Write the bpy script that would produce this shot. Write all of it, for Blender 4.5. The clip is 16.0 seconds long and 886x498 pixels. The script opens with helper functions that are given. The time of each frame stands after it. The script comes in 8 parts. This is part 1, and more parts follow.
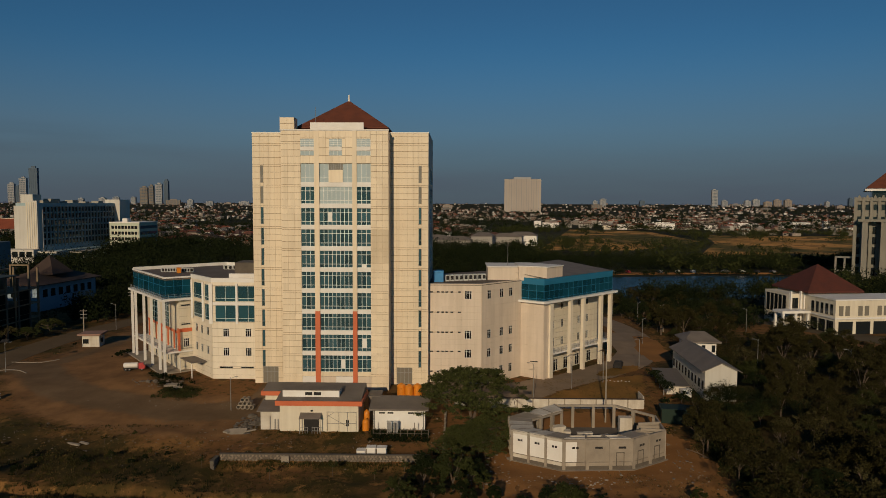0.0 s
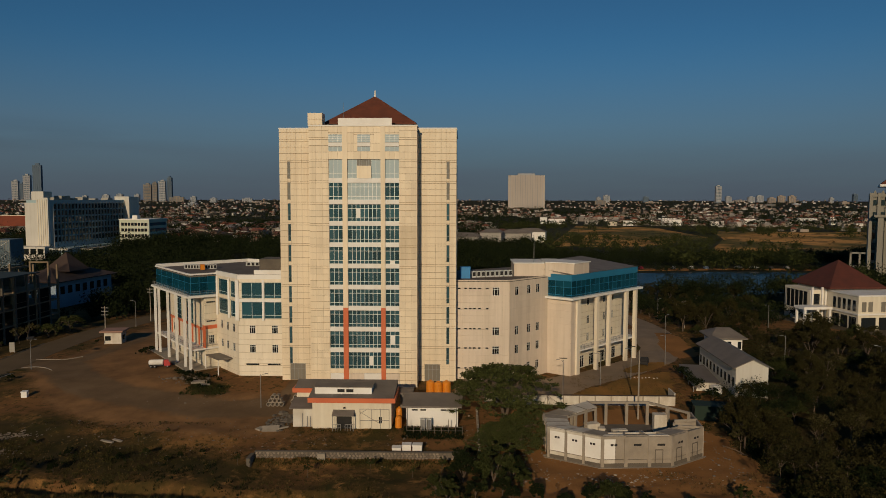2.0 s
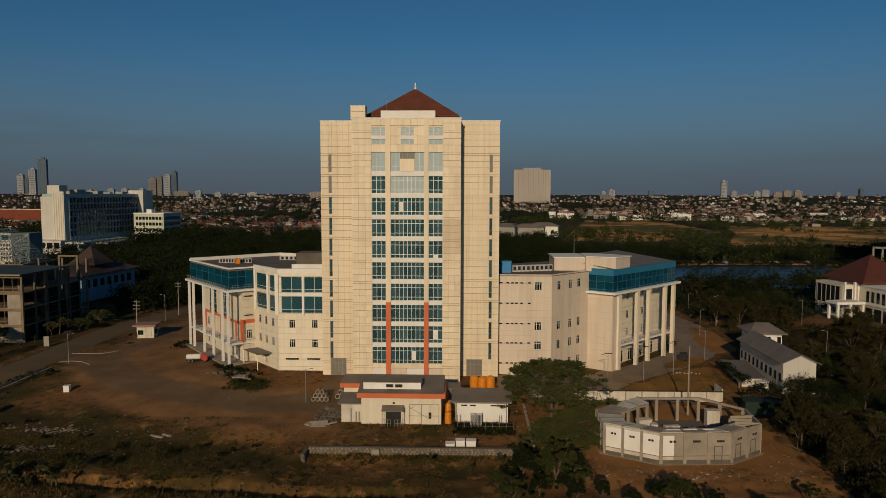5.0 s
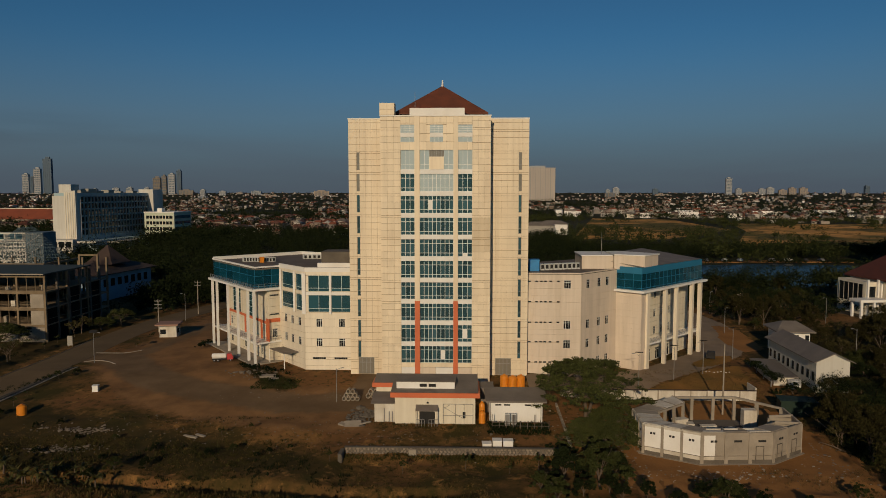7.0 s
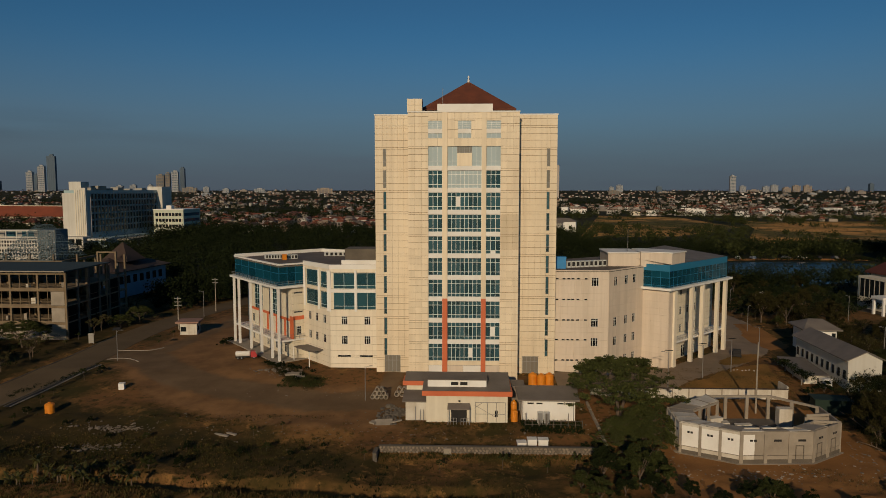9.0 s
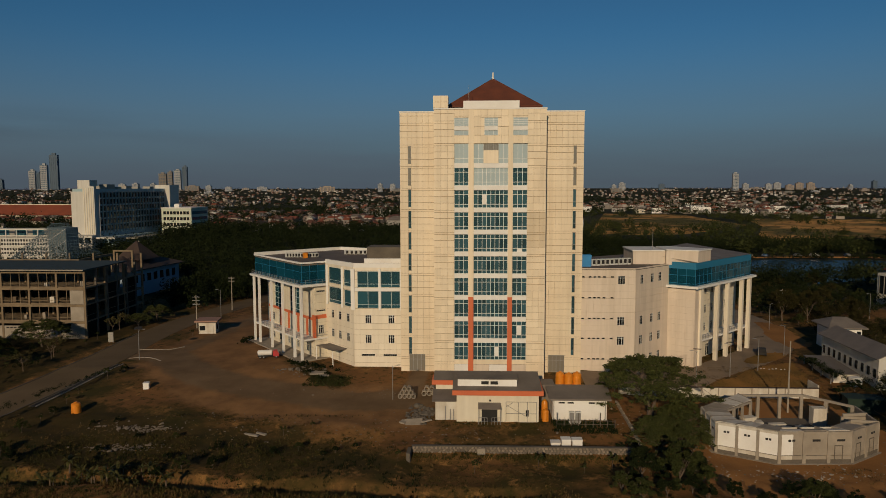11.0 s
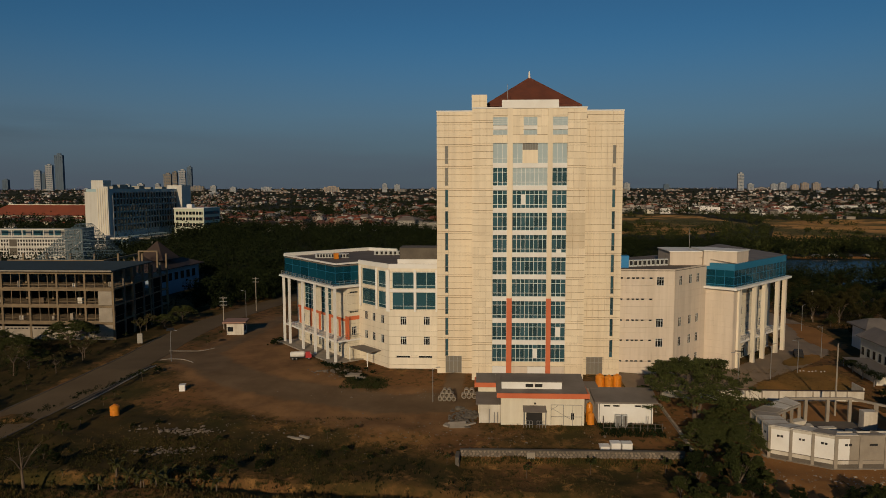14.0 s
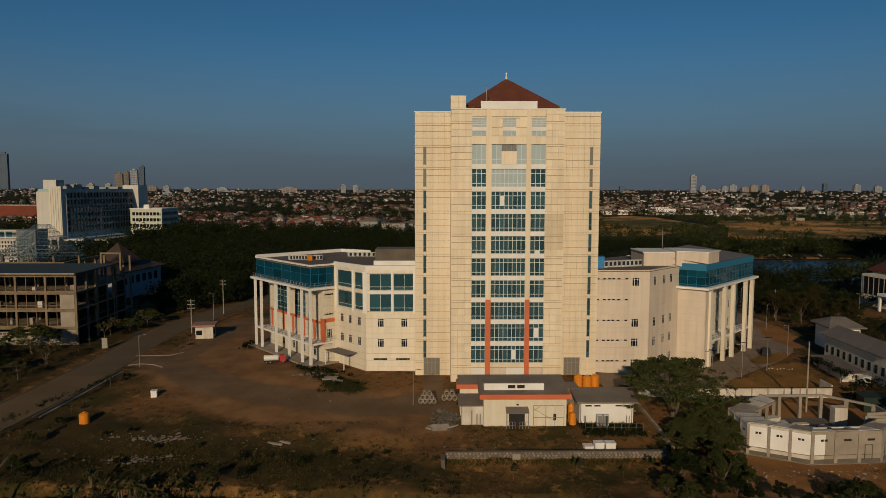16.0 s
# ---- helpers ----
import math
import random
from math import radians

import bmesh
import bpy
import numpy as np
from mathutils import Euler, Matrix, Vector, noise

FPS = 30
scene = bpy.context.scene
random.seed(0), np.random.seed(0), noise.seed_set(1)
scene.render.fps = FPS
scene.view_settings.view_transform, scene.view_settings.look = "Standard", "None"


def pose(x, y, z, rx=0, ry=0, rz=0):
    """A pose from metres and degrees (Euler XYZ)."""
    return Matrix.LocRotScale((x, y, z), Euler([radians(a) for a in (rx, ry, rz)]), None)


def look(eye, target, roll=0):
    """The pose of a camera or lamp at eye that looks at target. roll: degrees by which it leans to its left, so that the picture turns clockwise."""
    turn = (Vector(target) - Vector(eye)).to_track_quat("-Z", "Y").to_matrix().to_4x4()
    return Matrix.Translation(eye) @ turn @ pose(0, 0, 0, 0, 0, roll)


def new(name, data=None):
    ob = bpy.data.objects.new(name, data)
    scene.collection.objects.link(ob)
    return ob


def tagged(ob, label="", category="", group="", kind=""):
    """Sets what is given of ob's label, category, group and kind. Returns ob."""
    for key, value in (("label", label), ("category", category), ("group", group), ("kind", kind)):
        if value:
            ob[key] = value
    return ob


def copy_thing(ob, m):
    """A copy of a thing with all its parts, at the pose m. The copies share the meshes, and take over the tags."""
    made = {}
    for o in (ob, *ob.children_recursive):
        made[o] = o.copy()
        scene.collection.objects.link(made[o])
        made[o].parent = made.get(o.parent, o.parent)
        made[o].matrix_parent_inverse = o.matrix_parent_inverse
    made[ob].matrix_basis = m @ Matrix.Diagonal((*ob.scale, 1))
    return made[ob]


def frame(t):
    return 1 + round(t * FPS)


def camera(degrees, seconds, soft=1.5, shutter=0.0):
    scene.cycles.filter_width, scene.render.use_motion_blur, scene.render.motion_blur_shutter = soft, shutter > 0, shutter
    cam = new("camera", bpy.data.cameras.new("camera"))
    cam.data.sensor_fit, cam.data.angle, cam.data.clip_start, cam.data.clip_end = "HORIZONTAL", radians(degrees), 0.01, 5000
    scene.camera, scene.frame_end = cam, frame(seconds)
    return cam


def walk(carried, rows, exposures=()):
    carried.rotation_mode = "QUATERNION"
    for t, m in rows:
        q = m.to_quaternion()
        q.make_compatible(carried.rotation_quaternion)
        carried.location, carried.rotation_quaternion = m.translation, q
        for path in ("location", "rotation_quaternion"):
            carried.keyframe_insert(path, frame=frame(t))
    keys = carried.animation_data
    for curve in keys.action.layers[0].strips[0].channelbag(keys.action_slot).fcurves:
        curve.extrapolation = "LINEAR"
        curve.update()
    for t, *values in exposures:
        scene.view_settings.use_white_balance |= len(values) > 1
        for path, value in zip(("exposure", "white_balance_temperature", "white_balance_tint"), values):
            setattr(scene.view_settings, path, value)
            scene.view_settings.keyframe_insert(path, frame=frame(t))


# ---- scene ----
cam = camera(65.3, 16.0, soft=0.75)
PATH = [
    (0, (22.978, -129.461, 35.199), (22.934, -127.466, 35.065), 0.2),
    (0.5, (21.748, -129.355, 35.193), (21.703, -127.36, 35.057), 0.2),
    (1, (20.508, -129.197, 35.159), (20.461, -127.202, 35.021), 0.1),
    (1.5, (19.271, -129.047, 35.123), (19.223, -127.052, 34.982), 0.1),
    (2, (18.031, -128.862, 35.069), (17.98, -126.867, 34.925), 0.1),
    (2.5, (16.764, -128.674, 35.022), (16.711, -126.68, 34.875), 0.1),
    (3, (15.514, -128.517, 35.011), (15.459, -126.523, 34.86), 0.1),
    (3.5, (14.279, -128.348, 34.983), (14.222, -126.354, 34.83), 0.1),
    (4, (13.01, -128.168, 34.951), (12.952, -126.174, 34.796), 0.1),
    (6.5, (6.846, -127.314, 34.834), (6.779, -125.322, 34.669), 0.1),
    (7, (5.649, -127.1, 34.826), (5.579, -125.108, 34.661), 0.0),
    (7.5, (4.468, -126.879, 34.794), (4.397, -124.888, 34.626), 0.0),
    (8, (3.292, -126.673, 34.727), (3.219, -124.682, 34.557), -0.0),
    (8.5, (2.122, -126.446, 34.685), (2.048, -124.454, 34.514), -0.0),
    (9, (0.973, -126.265, 34.664), (0.896, -124.274, 34.492), -0.0),
    (11.5, (-4.628, -125.208, 34.578), (-4.711, -123.218, 34.4), -0.1),
    (12, (-5.724, -125.003, 34.565), (-5.809, -123.013, 34.387), -0.1),
    (12.5, (-6.798, -124.787, 34.559), (-6.884, -122.797, 34.381), -0.1),
    (13, (-7.856, -124.604, 34.575), (-7.944, -122.614, 34.396), -0.1),
    (13.5, (-8.874, -124.481, 34.583), (-8.963, -122.491, 34.406), -0.1),
    (14, (-9.859, -124.335, 34.59), (-9.95, -122.345, 34.413), -0.1),
    (14.5, (-10.844, -124.168, 34.58), (-10.936, -122.178, 34.403), -0.1),
    (15, (-11.757, -123.957, 34.553), (-11.826, -121.966, 34.376), -0.0),
    (15.5, (-12.634, -123.816, 34.552), (-12.646, -121.823, 34.376), 0.0),
    (16, (-13.534, -123.722, 34.573), (-13.505, -121.729, 34.399), 0.1),
]
walk(cam, [(t, look(eye, target, roll)) for t, eye, target, roll in PATH], exposures=[(0, -0.72), (16, -0.72)])

# ---- light ----
SUN_AZ, SUN_EL = radians(9.0), radians(18.0)   # the sun stands behind the camera, a little to the left
world = bpy.data.worlds.new("world")
scene.world = world
world.use_nodes = True
wn, wl = world.node_tree.nodes, world.node_tree.links
sky = wn.new("ShaderNodeTexSky")
sky.sky_type, sky.sun_disc = "NISHITA", False
sky.sun_elevation, sky.sun_rotation = SUN_EL, radians(180) + SUN_AZ
sky.altitude, sky.air_density, sky.dust_density, sky.ozone_density = 800, 1.0, 0.1, 4.0
tint = wn.new("ShaderNodeMix")
tint.data_type, tint.blend_type = "RGBA", "MULTIPLY"
tint.inputs[0].default_value, tint.inputs[7].default_value = 1.0, (0.65, 1.22, 1.39, 1)
wl.new(sky.outputs[0], tint.inputs[6])
wl.new(tint.outputs[2], wn["Background"].inputs[0])
wn["Background"].inputs[1].default_value = 0.045
sun = new("sun", bpy.data.lights.new("sun", "SUN"))
sun.data.energy, sun.data.angle, sun.data.color = 4.3, radians(0.6), (1.0, 0.788, 0.52)
to_sun = Vector((-math.sin(SUN_AZ) * math.cos(SUN_EL), -math.cos(SUN_AZ) * math.cos(SUN_EL), math.sin(SUN_EL)))
sun.matrix_world = look(to_sun * 300, (0, 0, 0))


# ---- materials ----
def surface(name, colour, other=None, scale=1.0, rough=0.8, bump=0.2, metal=0.0, island=0.0, random_object=0.0, fine=12.0, spec=0.5, streak=0.0):
    """A surface with stains at one scale and grain at a finer one; island and random_object vary its lightness piece by piece; streak: rain marks that run down."""
    m = bpy.data.materials.new(name)
    m.use_nodes = True
    n, l = m.node_tree.nodes, m.node_tree.links
    b = n["Principled BSDF"]
    other = other or tuple(c * 0.72 for c in colour)
    geo = n.new("ShaderNodeNewGeometry")
    big, small = n.new("ShaderNodeTexNoise"), n.new("ShaderNodeTexNoise")
    big.inputs["Scale"].default_value, big.inputs["Detail"].default_value = scale, 6
    small.inputs["Scale"].default_value, small.inputs["Detail"].default_value = scale * fine, 4
    for t in (big, small):
        l.new(geo.outputs["Position"], t.inputs["Vector"])
    add = n.new("ShaderNodeMath")
    add.operation = "MULTIPLY_ADD"
    l.new(small.outputs[0], add.inputs[0])
    add.inputs[1].default_value = 0.5
    half = n.new("ShaderNodeMath")
    half.operation = "MULTIPLY_ADD"
    l.new(big.outputs[0], half.inputs[0])
    half.inputs[1].default_value, half.inputs[2].default_value = 1.6, -0.55
    l.new(half.outputs[0], add.inputs[2])
    mix = n.new("ShaderNodeMix")
    mix.data_type = "RGBA"
    mix.inputs[6].default_value, mix.inputs[7].default_value = (*colour, 1), (*other, 1)
    l.new(add.outputs[0], mix.inputs[0])
    out = mix.outputs[2]
    if streak:
        squeeze = n.new("ShaderNodeVectorMath")
        squeeze.operation = "MULTIPLY"
        squeeze.inputs[1].default_value = (1.0, 1.0, 0.05)
        l.new(geo.outputs["Position"], squeeze.inputs[0])
        run = n.new("ShaderNodeTexNoise")
        run.inputs["Scale"].default_value, run.inputs["Detail"].default_value, run.inputs["Roughness"].default_value = 0.9, 6, 0.62
        l.new(squeeze.outputs[0], run.inputs["Vector"])
        stain = n.new("ShaderNodeMapRange")
        stain.inputs["From Min"].default_value, stain.inputs["From Max"].default_value = 0.42, 0.72
        stain.inputs["To Max"].default_value = streak
        l.new(run.outputs[0], stain.inputs[0])
        wash = n.new("ShaderNodeMix")
        wash.data_type = "RGBA"
        wash.inputs[7].default_value = (0.30, 0.23, 0.15, 1)
        l.new(stain.outputs[0], wash.inputs[0])
        l.new(out, wash.inputs[6])
        out = wash.outputs[2]
    if island or random_object:
        hsv = n.new("ShaderNodeHueSaturation")
        rng = n.new("ShaderNodeMapRange")
        amount = island or random_object
        rng.inputs["To Min"].default_value, rng.inputs["To Max"].default_value = 1 - amount, 1 + amount
        source = geo.outputs["Random Per Island"] if island else n.new("ShaderNodeObjectInfo").outputs["Random"]
        l.new(source, rng.inputs[0])
        l.new(rng.outputs[0], hsv.inputs["Value"])
        l.new(out, hsv.inputs["Color"])
        out = hsv.outputs[0]
    l.new(out, b.inputs["Base Color"])
    b.inputs["Roughness"].default_value, b.inputs["Metallic"].default_value = rough, metal
    b.inputs["Specular IOR Level"].default_value = spec
    if bump:
        bp = n.new("ShaderNodeBump")
        bp.inputs["Strength"].default_value, bp.inputs["Distance"].default_value = bump, 0.05
        l.new(small.outputs[0], bp.inputs["Height"])
        l.new(bp.outputs[0], b.inputs["Normal"])
    return m


def ramp_surface(name, stops, rough=0.85, bump=0.1):
    """Pieces of one mesh take their colour, one by one, from the given stops."""
    m = bpy.data.materials.new(name)
    m.use_nodes = True
    n, l = m.node_tree.nodes, m.node_tree.links
    b = n["Principled BSDF"]
    geo = n.new("ShaderNodeNewGeometry")
    ramp = n.new("ShaderNodeValToRGB")
    ramp.color_ramp.interpolation = "CONSTANT"
    e = ramp.color_ramp.elements
    while len(e) < len(stops):
        e.new(0.5)
    for k, c in enumerate(stops):
        e[k].position, e[k].color = k / len(stops), (*c, 1)
    l.new(geo.outputs["Random Per Island"], ramp.inputs[0])
    noise_tex = n.new("ShaderNodeTexNoise")
    noise_tex.inputs["Scale"].default_value, noise_tex.inputs["Detail"].default_value = 0.6, 5
    l.new(geo.outputs["Position"], noise_tex.inputs["Vector"])
    hsv = n.new("ShaderNodeHueSaturation")
    rng = n.new("ShaderNodeMapRange")
    rng.inputs["To Min"].default_value, rng.inputs["To Max"].default_value = 0.6, 1.3
    l.new(noise_tex.outputs[0], rng.inputs[0])
    l.new(rng.outputs[0], hsv.inputs["Value"])
    l.new(ramp.outputs[0], hsv.inputs["Color"])
    l.new(hsv.outputs[0], b.inputs["Base Color"])
    b.inputs["Roughness"].default_value = rough
    return m


def glass(name, tint, see=0.5, rough=0.06, ior=1.6):
    """A tinted pane: it mirrors by Fresnel over a body tint, and lets part of the light through."""
    m = bpy.data.materials.new(name)
    m.use_nodes = True
    n, l = m.node_tree.nodes, m.node_tree.links
    b, out = n["Principled BSDF"], n["Material Output"]
    b.inputs["Base Color"].default_value = (*tint, 1)
    b.inputs["Roughness"].default_value = rough
    b.inputs["IOR"].default_value = ior
    clear = n.new("ShaderNodeBsdfTransparent")
    clear.inputs[0].default_value = (*[0.35 + 0.6 * c for c in tint], 1)
    wave = n.new("ShaderNodeTexNoise")
    geo = n.new("ShaderNodeNewGeometry")
    wave.inputs["Scale"].default_value = 0.7
    l.new(geo.outputs["Position"], wave.inputs["Vector"])
    bp = n.new("ShaderNodeBump")
    bp.inputs["Strength"].default_value, bp.inputs["Distance"].default_value = 0.08, 0.05
    l.new(wave.outputs[0], bp.inputs["Height"])
    l.new(bp.outputs[0], b.inputs["Normal"])
    mix = n.new("ShaderNodeMixShader")
    info, vary = n.new("ShaderNodeObjectInfo"), n.new("ShaderNodeMapRange")
    vary.inputs["To Min"].default_value, vary.inputs["To Max"].default_value = max(0.0, 1 - see * 1.6), min(1.0, 1 - see * 0.45)
    l.new(info.outputs["Random"], vary.inputs[0])
    l.new(vary.outputs[0], mix.inputs[0])
    l.new(clear.outputs[0], mix.inputs[1])
    l.new(b.outputs[0], mix.inputs[2])
    l.new(mix.outputs[0], out.inputs[0])
    return m


CREAM = surface("cream_panel", (0.80, 0.68, 0.50), (0.71, 0.58, 0.41), 0.16, 0.55, 0.03, random_object=0.06, fine=20, streak=0.22)
CREAM_OLD = surface("cream_panel_faded", (0.66, 0.54, 0.38), (0.59, 0.48, 0.33), 0.2, 0.6, 0.03, random_object=0.03, streak=0.2)
WINGBACK = surface("wing_joint", (0.26, 0.20, 0.13), (0.50, 0.41, 0.29), 0.12, 0.9, 0.0)
WINGCREAM = surface("wing_panel", (0.80, 0.715, 0.575), (0.71, 0.62, 0.48), 0.12, 0.55, 0.03, random_object=0.03, fine=20, streak=0.2)
TERRACOTTA = surface("faded_terracotta", (0.34, 0.19, 0.13), (0.26, 0.15, 0.11), 0.4, 0.8, 0.05)
BACKING = surface("panel_joint", (0.20, 0.125, 0.065), (0.48, 0.36, 0.22), 0.09, 0.9, 0.0)
PLASTER = surface("cream_plaster", (0.72, 0.655, 0.52), (0.62, 0.545, 0.42), 0.15, 0.8, 0.08, streak=0.25)
PALE = surface("pale_panel", (0.68, 0.575, 0.465), (0.59, 0.49, 0.39), 0.13, 0.6, 0.03, random_object=0.025, streak=0.3)
WHITE = surface("white_paint", (0.80, 0.78, 0.74), (0.66, 0.62, 0.56), 0.35, 0.7, 0.06)
DIRTYWHITE = surface("stained_white_paint", (0.70, 0.66, 0.58), (0.44, 0.38, 0.30), 0.5, 0.85, 0.1, streak=0.35)
ORANGE = surface("orange_paint", (0.62, 0.15, 0.05), (0.50, 0.11, 0.04), 0.4, 0.6, 0.04)
TANK = surface("orange_plastic", (0.72, 0.25, 0.015), (0.60, 0.19, 0.012), 0.8, 0.45, 0.03)
RED = surface("red_lacquer", (0.45, 0.03, 0.03), None, 0.8, 0.4, 0.02)
BLUE = surface("blue_plastic", (0.02, 0.22, 0.50), (0.02, 0.16, 0.38), 0.8, 0.45, 0.03)
BLUEPANEL = surface("blue_panel", (0.02, 0.17, 0.30), (0.016, 0.14, 0.25), 0.3, 0.5, 0.02)
BROWNCON = surface("brown_concrete", (0.25, 0.180, 0.105), (0.12, 0.086, 0.052), 0.5, 0.9, 0.2)
PALEGREY = surface("pale_grey_render", (0.34, 0.31, 0.265), (0.26, 0.24, 0.20), 0.1, 0.8, 0.05)
OFFWHITE = surface("weathered_white", (0.60, 0.575, 0.515), (0.50, 0.475, 0.42), 0.12, 0.8, 0.03, streak=0.25)
CONCRETE = surface("concrete", (0.35, 0.298, 0.235), (0.22, 0.184, 0.142), 0.6, 0.9, 0.25)
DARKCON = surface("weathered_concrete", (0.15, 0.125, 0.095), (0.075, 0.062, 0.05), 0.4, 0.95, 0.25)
ROOFFELT = surface("grey_roofing", (0.17, 0.132, 0.10), (0.095, 0.075, 0.058), 0.3, 0.85, 0.15)
ZINC = surface("grey_roof_sheet", (0.20, 0.168, 0.138), (0.115, 0.096, 0.08), 0.35, 0.7, 0.1)
TILE = surface("red_roof_tile", (0.150, 0.040, 0.016), (0.080, 0.024, 0.012), 0.5, 0.85, 0.2, random_object=0.12)
DARKTILE = surface("brown_roof_tile", (0.062, 0.038, 0.028), (0.04, 0.025, 0.02), 0.4, 0.9, 0.2)
STEEL = surface("grey_steel", (0.30, 0.29, 0.28), (0.20, 0.19, 0.18), 1.0, 0.5, 0.05, metal=0.4)
ALU = surface("pale_aluminium", (0.66, 0.66, 0.63), (0.55, 0.55, 0.52), 1.0, 0.45, 0.02, metal=0.2)
DARK = surface("dark_void", (0.025, 0.022, 0.02), (0.015, 0.014, 0.013), 0.8, 0.9, 0.0)
ROOM = surface("room_inside", (0.16, 0.15, 0.14), (0.08, 0.075, 0.07), 0.35, 0.9, 0.0)
BARK = surface("bark", (0.14, 0.10, 0.07), (0.08, 0.055, 0.04), 2.0, 0.95, 0.4)
DRYWOOD = surface("bare_wood", (0.15, 0.105, 0.07), (0.09, 0.065, 0.045), 2.0, 0.95, 0.3)
LEAF = surface("leaf_green", (0.043, 0.048, 0.013), (0.020, 0.026, 0.007), 0.35, 0.75, 0.0, island=0.4, fine=6, spec=0.1)
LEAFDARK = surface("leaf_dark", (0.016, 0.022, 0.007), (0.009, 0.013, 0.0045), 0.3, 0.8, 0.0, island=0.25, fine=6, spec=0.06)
# olive-brown leaf, darkened to carry the shade over the east woods
LEAFSHADE = surface("leaf_olive_shade", (0.040, 0.035, 0.011), (0.024, 0.021, 0.007), 0.3, 0.8, 0.0, island=0.4, fine=6, spec=0.06)
LEAFFEATHER = surface("feathery_leaf", (0.062, 0.068, 0.017), (0.030, 0.036, 0.009), 0.35, 0.75, 0.0, island=0.5, fine=6, spec=0.15)
LEAFDRY = surface("leaf_dry", (0.085, 0.070, 0.026), (0.045, 0.042, 0.016), 0.3, 0.85, 0.0, island=0.5, fine=6, spec=0.1)
LEAFBANANA = surface("banana_leaf", (0.036, 0.042, 0.010), (0.070, 0.056, 0.015), 0.6, 0.6, 0.0, island=0.4, spec=0.2)
WEED = surface("weed_olive", (0.070, 0.056, 0.017), (0.034, 0.032, 0.010), 0.25, 0.85, 0.0, island=0.5, fine=6, spec=0.05)
DRYGRASS = surface("dry_grass", (0.15, 0.092, 0.036), (0.09, 0.062, 0.022), 0.5, 0.95, 0.0, island=0.5, spec=0.05)
ASPHALT = surface("asphalt", (0.098, 0.077, 0.050), (0.066, 0.052, 0.033), 0.10, 0.9, 0.3, fine=30, spec=0.2)
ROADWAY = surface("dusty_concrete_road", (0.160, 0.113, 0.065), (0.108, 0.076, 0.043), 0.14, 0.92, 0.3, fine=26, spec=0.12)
PAVER = surface("paving", (0.25, 0.178, 0.112), (0.165, 0.118, 0.074), 0.3, 0.9, 0.2, random_object=0.12)
STONE = surface("rubble_stone", (0.25, 0.20, 0.15), (0.13, 0.10, 0.075), 1.2, 0.9, 0.3, random_object=0.35)
WATER = surface("lake_water", (0.018, 0.040, 0.050), (0.012, 0.030, 0.038), 0.05, 0.25, 0.10, fine=40, spec=0.12)
GLASS = glass("teal_glass", (0.055, 0.128, 0.155), 0.38)
GLASSSKY = glass("sky_blue_glass", (0.040, 0.125, 0.160), 0.36)
# nearly opaque; its light tint paints in the upper windows' bright reflection
GLASSSHEEN = glass("pale_sheen_glass", (0.42, 0.49, 0.50), 0.05, 0.12)
GLASSBLUE = glass("blue_glass", (0.008, 0.075, 0.120), 0.34, ior=1.22)
GLASSGREY = glass("grey_glass", (0.22, 0.20, 0.165), 0.08, 0.15)
EARTH = surface("orange_earth", (0.33, 0.158, 0.056), (0.19, 0.093, 0.034), 0.15, 0.95, 0.5, fine=18, spec=0.08)
LAWN = surface("dry_lawn", (0.32, 0.155, 0.046), (0.12, 0.085, 0.026), 0.2, 0.95, 0.4, fine=15, spec=0.05)
# near-black colour that stands in for shade on the concrete frame's flank
SHADESHEET = surface("near_black_shade", (0.014, 0.014, 0.012), (0.008, 0.008, 0.007), 0.3, 0.95, 0.2, spec=0.02)
GLASSDARK = glass("dark_glass", (0.02, 0.025, 0.028), 0.25)


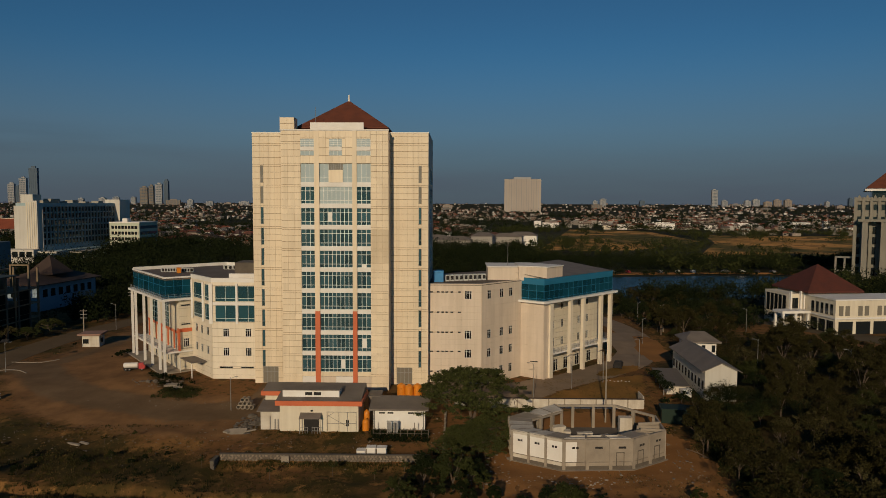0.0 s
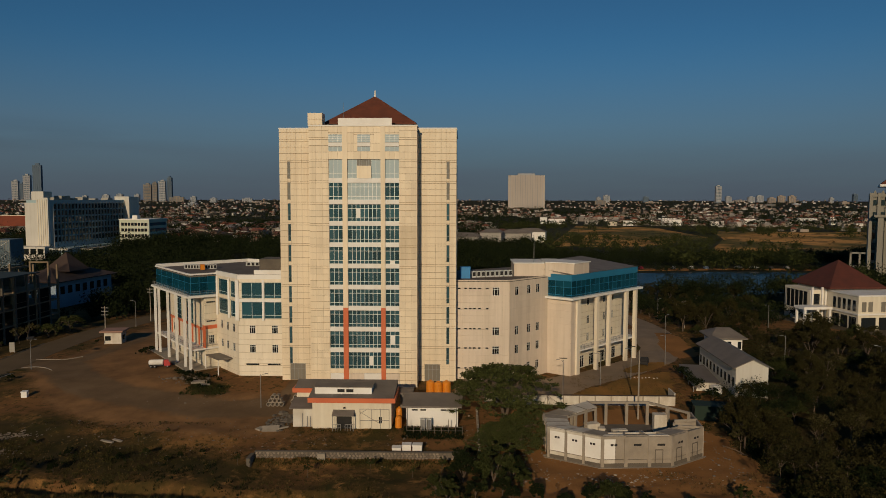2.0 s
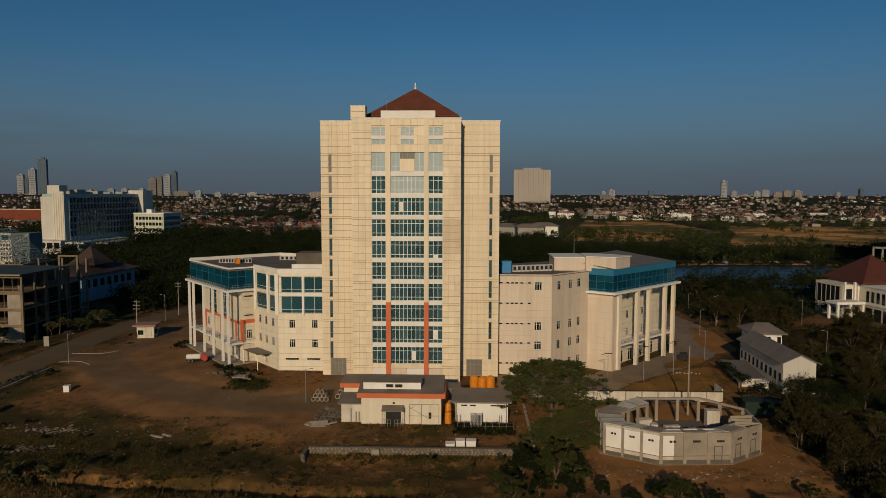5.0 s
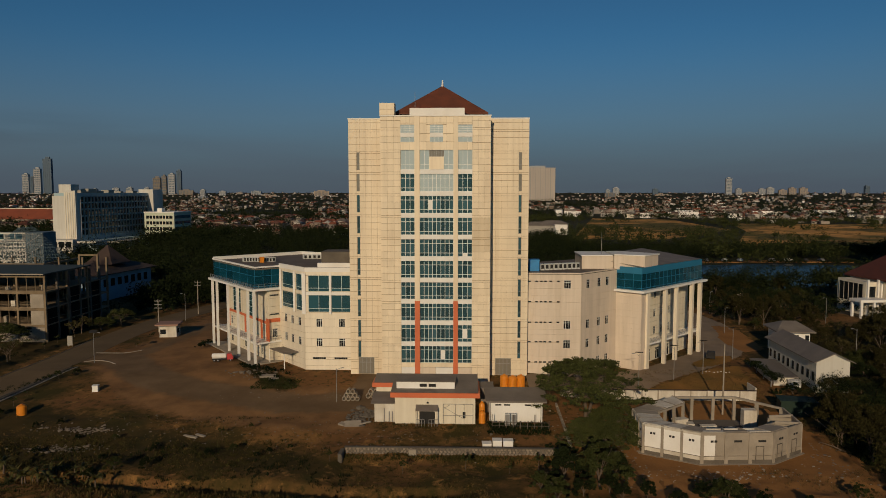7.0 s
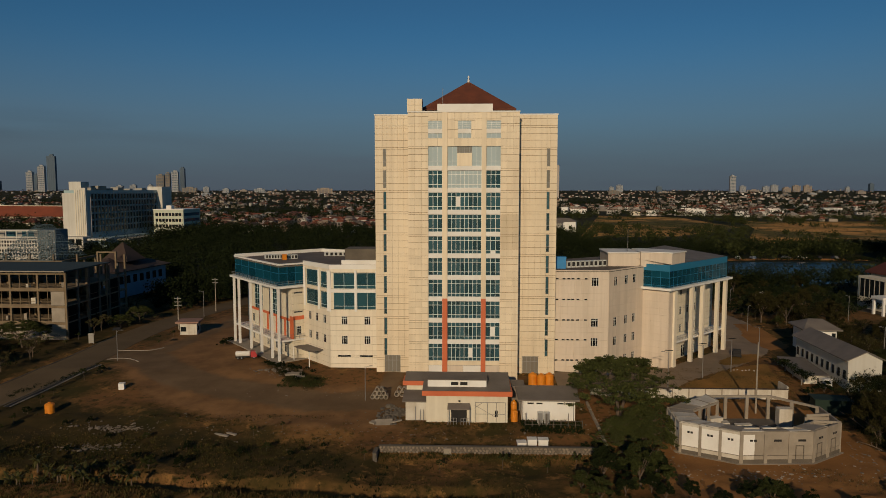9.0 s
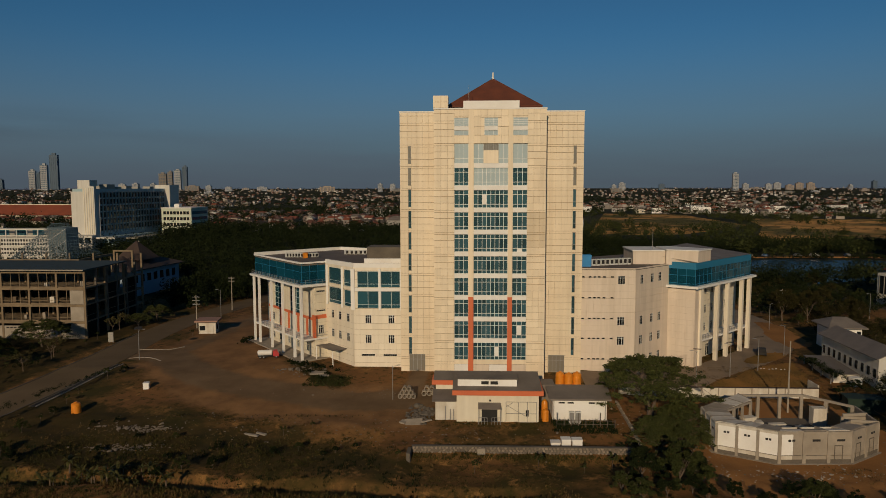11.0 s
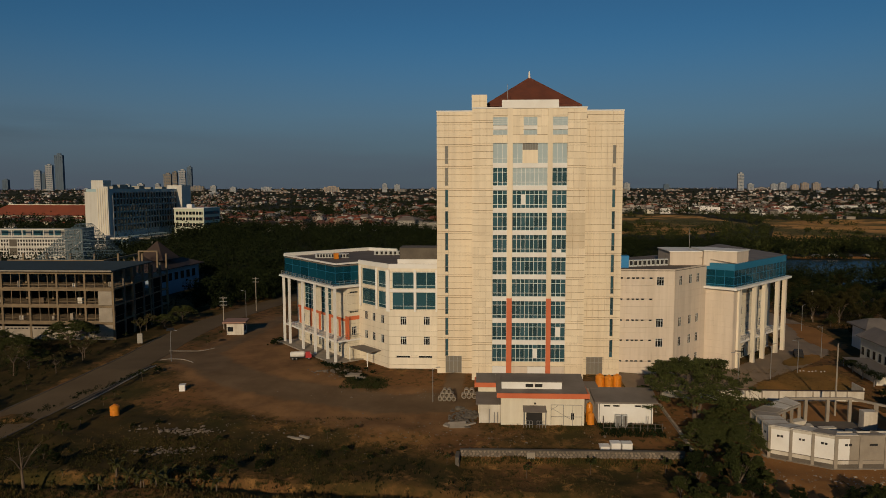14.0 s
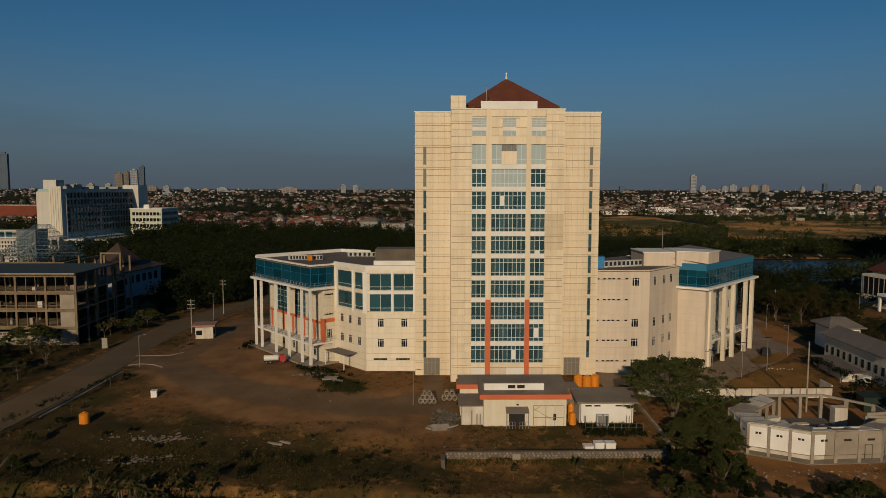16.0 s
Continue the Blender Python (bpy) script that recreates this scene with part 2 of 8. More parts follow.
# ---- building helpers ----
class M:
    """Collects vertices and faces; each face may carry a material number."""

    def __init__(self):
        self.v, self.f, self.k = [], [], []

    def add(self, verts, faces, k=0):
        o = len(self.v)
        self.v += [tuple(p) for p in verts]
        self.f += [tuple(i + o for i in f) for f in faces]
        self.k += [k] * len(faces)
        return self

    def prism(self, poly, z0, z1, k=0, top=None):
        """An upright prism; top: another outline for its upper face."""
        n = len(poly)
        area = sum(poly[i][0] * poly[(i + 1) % n][1] - poly[(i + 1) % n][0] * poly[i][1] for i in range(n))
        top = top or poly
        if area < 0:
            poly, top = poly[::-1], top[::-1]
        v = [(x, y, z0) for x, y in poly] + [(x, y, z1) for x, y in top]
        f = [tuple(range(n))[::-1], tuple(range(n, 2 * n))] + [(i, (i + 1) % n, n + (i + 1) % n, n + i) for i in range(n)]
        return self.add(v, f, k)

    def box(self, x0, y0, z0, x1, y1, z1, k=0):
        return self.prism([(x0, y0), (x1, y0), (x1, y1), (x0, y1)], z0, z1, k)

    def bar(self, a, b, w, h, k=0):
        """A square bar from a to b."""
        a, b = Vector(a), Vector(b)
        d = (b - a).normalized()
        s = d.cross(Vector((0, 0, 1)))
        s = s.normalized() if s.length > 1e-4 else Vector((1, 0, 0))
        u = s.cross(d).normalized()
        c = [s * (w / 2) * i + u * (h / 2) * j for i, j in ((-1, -1), (1, -1), (1, 1), (-1, 1))]
        v = [a + q for q in c] + [b + q for q in c]
        return self.add(v, [(0, 1, 2, 3)[::-1], (4, 5, 6, 7)] + [(i, (i + 1) % 4, 4 + (i + 1) % 4, 4 + i) for i in range(4)][::1], k)

    def tube(self, pts, radii, n=8, k=0):
        """A round tapering tube through points."""
        rings, o = [], []
        for i, p in enumerate(pts):
            p = Vector(p)
            d = (Vector(pts[min(i + 1, len(pts) - 1)]) - Vector(pts[max(i - 1, 0)])).normalized()
            s = d.orthogonal().normalized()
            u = d.cross(s)
            rings.append([p + (s * math.cos(a) + u * math.sin(a)) * radii[i] for a in [6.2832 * j / n for j in range(n)]])
        v = [q for r in rings for q in r]
        f = [(i * n + j, i * n + (j + 1) % n, (i + 1) * n + (j + 1) % n, (i + 1) * n + j) for i in range(len(pts) - 1) for j in range(n)]
        f += [tuple(range(n))[::-1], tuple(range(len(v) - n, len(v)))]
        return self.add(v, f, k)

    def lathe(self, x, y, prof, n=16, k=0):
        """Turned round the upright axis at x, y: rows of radius and height."""
        v = [(x + r * math.cos(6.2832 * j / n), y + r * math.sin(6.2832 * j / n), z) for r, z in prof for j in range(n)]
        f = [(i * n + j, i * n + (j + 1) % n, (i + 1) * n + (j + 1) % n, (i + 1) * n + j) for i in range(len(prof) - 1) for j in range(n)]
        f += [tuple(range(n))[::-1], tuple(range(len(v) - n, len(v)))]
        return self.add(v, f, k)

    def hip(self, x0, y0, x1, y1, z0, z1, ridge=0.0, k=0, thick=0.25):
        """A hipped roof over a rectangle; ridge: the ridge's half length along x (negative: along y)."""
        cx, cy = (x0 + x1) / 2, (y0 + y1) / 2
        rx, ry = (ridge, 0) if ridge >= 0 else (0, -ridge)
        v = [(x0, y0, z0), (x1, y0, z0), (x1, y1, z0), (x0, y1, z0)]
        v += [(x, y, z - thick) for x, y, z in v]
        v += [(cx - rx, cy - ry, z1), (cx + rx, cy + ry, z1)]
        if ridge >= 0:
            f = [(0, 1, 9, 8), (1, 2, 9), (2, 3, 8, 9), (3, 0, 8)]
        else:
            f = [(0, 1, 8), (1, 2, 9, 8), (2, 3, 9), (3, 0, 8, 9)]
        f += [(7, 6, 5, 4), (0, 4, 5, 1), (1, 5, 6, 2), (2, 6, 7, 3), (3, 7, 4, 0)]
        return self.add(v, f, k)

    def mesh(self, name, *mats):
        me = bpy.data.meshes.new(name)
        me.from_pydata(self.v, [], self.f)
        for m in mats:
            me.materials.append(m)
        if len(mats) > 1:
            me.polygons.foreach_set("material_index", self.k)
        me.update()
        return me


def thing(name, label, category, x=0, y=0, z=0, rz=0, group="", kind=""):
    """An Empty at the base of a thing; its parts are given in its own axes."""
    ob = new(name)
    ob.empty_display_size = 0.5
    ob.matrix_basis = pose(x, y, z, 0, 0, rz)
    return tagged(ob, label, category, group, kind)


def part(name, m, material, parent, label=""):
    """Links a mesh as one part under a thing or a part."""
    mats = material if isinstance(material, tuple) else (material,)
    ob = new(name, m.mesh(name, *mats) if isinstance(m, M) else m)
    ob.parent = parent
    return tagged(ob, label)


def solid(name, m, material, label, category="", kind="", group=""):
    """A thing or a piece of the setting that is one mesh."""
    mats = material if isinstance(material, tuple) else (material,)
    return tagged(new(name, m.mesh(name, *mats)), label, category, group, kind)


PIECES = {}


def piece(name, w, h, d, material, parent, m):
    """A small block of width w, height h and depth d at the pose m (x along the wall, y into it); alike ones share their mesh."""
    key = (name, round(w, 2), round(h, 2), round(d, 2), material.name)
    if key not in PIECES:
        PIECES[key] = M().box(0, 0, 0, w, d, h).mesh(name, material)
    ob = new(name, PIECES[key])
    ob.parent, ob.matrix_basis = parent, m
    return ob


def minus(rects, hole):
    """Rectangles (x0, z0, x1, z1) less a hole."""
    out, (a, b, c, d) = [], hole
    for x0, z0, x1, z1 in rects:
        if a >= x1 or c <= x0 or b >= z1 or d <= z0:
            out.append((x0, z0, x1, z1))
            continue
        if z0 < b:
            out.append((x0, z0, x1, b))
        if d < z1:
            out.append((x0, d, x1, z1))
        lo, hi = max(z0, b), min(z1, d)
        if x0 < a:
            out.append((x0, lo, a, hi))
        if c < x1:
            out.append((c, lo, x1, hi))
    return [r for r in out if r[2] - r[0] > 0.05 and r[3] - r[1] > 0.05]


def clad(parent, a, b, xs, zs, holes, material, gap=0.018, rise=0.062, thick=0.10, limit=300, odd=None, odd_at=()):
    """Panels on the wall that runs from a to b (seen from outside, left to right), in a grid of xs and zs, round the holes.
    Returns how many became parts; the rest is joined into one."""
    a, b = Vector((*a, 0)), Vector((*b, 0))
    turn = Matrix.Translation(a) @ Matrix.Rotation(math.atan2(b.y - a.y, b.x - a.x), 4, "Z")
    rest, count = M(), 0
    for i in range(len(xs) - 1):
        for j in range(len(zs) - 1):
            rects = [(xs[i], zs[j], xs[i + 1], zs[j + 1])]
            for h in holes:
                rects = minus(rects, h)
            for x0, z0, x1, z1 in rects:
                mat = odd if odd and any(p[0] <= (x0 + x1) / 2 <= p[2] and p[1] <= (z0 + z1) / 2 <= p[3] for p in odd_at) else material
                w, h = x1 - x0 - gap, z1 - z0 - rise
                if w < 0.04 or h < 0.04:
                    continue
                at = turn @ Matrix.Translation((x0 + gap / 2, -thick, z0 + rise / 2))
                if count < limit:
                    piece("panel", w, h, thick, mat, parent, at)
                    count += 1
                else:
                    block = M().box(0, 0, 0, w, thick, h)
                    rest.add([at @ Vector(p) for p in block.v], block.f)
    if rest.v:
        tagged(part("panel_field", rest, material, parent), kind="stuff")
    return count


def lattice_frame(xs, zs, bar, deep):
    """A frame of crossing bars in one piece, its bars centred on xs and zs, but for the outermost, which stay inside."""
    def edges(at):
        lo, hi = at[0], at[-1]
        return [e for q in at for e in ((lo, lo + bar / 2) if q == lo else (hi - bar / 2, hi) if q == hi else (q - bar / 2, q + bar / 2))]

    ex, ez = edges(xs), edges(zs)
    nx, nz = len(ex), len(ez)
    m = M()
    m.v = [(x, y, z) for y in (0.0, deep) for z in ez for x in ex]
    at = lambda i, j, b: b * nx * nz + j * nx + i  # noqa: E731
    full = lambda i, j: 0 <= i < nx - 1 and 0 <= j < nz - 1 and (i % 2 == 0 or j % 2 == 0)  # noqa: E731
    for i in range(nx - 1):
        for j in range(nz - 1):
            if not full(i, j):
                continue
            m.f += [(at(i, j, 0), at(i + 1, j, 0), at(i + 1, j + 1, 0), at(i, j + 1, 0)), (at(i, j + 1, 1), at(i + 1, j + 1, 1), at(i + 1, j, 1), at(i, j, 1))]
            for ni, nj, p, q in ((i, j - 1, (i, j), (i + 1, j)), (i + 1, j, (i + 1, j), (i + 1, j + 1)), (i, j + 1, (i + 1, j + 1), (i, j + 1)), (i - 1, j, (i, j + 1), (i, j))):
                if not full(ni, nj):
                    m.f.append((at(*q, 0), at(*p, 0), at(*p, 1), at(*q, 1)))
    m.k = [0] * len(m.f)
    return m


def glazed(parent, a, b, x0, z0, x1, z1, cols, rows, pane_mat, inset=0.15, bar=0.06, frame_mat=None, label="", odd=(), name="window"):
    """A window in the wall from a to b: a frame with its panes, each its own piece. cols, rows: numbers or lists of fractions."""
    a, b = Vector((*a, 0)), Vector((*b, 0))
    turn = Matrix.Translation(a) @ Matrix.Rotation(math.atan2(b.y - a.y, b.x - a.x), 4, "Z")
    cs = [i / cols for i in range(cols + 1)] if isinstance(cols, int) else cols
    rs = [i / rows for i in range(rows + 1)] if isinstance(rows, int) else rows
    fr = lattice_frame([x0 + (x1 - x0) * c for c in cs], [z0 + (z1 - z0) * r for r in rs], bar, 0.08)
    win = part(name, fr, frame_mat or ALU, parent, label)
    win.matrix_basis = turn @ Matrix.Translation((0, inset, 0))
    for i in range(len(cs) - 1):
        for j in range(len(rs) - 1):
            xa, xb = x0 + (x1 - x0) * cs[i] + bar / 2, x0 + (x1 - x0) * cs[i + 1] - bar / 2
            za, zb = z0 + (z1 - z0) * rs[j] + bar / 2, z0 + (z1 - z0) * rs[j + 1] - bar / 2
            mat = WHITE if (i, j) in odd else pane_mat
            piece("pane", xb - xa, zb - za, 0.02, mat, win, Matrix.Translation((xa, 0.03, za)))
    return win


def spread(a, b, n):
    return [a + (b - a) * i / n for i in range(n + 1)]


def clamp(v):
    return min(max(v, 0.0), 1.0)


def ground_z(x, y):
    """The height of the ground: level behind the front yard, falling towards the ditch, lower round the east wing."""
    r = clamp((x - 17) / 12)
    east = r * clamp((48 - y) / 12) * clamp((110 - x) / 30)
    z = -0.4 - 1.4 * (1 - 0.3 * r) * clamp((4 - y) / 22) - 0.8 * east - 0.3 * r * clamp((3 - y) / 9)
    return z - (0.7 - 0.4 * r) * clamp((-21 - y) / 8)


# ---- the ground ----
def relief(x, y):
    """Small mounds and ruts, and the ditch, in the rough land before the yard."""
    rough = clamp((-17 - y) / 8) if x < 22 else clamp((-33 - y) / 6)
    if x < -25:
        rough = max(rough, clamp((-6 - y) / 14) * 0.9 * clamp((x + 72) / 6))
    rough = max(rough, 0.6 * clamp((x - 58) / 6) * clamp((30 - y) / 10))
    z = rough * (0.55 * noise.noise((x * 0.13, y * 0.16, 3.0)) + 0.22 * noise.noise((x * 0.5, y * 0.5, 8.0)))
    if y < -31.6 and -12.5 < x < 19.5:
        z -= 0.75 * clamp((-31.6 - y) / 0.8) * clamp((y + 44) / 8)
    bed = -41.5 - 2.5 * clamp((x + 42) / 22) + 0.35 * math.sin(x * 0.21)
    z -= 1.7 * clamp(1.6 - abs(y - bed) / 1.3) * clamp((8 - x) / 8)
    return z


def land(x, y):
    return ground_z(x, y) + relief(x, y)


def soil(name, first, second, scale, layers):
    """Soil that changes with dry grass, weeds and dust in patches: layers of scale, soft edge, colour and seed."""
    m = surface(name, first, second, scale, 0.95, 0.5, fine=22, spec=0.1)
    n, l = m.node_tree.nodes, m.node_tree.links
    b = n["Principled BSDF"]
    base = b.inputs["Base Color"].links[0].from_socket
    geo = next(q for q in n if q.bl_idname == "ShaderNodeNewGeometry")
    for size, low, high, colour, seed in layers:
        t = n.new("ShaderNodeTexNoise")
        t.noise_dimensions = "4D"
        t.inputs["W"].default_value = seed
        t.inputs["Scale"].default_value, t.inputs["Detail"].default_value, t.inputs["Roughness"].default_value = size, 8, 0.65
        l.new(geo.outputs["Position"], t.inputs["Vector"])
        r = n.new("ShaderNodeMapRange")
        r.inputs["From Min"].default_value, r.inputs["From Max"].default_value = low, high
        l.new(t.outputs[0], r.inputs[0])
        mix = n.new("ShaderNodeMix")
        mix.data_type = "RGBA"
        mix.inputs[7].default_value = (*colour, 1)
        l.new(r.outputs[0], mix.inputs[0])
        l.new(base, mix.inputs[6])
        base = mix.outputs[2]
    l.new(base, b.inputs["Base Color"])
    return m


def worn(m, masks):
    """Soil on which tracks, trampled earth and weeds lie where the land's own masks name them: mask, two colours, grain, raggedness."""
    n, l = m.node_tree.nodes, m.node_tree.links
    b = n["Principled BSDF"]
    base = b.inputs["Base Color"].links[0].from_socket
    geo = next(q for q in n if q.bl_idname == "ShaderNodeNewGeometry")
    for mask, first, second, size, ragged, seed in masks:
        at = n.new("ShaderNodeAttribute")
        at.attribute_name = mask
        tex = []
        for k, (scale, rough) in enumerate(((size, 0.7), (size * 0.35, 0.6))):
            t = n.new("ShaderNodeTexNoise")
            t.noise_dimensions = "4D"
            t.inputs["W"].default_value = seed + k
            t.inputs["Scale"].default_value, t.inputs["Detail"].default_value, t.inputs["Roughness"].default_value = scale, 8, rough
            l.new(geo.outputs["Position"], t.inputs["Vector"])
            tex.append(t)
        tear = n.new("ShaderNodeMath")
        tear.operation = "MULTIPLY_ADD"
        l.new(tex[0].outputs[0], tear.inputs[0])
        tear.inputs[1].default_value, tear.inputs[2].default_value = ragged, -ragged * 0.5
        total = n.new("ShaderNodeMath")
        l.new(tear.outputs[0], total.inputs[0])
        l.new(at.outputs["Fac"], total.inputs[1])
        fac = n.new("ShaderNodeMapRange")
        fac.interpolation_type = "SMOOTHSTEP"
        fac.inputs["From Min"].default_value, fac.inputs["From Max"].default_value = 0.3, 0.7
        l.new(total.outputs[0], fac.inputs[0])
        spread_n = n.new("ShaderNodeMapRange")
        spread_n.inputs["From Min"].default_value, spread_n.inputs["From Max"].default_value = 0.36, 0.64
        l.new(tex[1].outputs[0], spread_n.inputs[0])
        tone = n.new("ShaderNodeMix")
        tone.data_type = "RGBA"
        tone.inputs[6].default_value, tone.inputs[7].default_value = (*first, 1), (*second, 1)
        l.new(spread_n.outputs[0], tone.inputs[0])
        mix = n.new("ShaderNodeMix")
        mix.data_type = "RGBA"
        l.new(fac.outputs[0], mix.inputs[0])
        l.new(base, mix.inputs[6])
        l.new(tone.outputs[2], mix.inputs[7])
        base = mix.outputs[2]
    l.new(base, b.inputs["Base Color"])
    return m


SOIL = soil("soil", (0.23, 0.112, 0.040), (0.125, 0.064, 0.025), 0.09,
            ((0.055, 0.45, 0.60, (0.052, 0.042, 0.012), 11), (0.16, 0.54, 0.66, (0.25, 0.130, 0.042), 37), (0.35, 0.57, 0.66, (0.32, 0.165, 0.053), 19),
             (0.9, 0.51, 0.63, (0.048, 0.038, 0.012), 53), (1.7, 0.66, 0.74, (0.26, 0.165, 0.085), 71)))
worn(SOIL, (("far", (0.020, 0.022, 0.010), (0.048, 0.042, 0.021), 0.02, 0.2, 83), ("bare", (0.275, 0.146, 0.062), (0.142, 0.078, 0.035), 0.5, 1.1, 3), ("track", (0.195, 0.128, 0.071), (0.125, 0.080, 0.043), 0.35, 0.9, 23),
            ("green", (0.030, 0.026, 0.008), (0.070, 0.046, 0.016), 0.6, 1.5, 43)))
FIELDSOIL = soil("field_scrub", (0.15, 0.115, 0.030), (0.085, 0.075, 0.022), 0.03,
                 ((0.011, 0.46, 0.56, (0.58, 0.29, 0.085), 5), (0.03, 0.52, 0.62, (0.045, 0.048, 0.013), 9), (0.06, 0.58, 0.68, (0.30, 0.16, 0.05), 13)))


def lines(*runs):
    out = []
    for a, b, step in runs:
        n = max(1, round((b - a) / step))
        out += [a + (b - a) * i / n for i in range(n)]
    return out + [runs[-1][1]]


def far_rise(x, y):
    """The land climbs gently far out."""
    return 27.0 * clamp((math.hypot(x, y + 125) - 1300) / 3400) ** 2


def inside(poly, x, y):
    hit = False
    for (x0, y0), (x1, y1) in zip(poly, poly[1:] + poly[:1]):
        if (y0 > y) != (y1 > y) and x < (x1 - x0) * (y - y0) / (y1 - y0) + x0:
            hit = not hit
    return hit


def off_line(pts, x, y):
    """The distance from a line of points."""
    best = 1e9
    for (x0, y0), (x1, y1) in zip(pts, pts[1:]):
        dx, dy = x1 - x0, y1 - y0
        f = clamp(((x - x0) * dx + (y - y0) * dy) / (dx * dx + dy * dy))
        best = min(best, math.hypot(x - x0 - f * dx, y - y0 - f * dy))
    return best


def within(poly, x, y, soft):
    """1 well inside an outline, 0.5 on it, 0 well outside."""
    d = off_line(poly + poly[:1], x, y)
    return clamp(0.5 + 0.5 * (d if inside(poly, x, y) else -d) / soft)


TRACK = [(-76, 15.4), (-67.5, 15.2), (-58.8, 5), (-52, -1.3), (-45.4, -4.4), (-38, -7.2), (-31, -10.0), (-25, -12.0), (-14, -11)]
BRANCH = [(-66, 17), (-64, 31), (-62.6, 45), (-61, 58)]
FOOTPATH = [(-13.4, 4), (-13.6, -6), (-14.5, -12)]
BARE = [(-71, 7), (-70, 30), (-67, 62), (-54, 62), (-50, 24), (-43, 14), (-36, 3), (-29, -4), (-10, -4), (-9, -23), (-24, -24), (-40, -19), (-54, -12), (-62, -3)]
GARDEN = [(-43, 15), (-37.5, 5), (-32, -3), (-27.5, -6.5), (-25.5, -2), (-30, 3), (-38, 10)]
EASTSIDE = [(55.5, -80), (56.3, -42), (57.4, -34), (59.4, -26), (61.5, -17), (66, -9), (66, 24), (80, 40), (150, 44), (160, -80)]
LOW = [(-80, -10), (-66, -13), (-56, -18), (-45, -23), (-32, -26), (-20, -30), (-12, -36), (-12, -39), (-86, -39)]


def masks(x, y):
    """How far the land is bare, driven over, or grown with weeds."""
    bare = within(BARE, x, y, 4.0)
    track = max(clamp(1.35 - off_line(TRACK, x, y) / 5.2), 0.62 * clamp(1.4 - off_line(BRANCH, x, y) / 3.5), clamp(1.3 - off_line(FOOTPATH, x, y) / 2.2))
    green = max(within(GARDEN, x, y, 1.5), 0.86 * within(LOW, x, y, 4.0), 0.8 * clamp(1.3 - abs(x + 72.6 - 0.21 * min(0, y)) / 2.2) * clamp((8 - y) / 4) * clamp((y + 60) / 5))
    green = max(green, 0.75 * clamp((-84 - x) / 3) * clamp((y + 62) / 4), 0.85 * within(EASTSIDE, x, y, 3.0))
    return bare, track, green, 0


def sheet():
    gx = lines((-4800, -1200, 900), (-1200, -300, 150), (-300, -112, 20), (-112, 70, 1.2), (70, 130, 4), (130, 300, 20), (300, 1200, 150), (1200, 4800, 900))
    gy = lines((-600, -160, 110), (-160, -60, 10), (-60, 30, 0.9), (30, 72, 2.5), (72, 300, 28.5), (300, 1200, 150), (1200, 4800, 300))
    nx, ny = len(gx), len(gy)
    m = M()
    m.v = [(x, y, land(x, y) if -160 < y < 300 and abs(x) < 300 else -0.4 + far_rise(x, y)) for y in gy for x in gx]
    m.f = [(j * nx + i, j * nx + i + 1, (j + 1) * nx + i + 1, (j + 1) * nx + i) for j in range(ny - 1) for i in range(nx - 1)]
    me = m.mesh("ground", SOIL)
    me.polygons.foreach_set("use_smooth", [True] * len(me.polygons))
    rows = [masks(x, y) if -165 < x < 165 and -80 < y < 72 else (0, 0, 0, clamp((y - 72) / 40)) for y in gy for x in gx]
    for k, name in enumerate(("bare", "track", "green", "far")):
        me.attributes.new(name, "FLOAT", "POINT").data.foreach_set("value", [r[k] for r in rows])
    return tagged(new("ground", me), "brown bare soil with dry grass, weeds and a dusty track", "ground", kind="structure")


sheet()


def drape(name, poly, step, lift, material, label, category, fray=0.0, kind="structure"):
    """A thin sheet over the land within an outline, with an edge that frays by so many metres."""
    x0, x1, y0, y1 = min(p[0] for p in poly), max(p[0] for p in poly), min(p[1] for p in poly), max(p[1] for p in poly)
    nx, ny = int((x1 - x0) / step) + 1, int((y1 - y0) / step) + 1
    m, at = M(), {}
    for j in range(ny):
        for i in range(nx):
            cx, cy = x0 + (i + 0.5) * step, y0 + (j + 0.5) * step
            fx, fy = fray * noise.noise((cx * 0.25, cy * 0.25, 5)), fray * noise.noise((cx * 0.25, cy * 0.25, 9))
            if inside(poly, cx + fx, cy + fy):
                quad = []
                for a, b in ((i, j), (i + 1, j), (i + 1, j + 1), (i, j + 1)):
                    if (a, b) not in at:
                        x, y = x0 + a * step, y0 + b * step
                        at[(a, b)] = len(m.v)
                        m.v.append((x, y, land(x, y) + lift))
                    quad.append(at[(a, b)])
                m.f.append(tuple(quad))
    m.k = [0] * len(m.f)
    ob = solid(name, m, material, label, category, kind)
    return ob


drape("plaza", [(17, 5), (17, -3), (30, -2.5), (38, -1.5), (46, 6), (57, 15), (66, 25), (74, 40), (74, 60), (62, 60), (62, 34), (45, 16), (36, 10), (28, 6)],
      0.5, 0.05, PAVER, "grey-brown paved forecourt round the east wing", "pavement", 0.4)



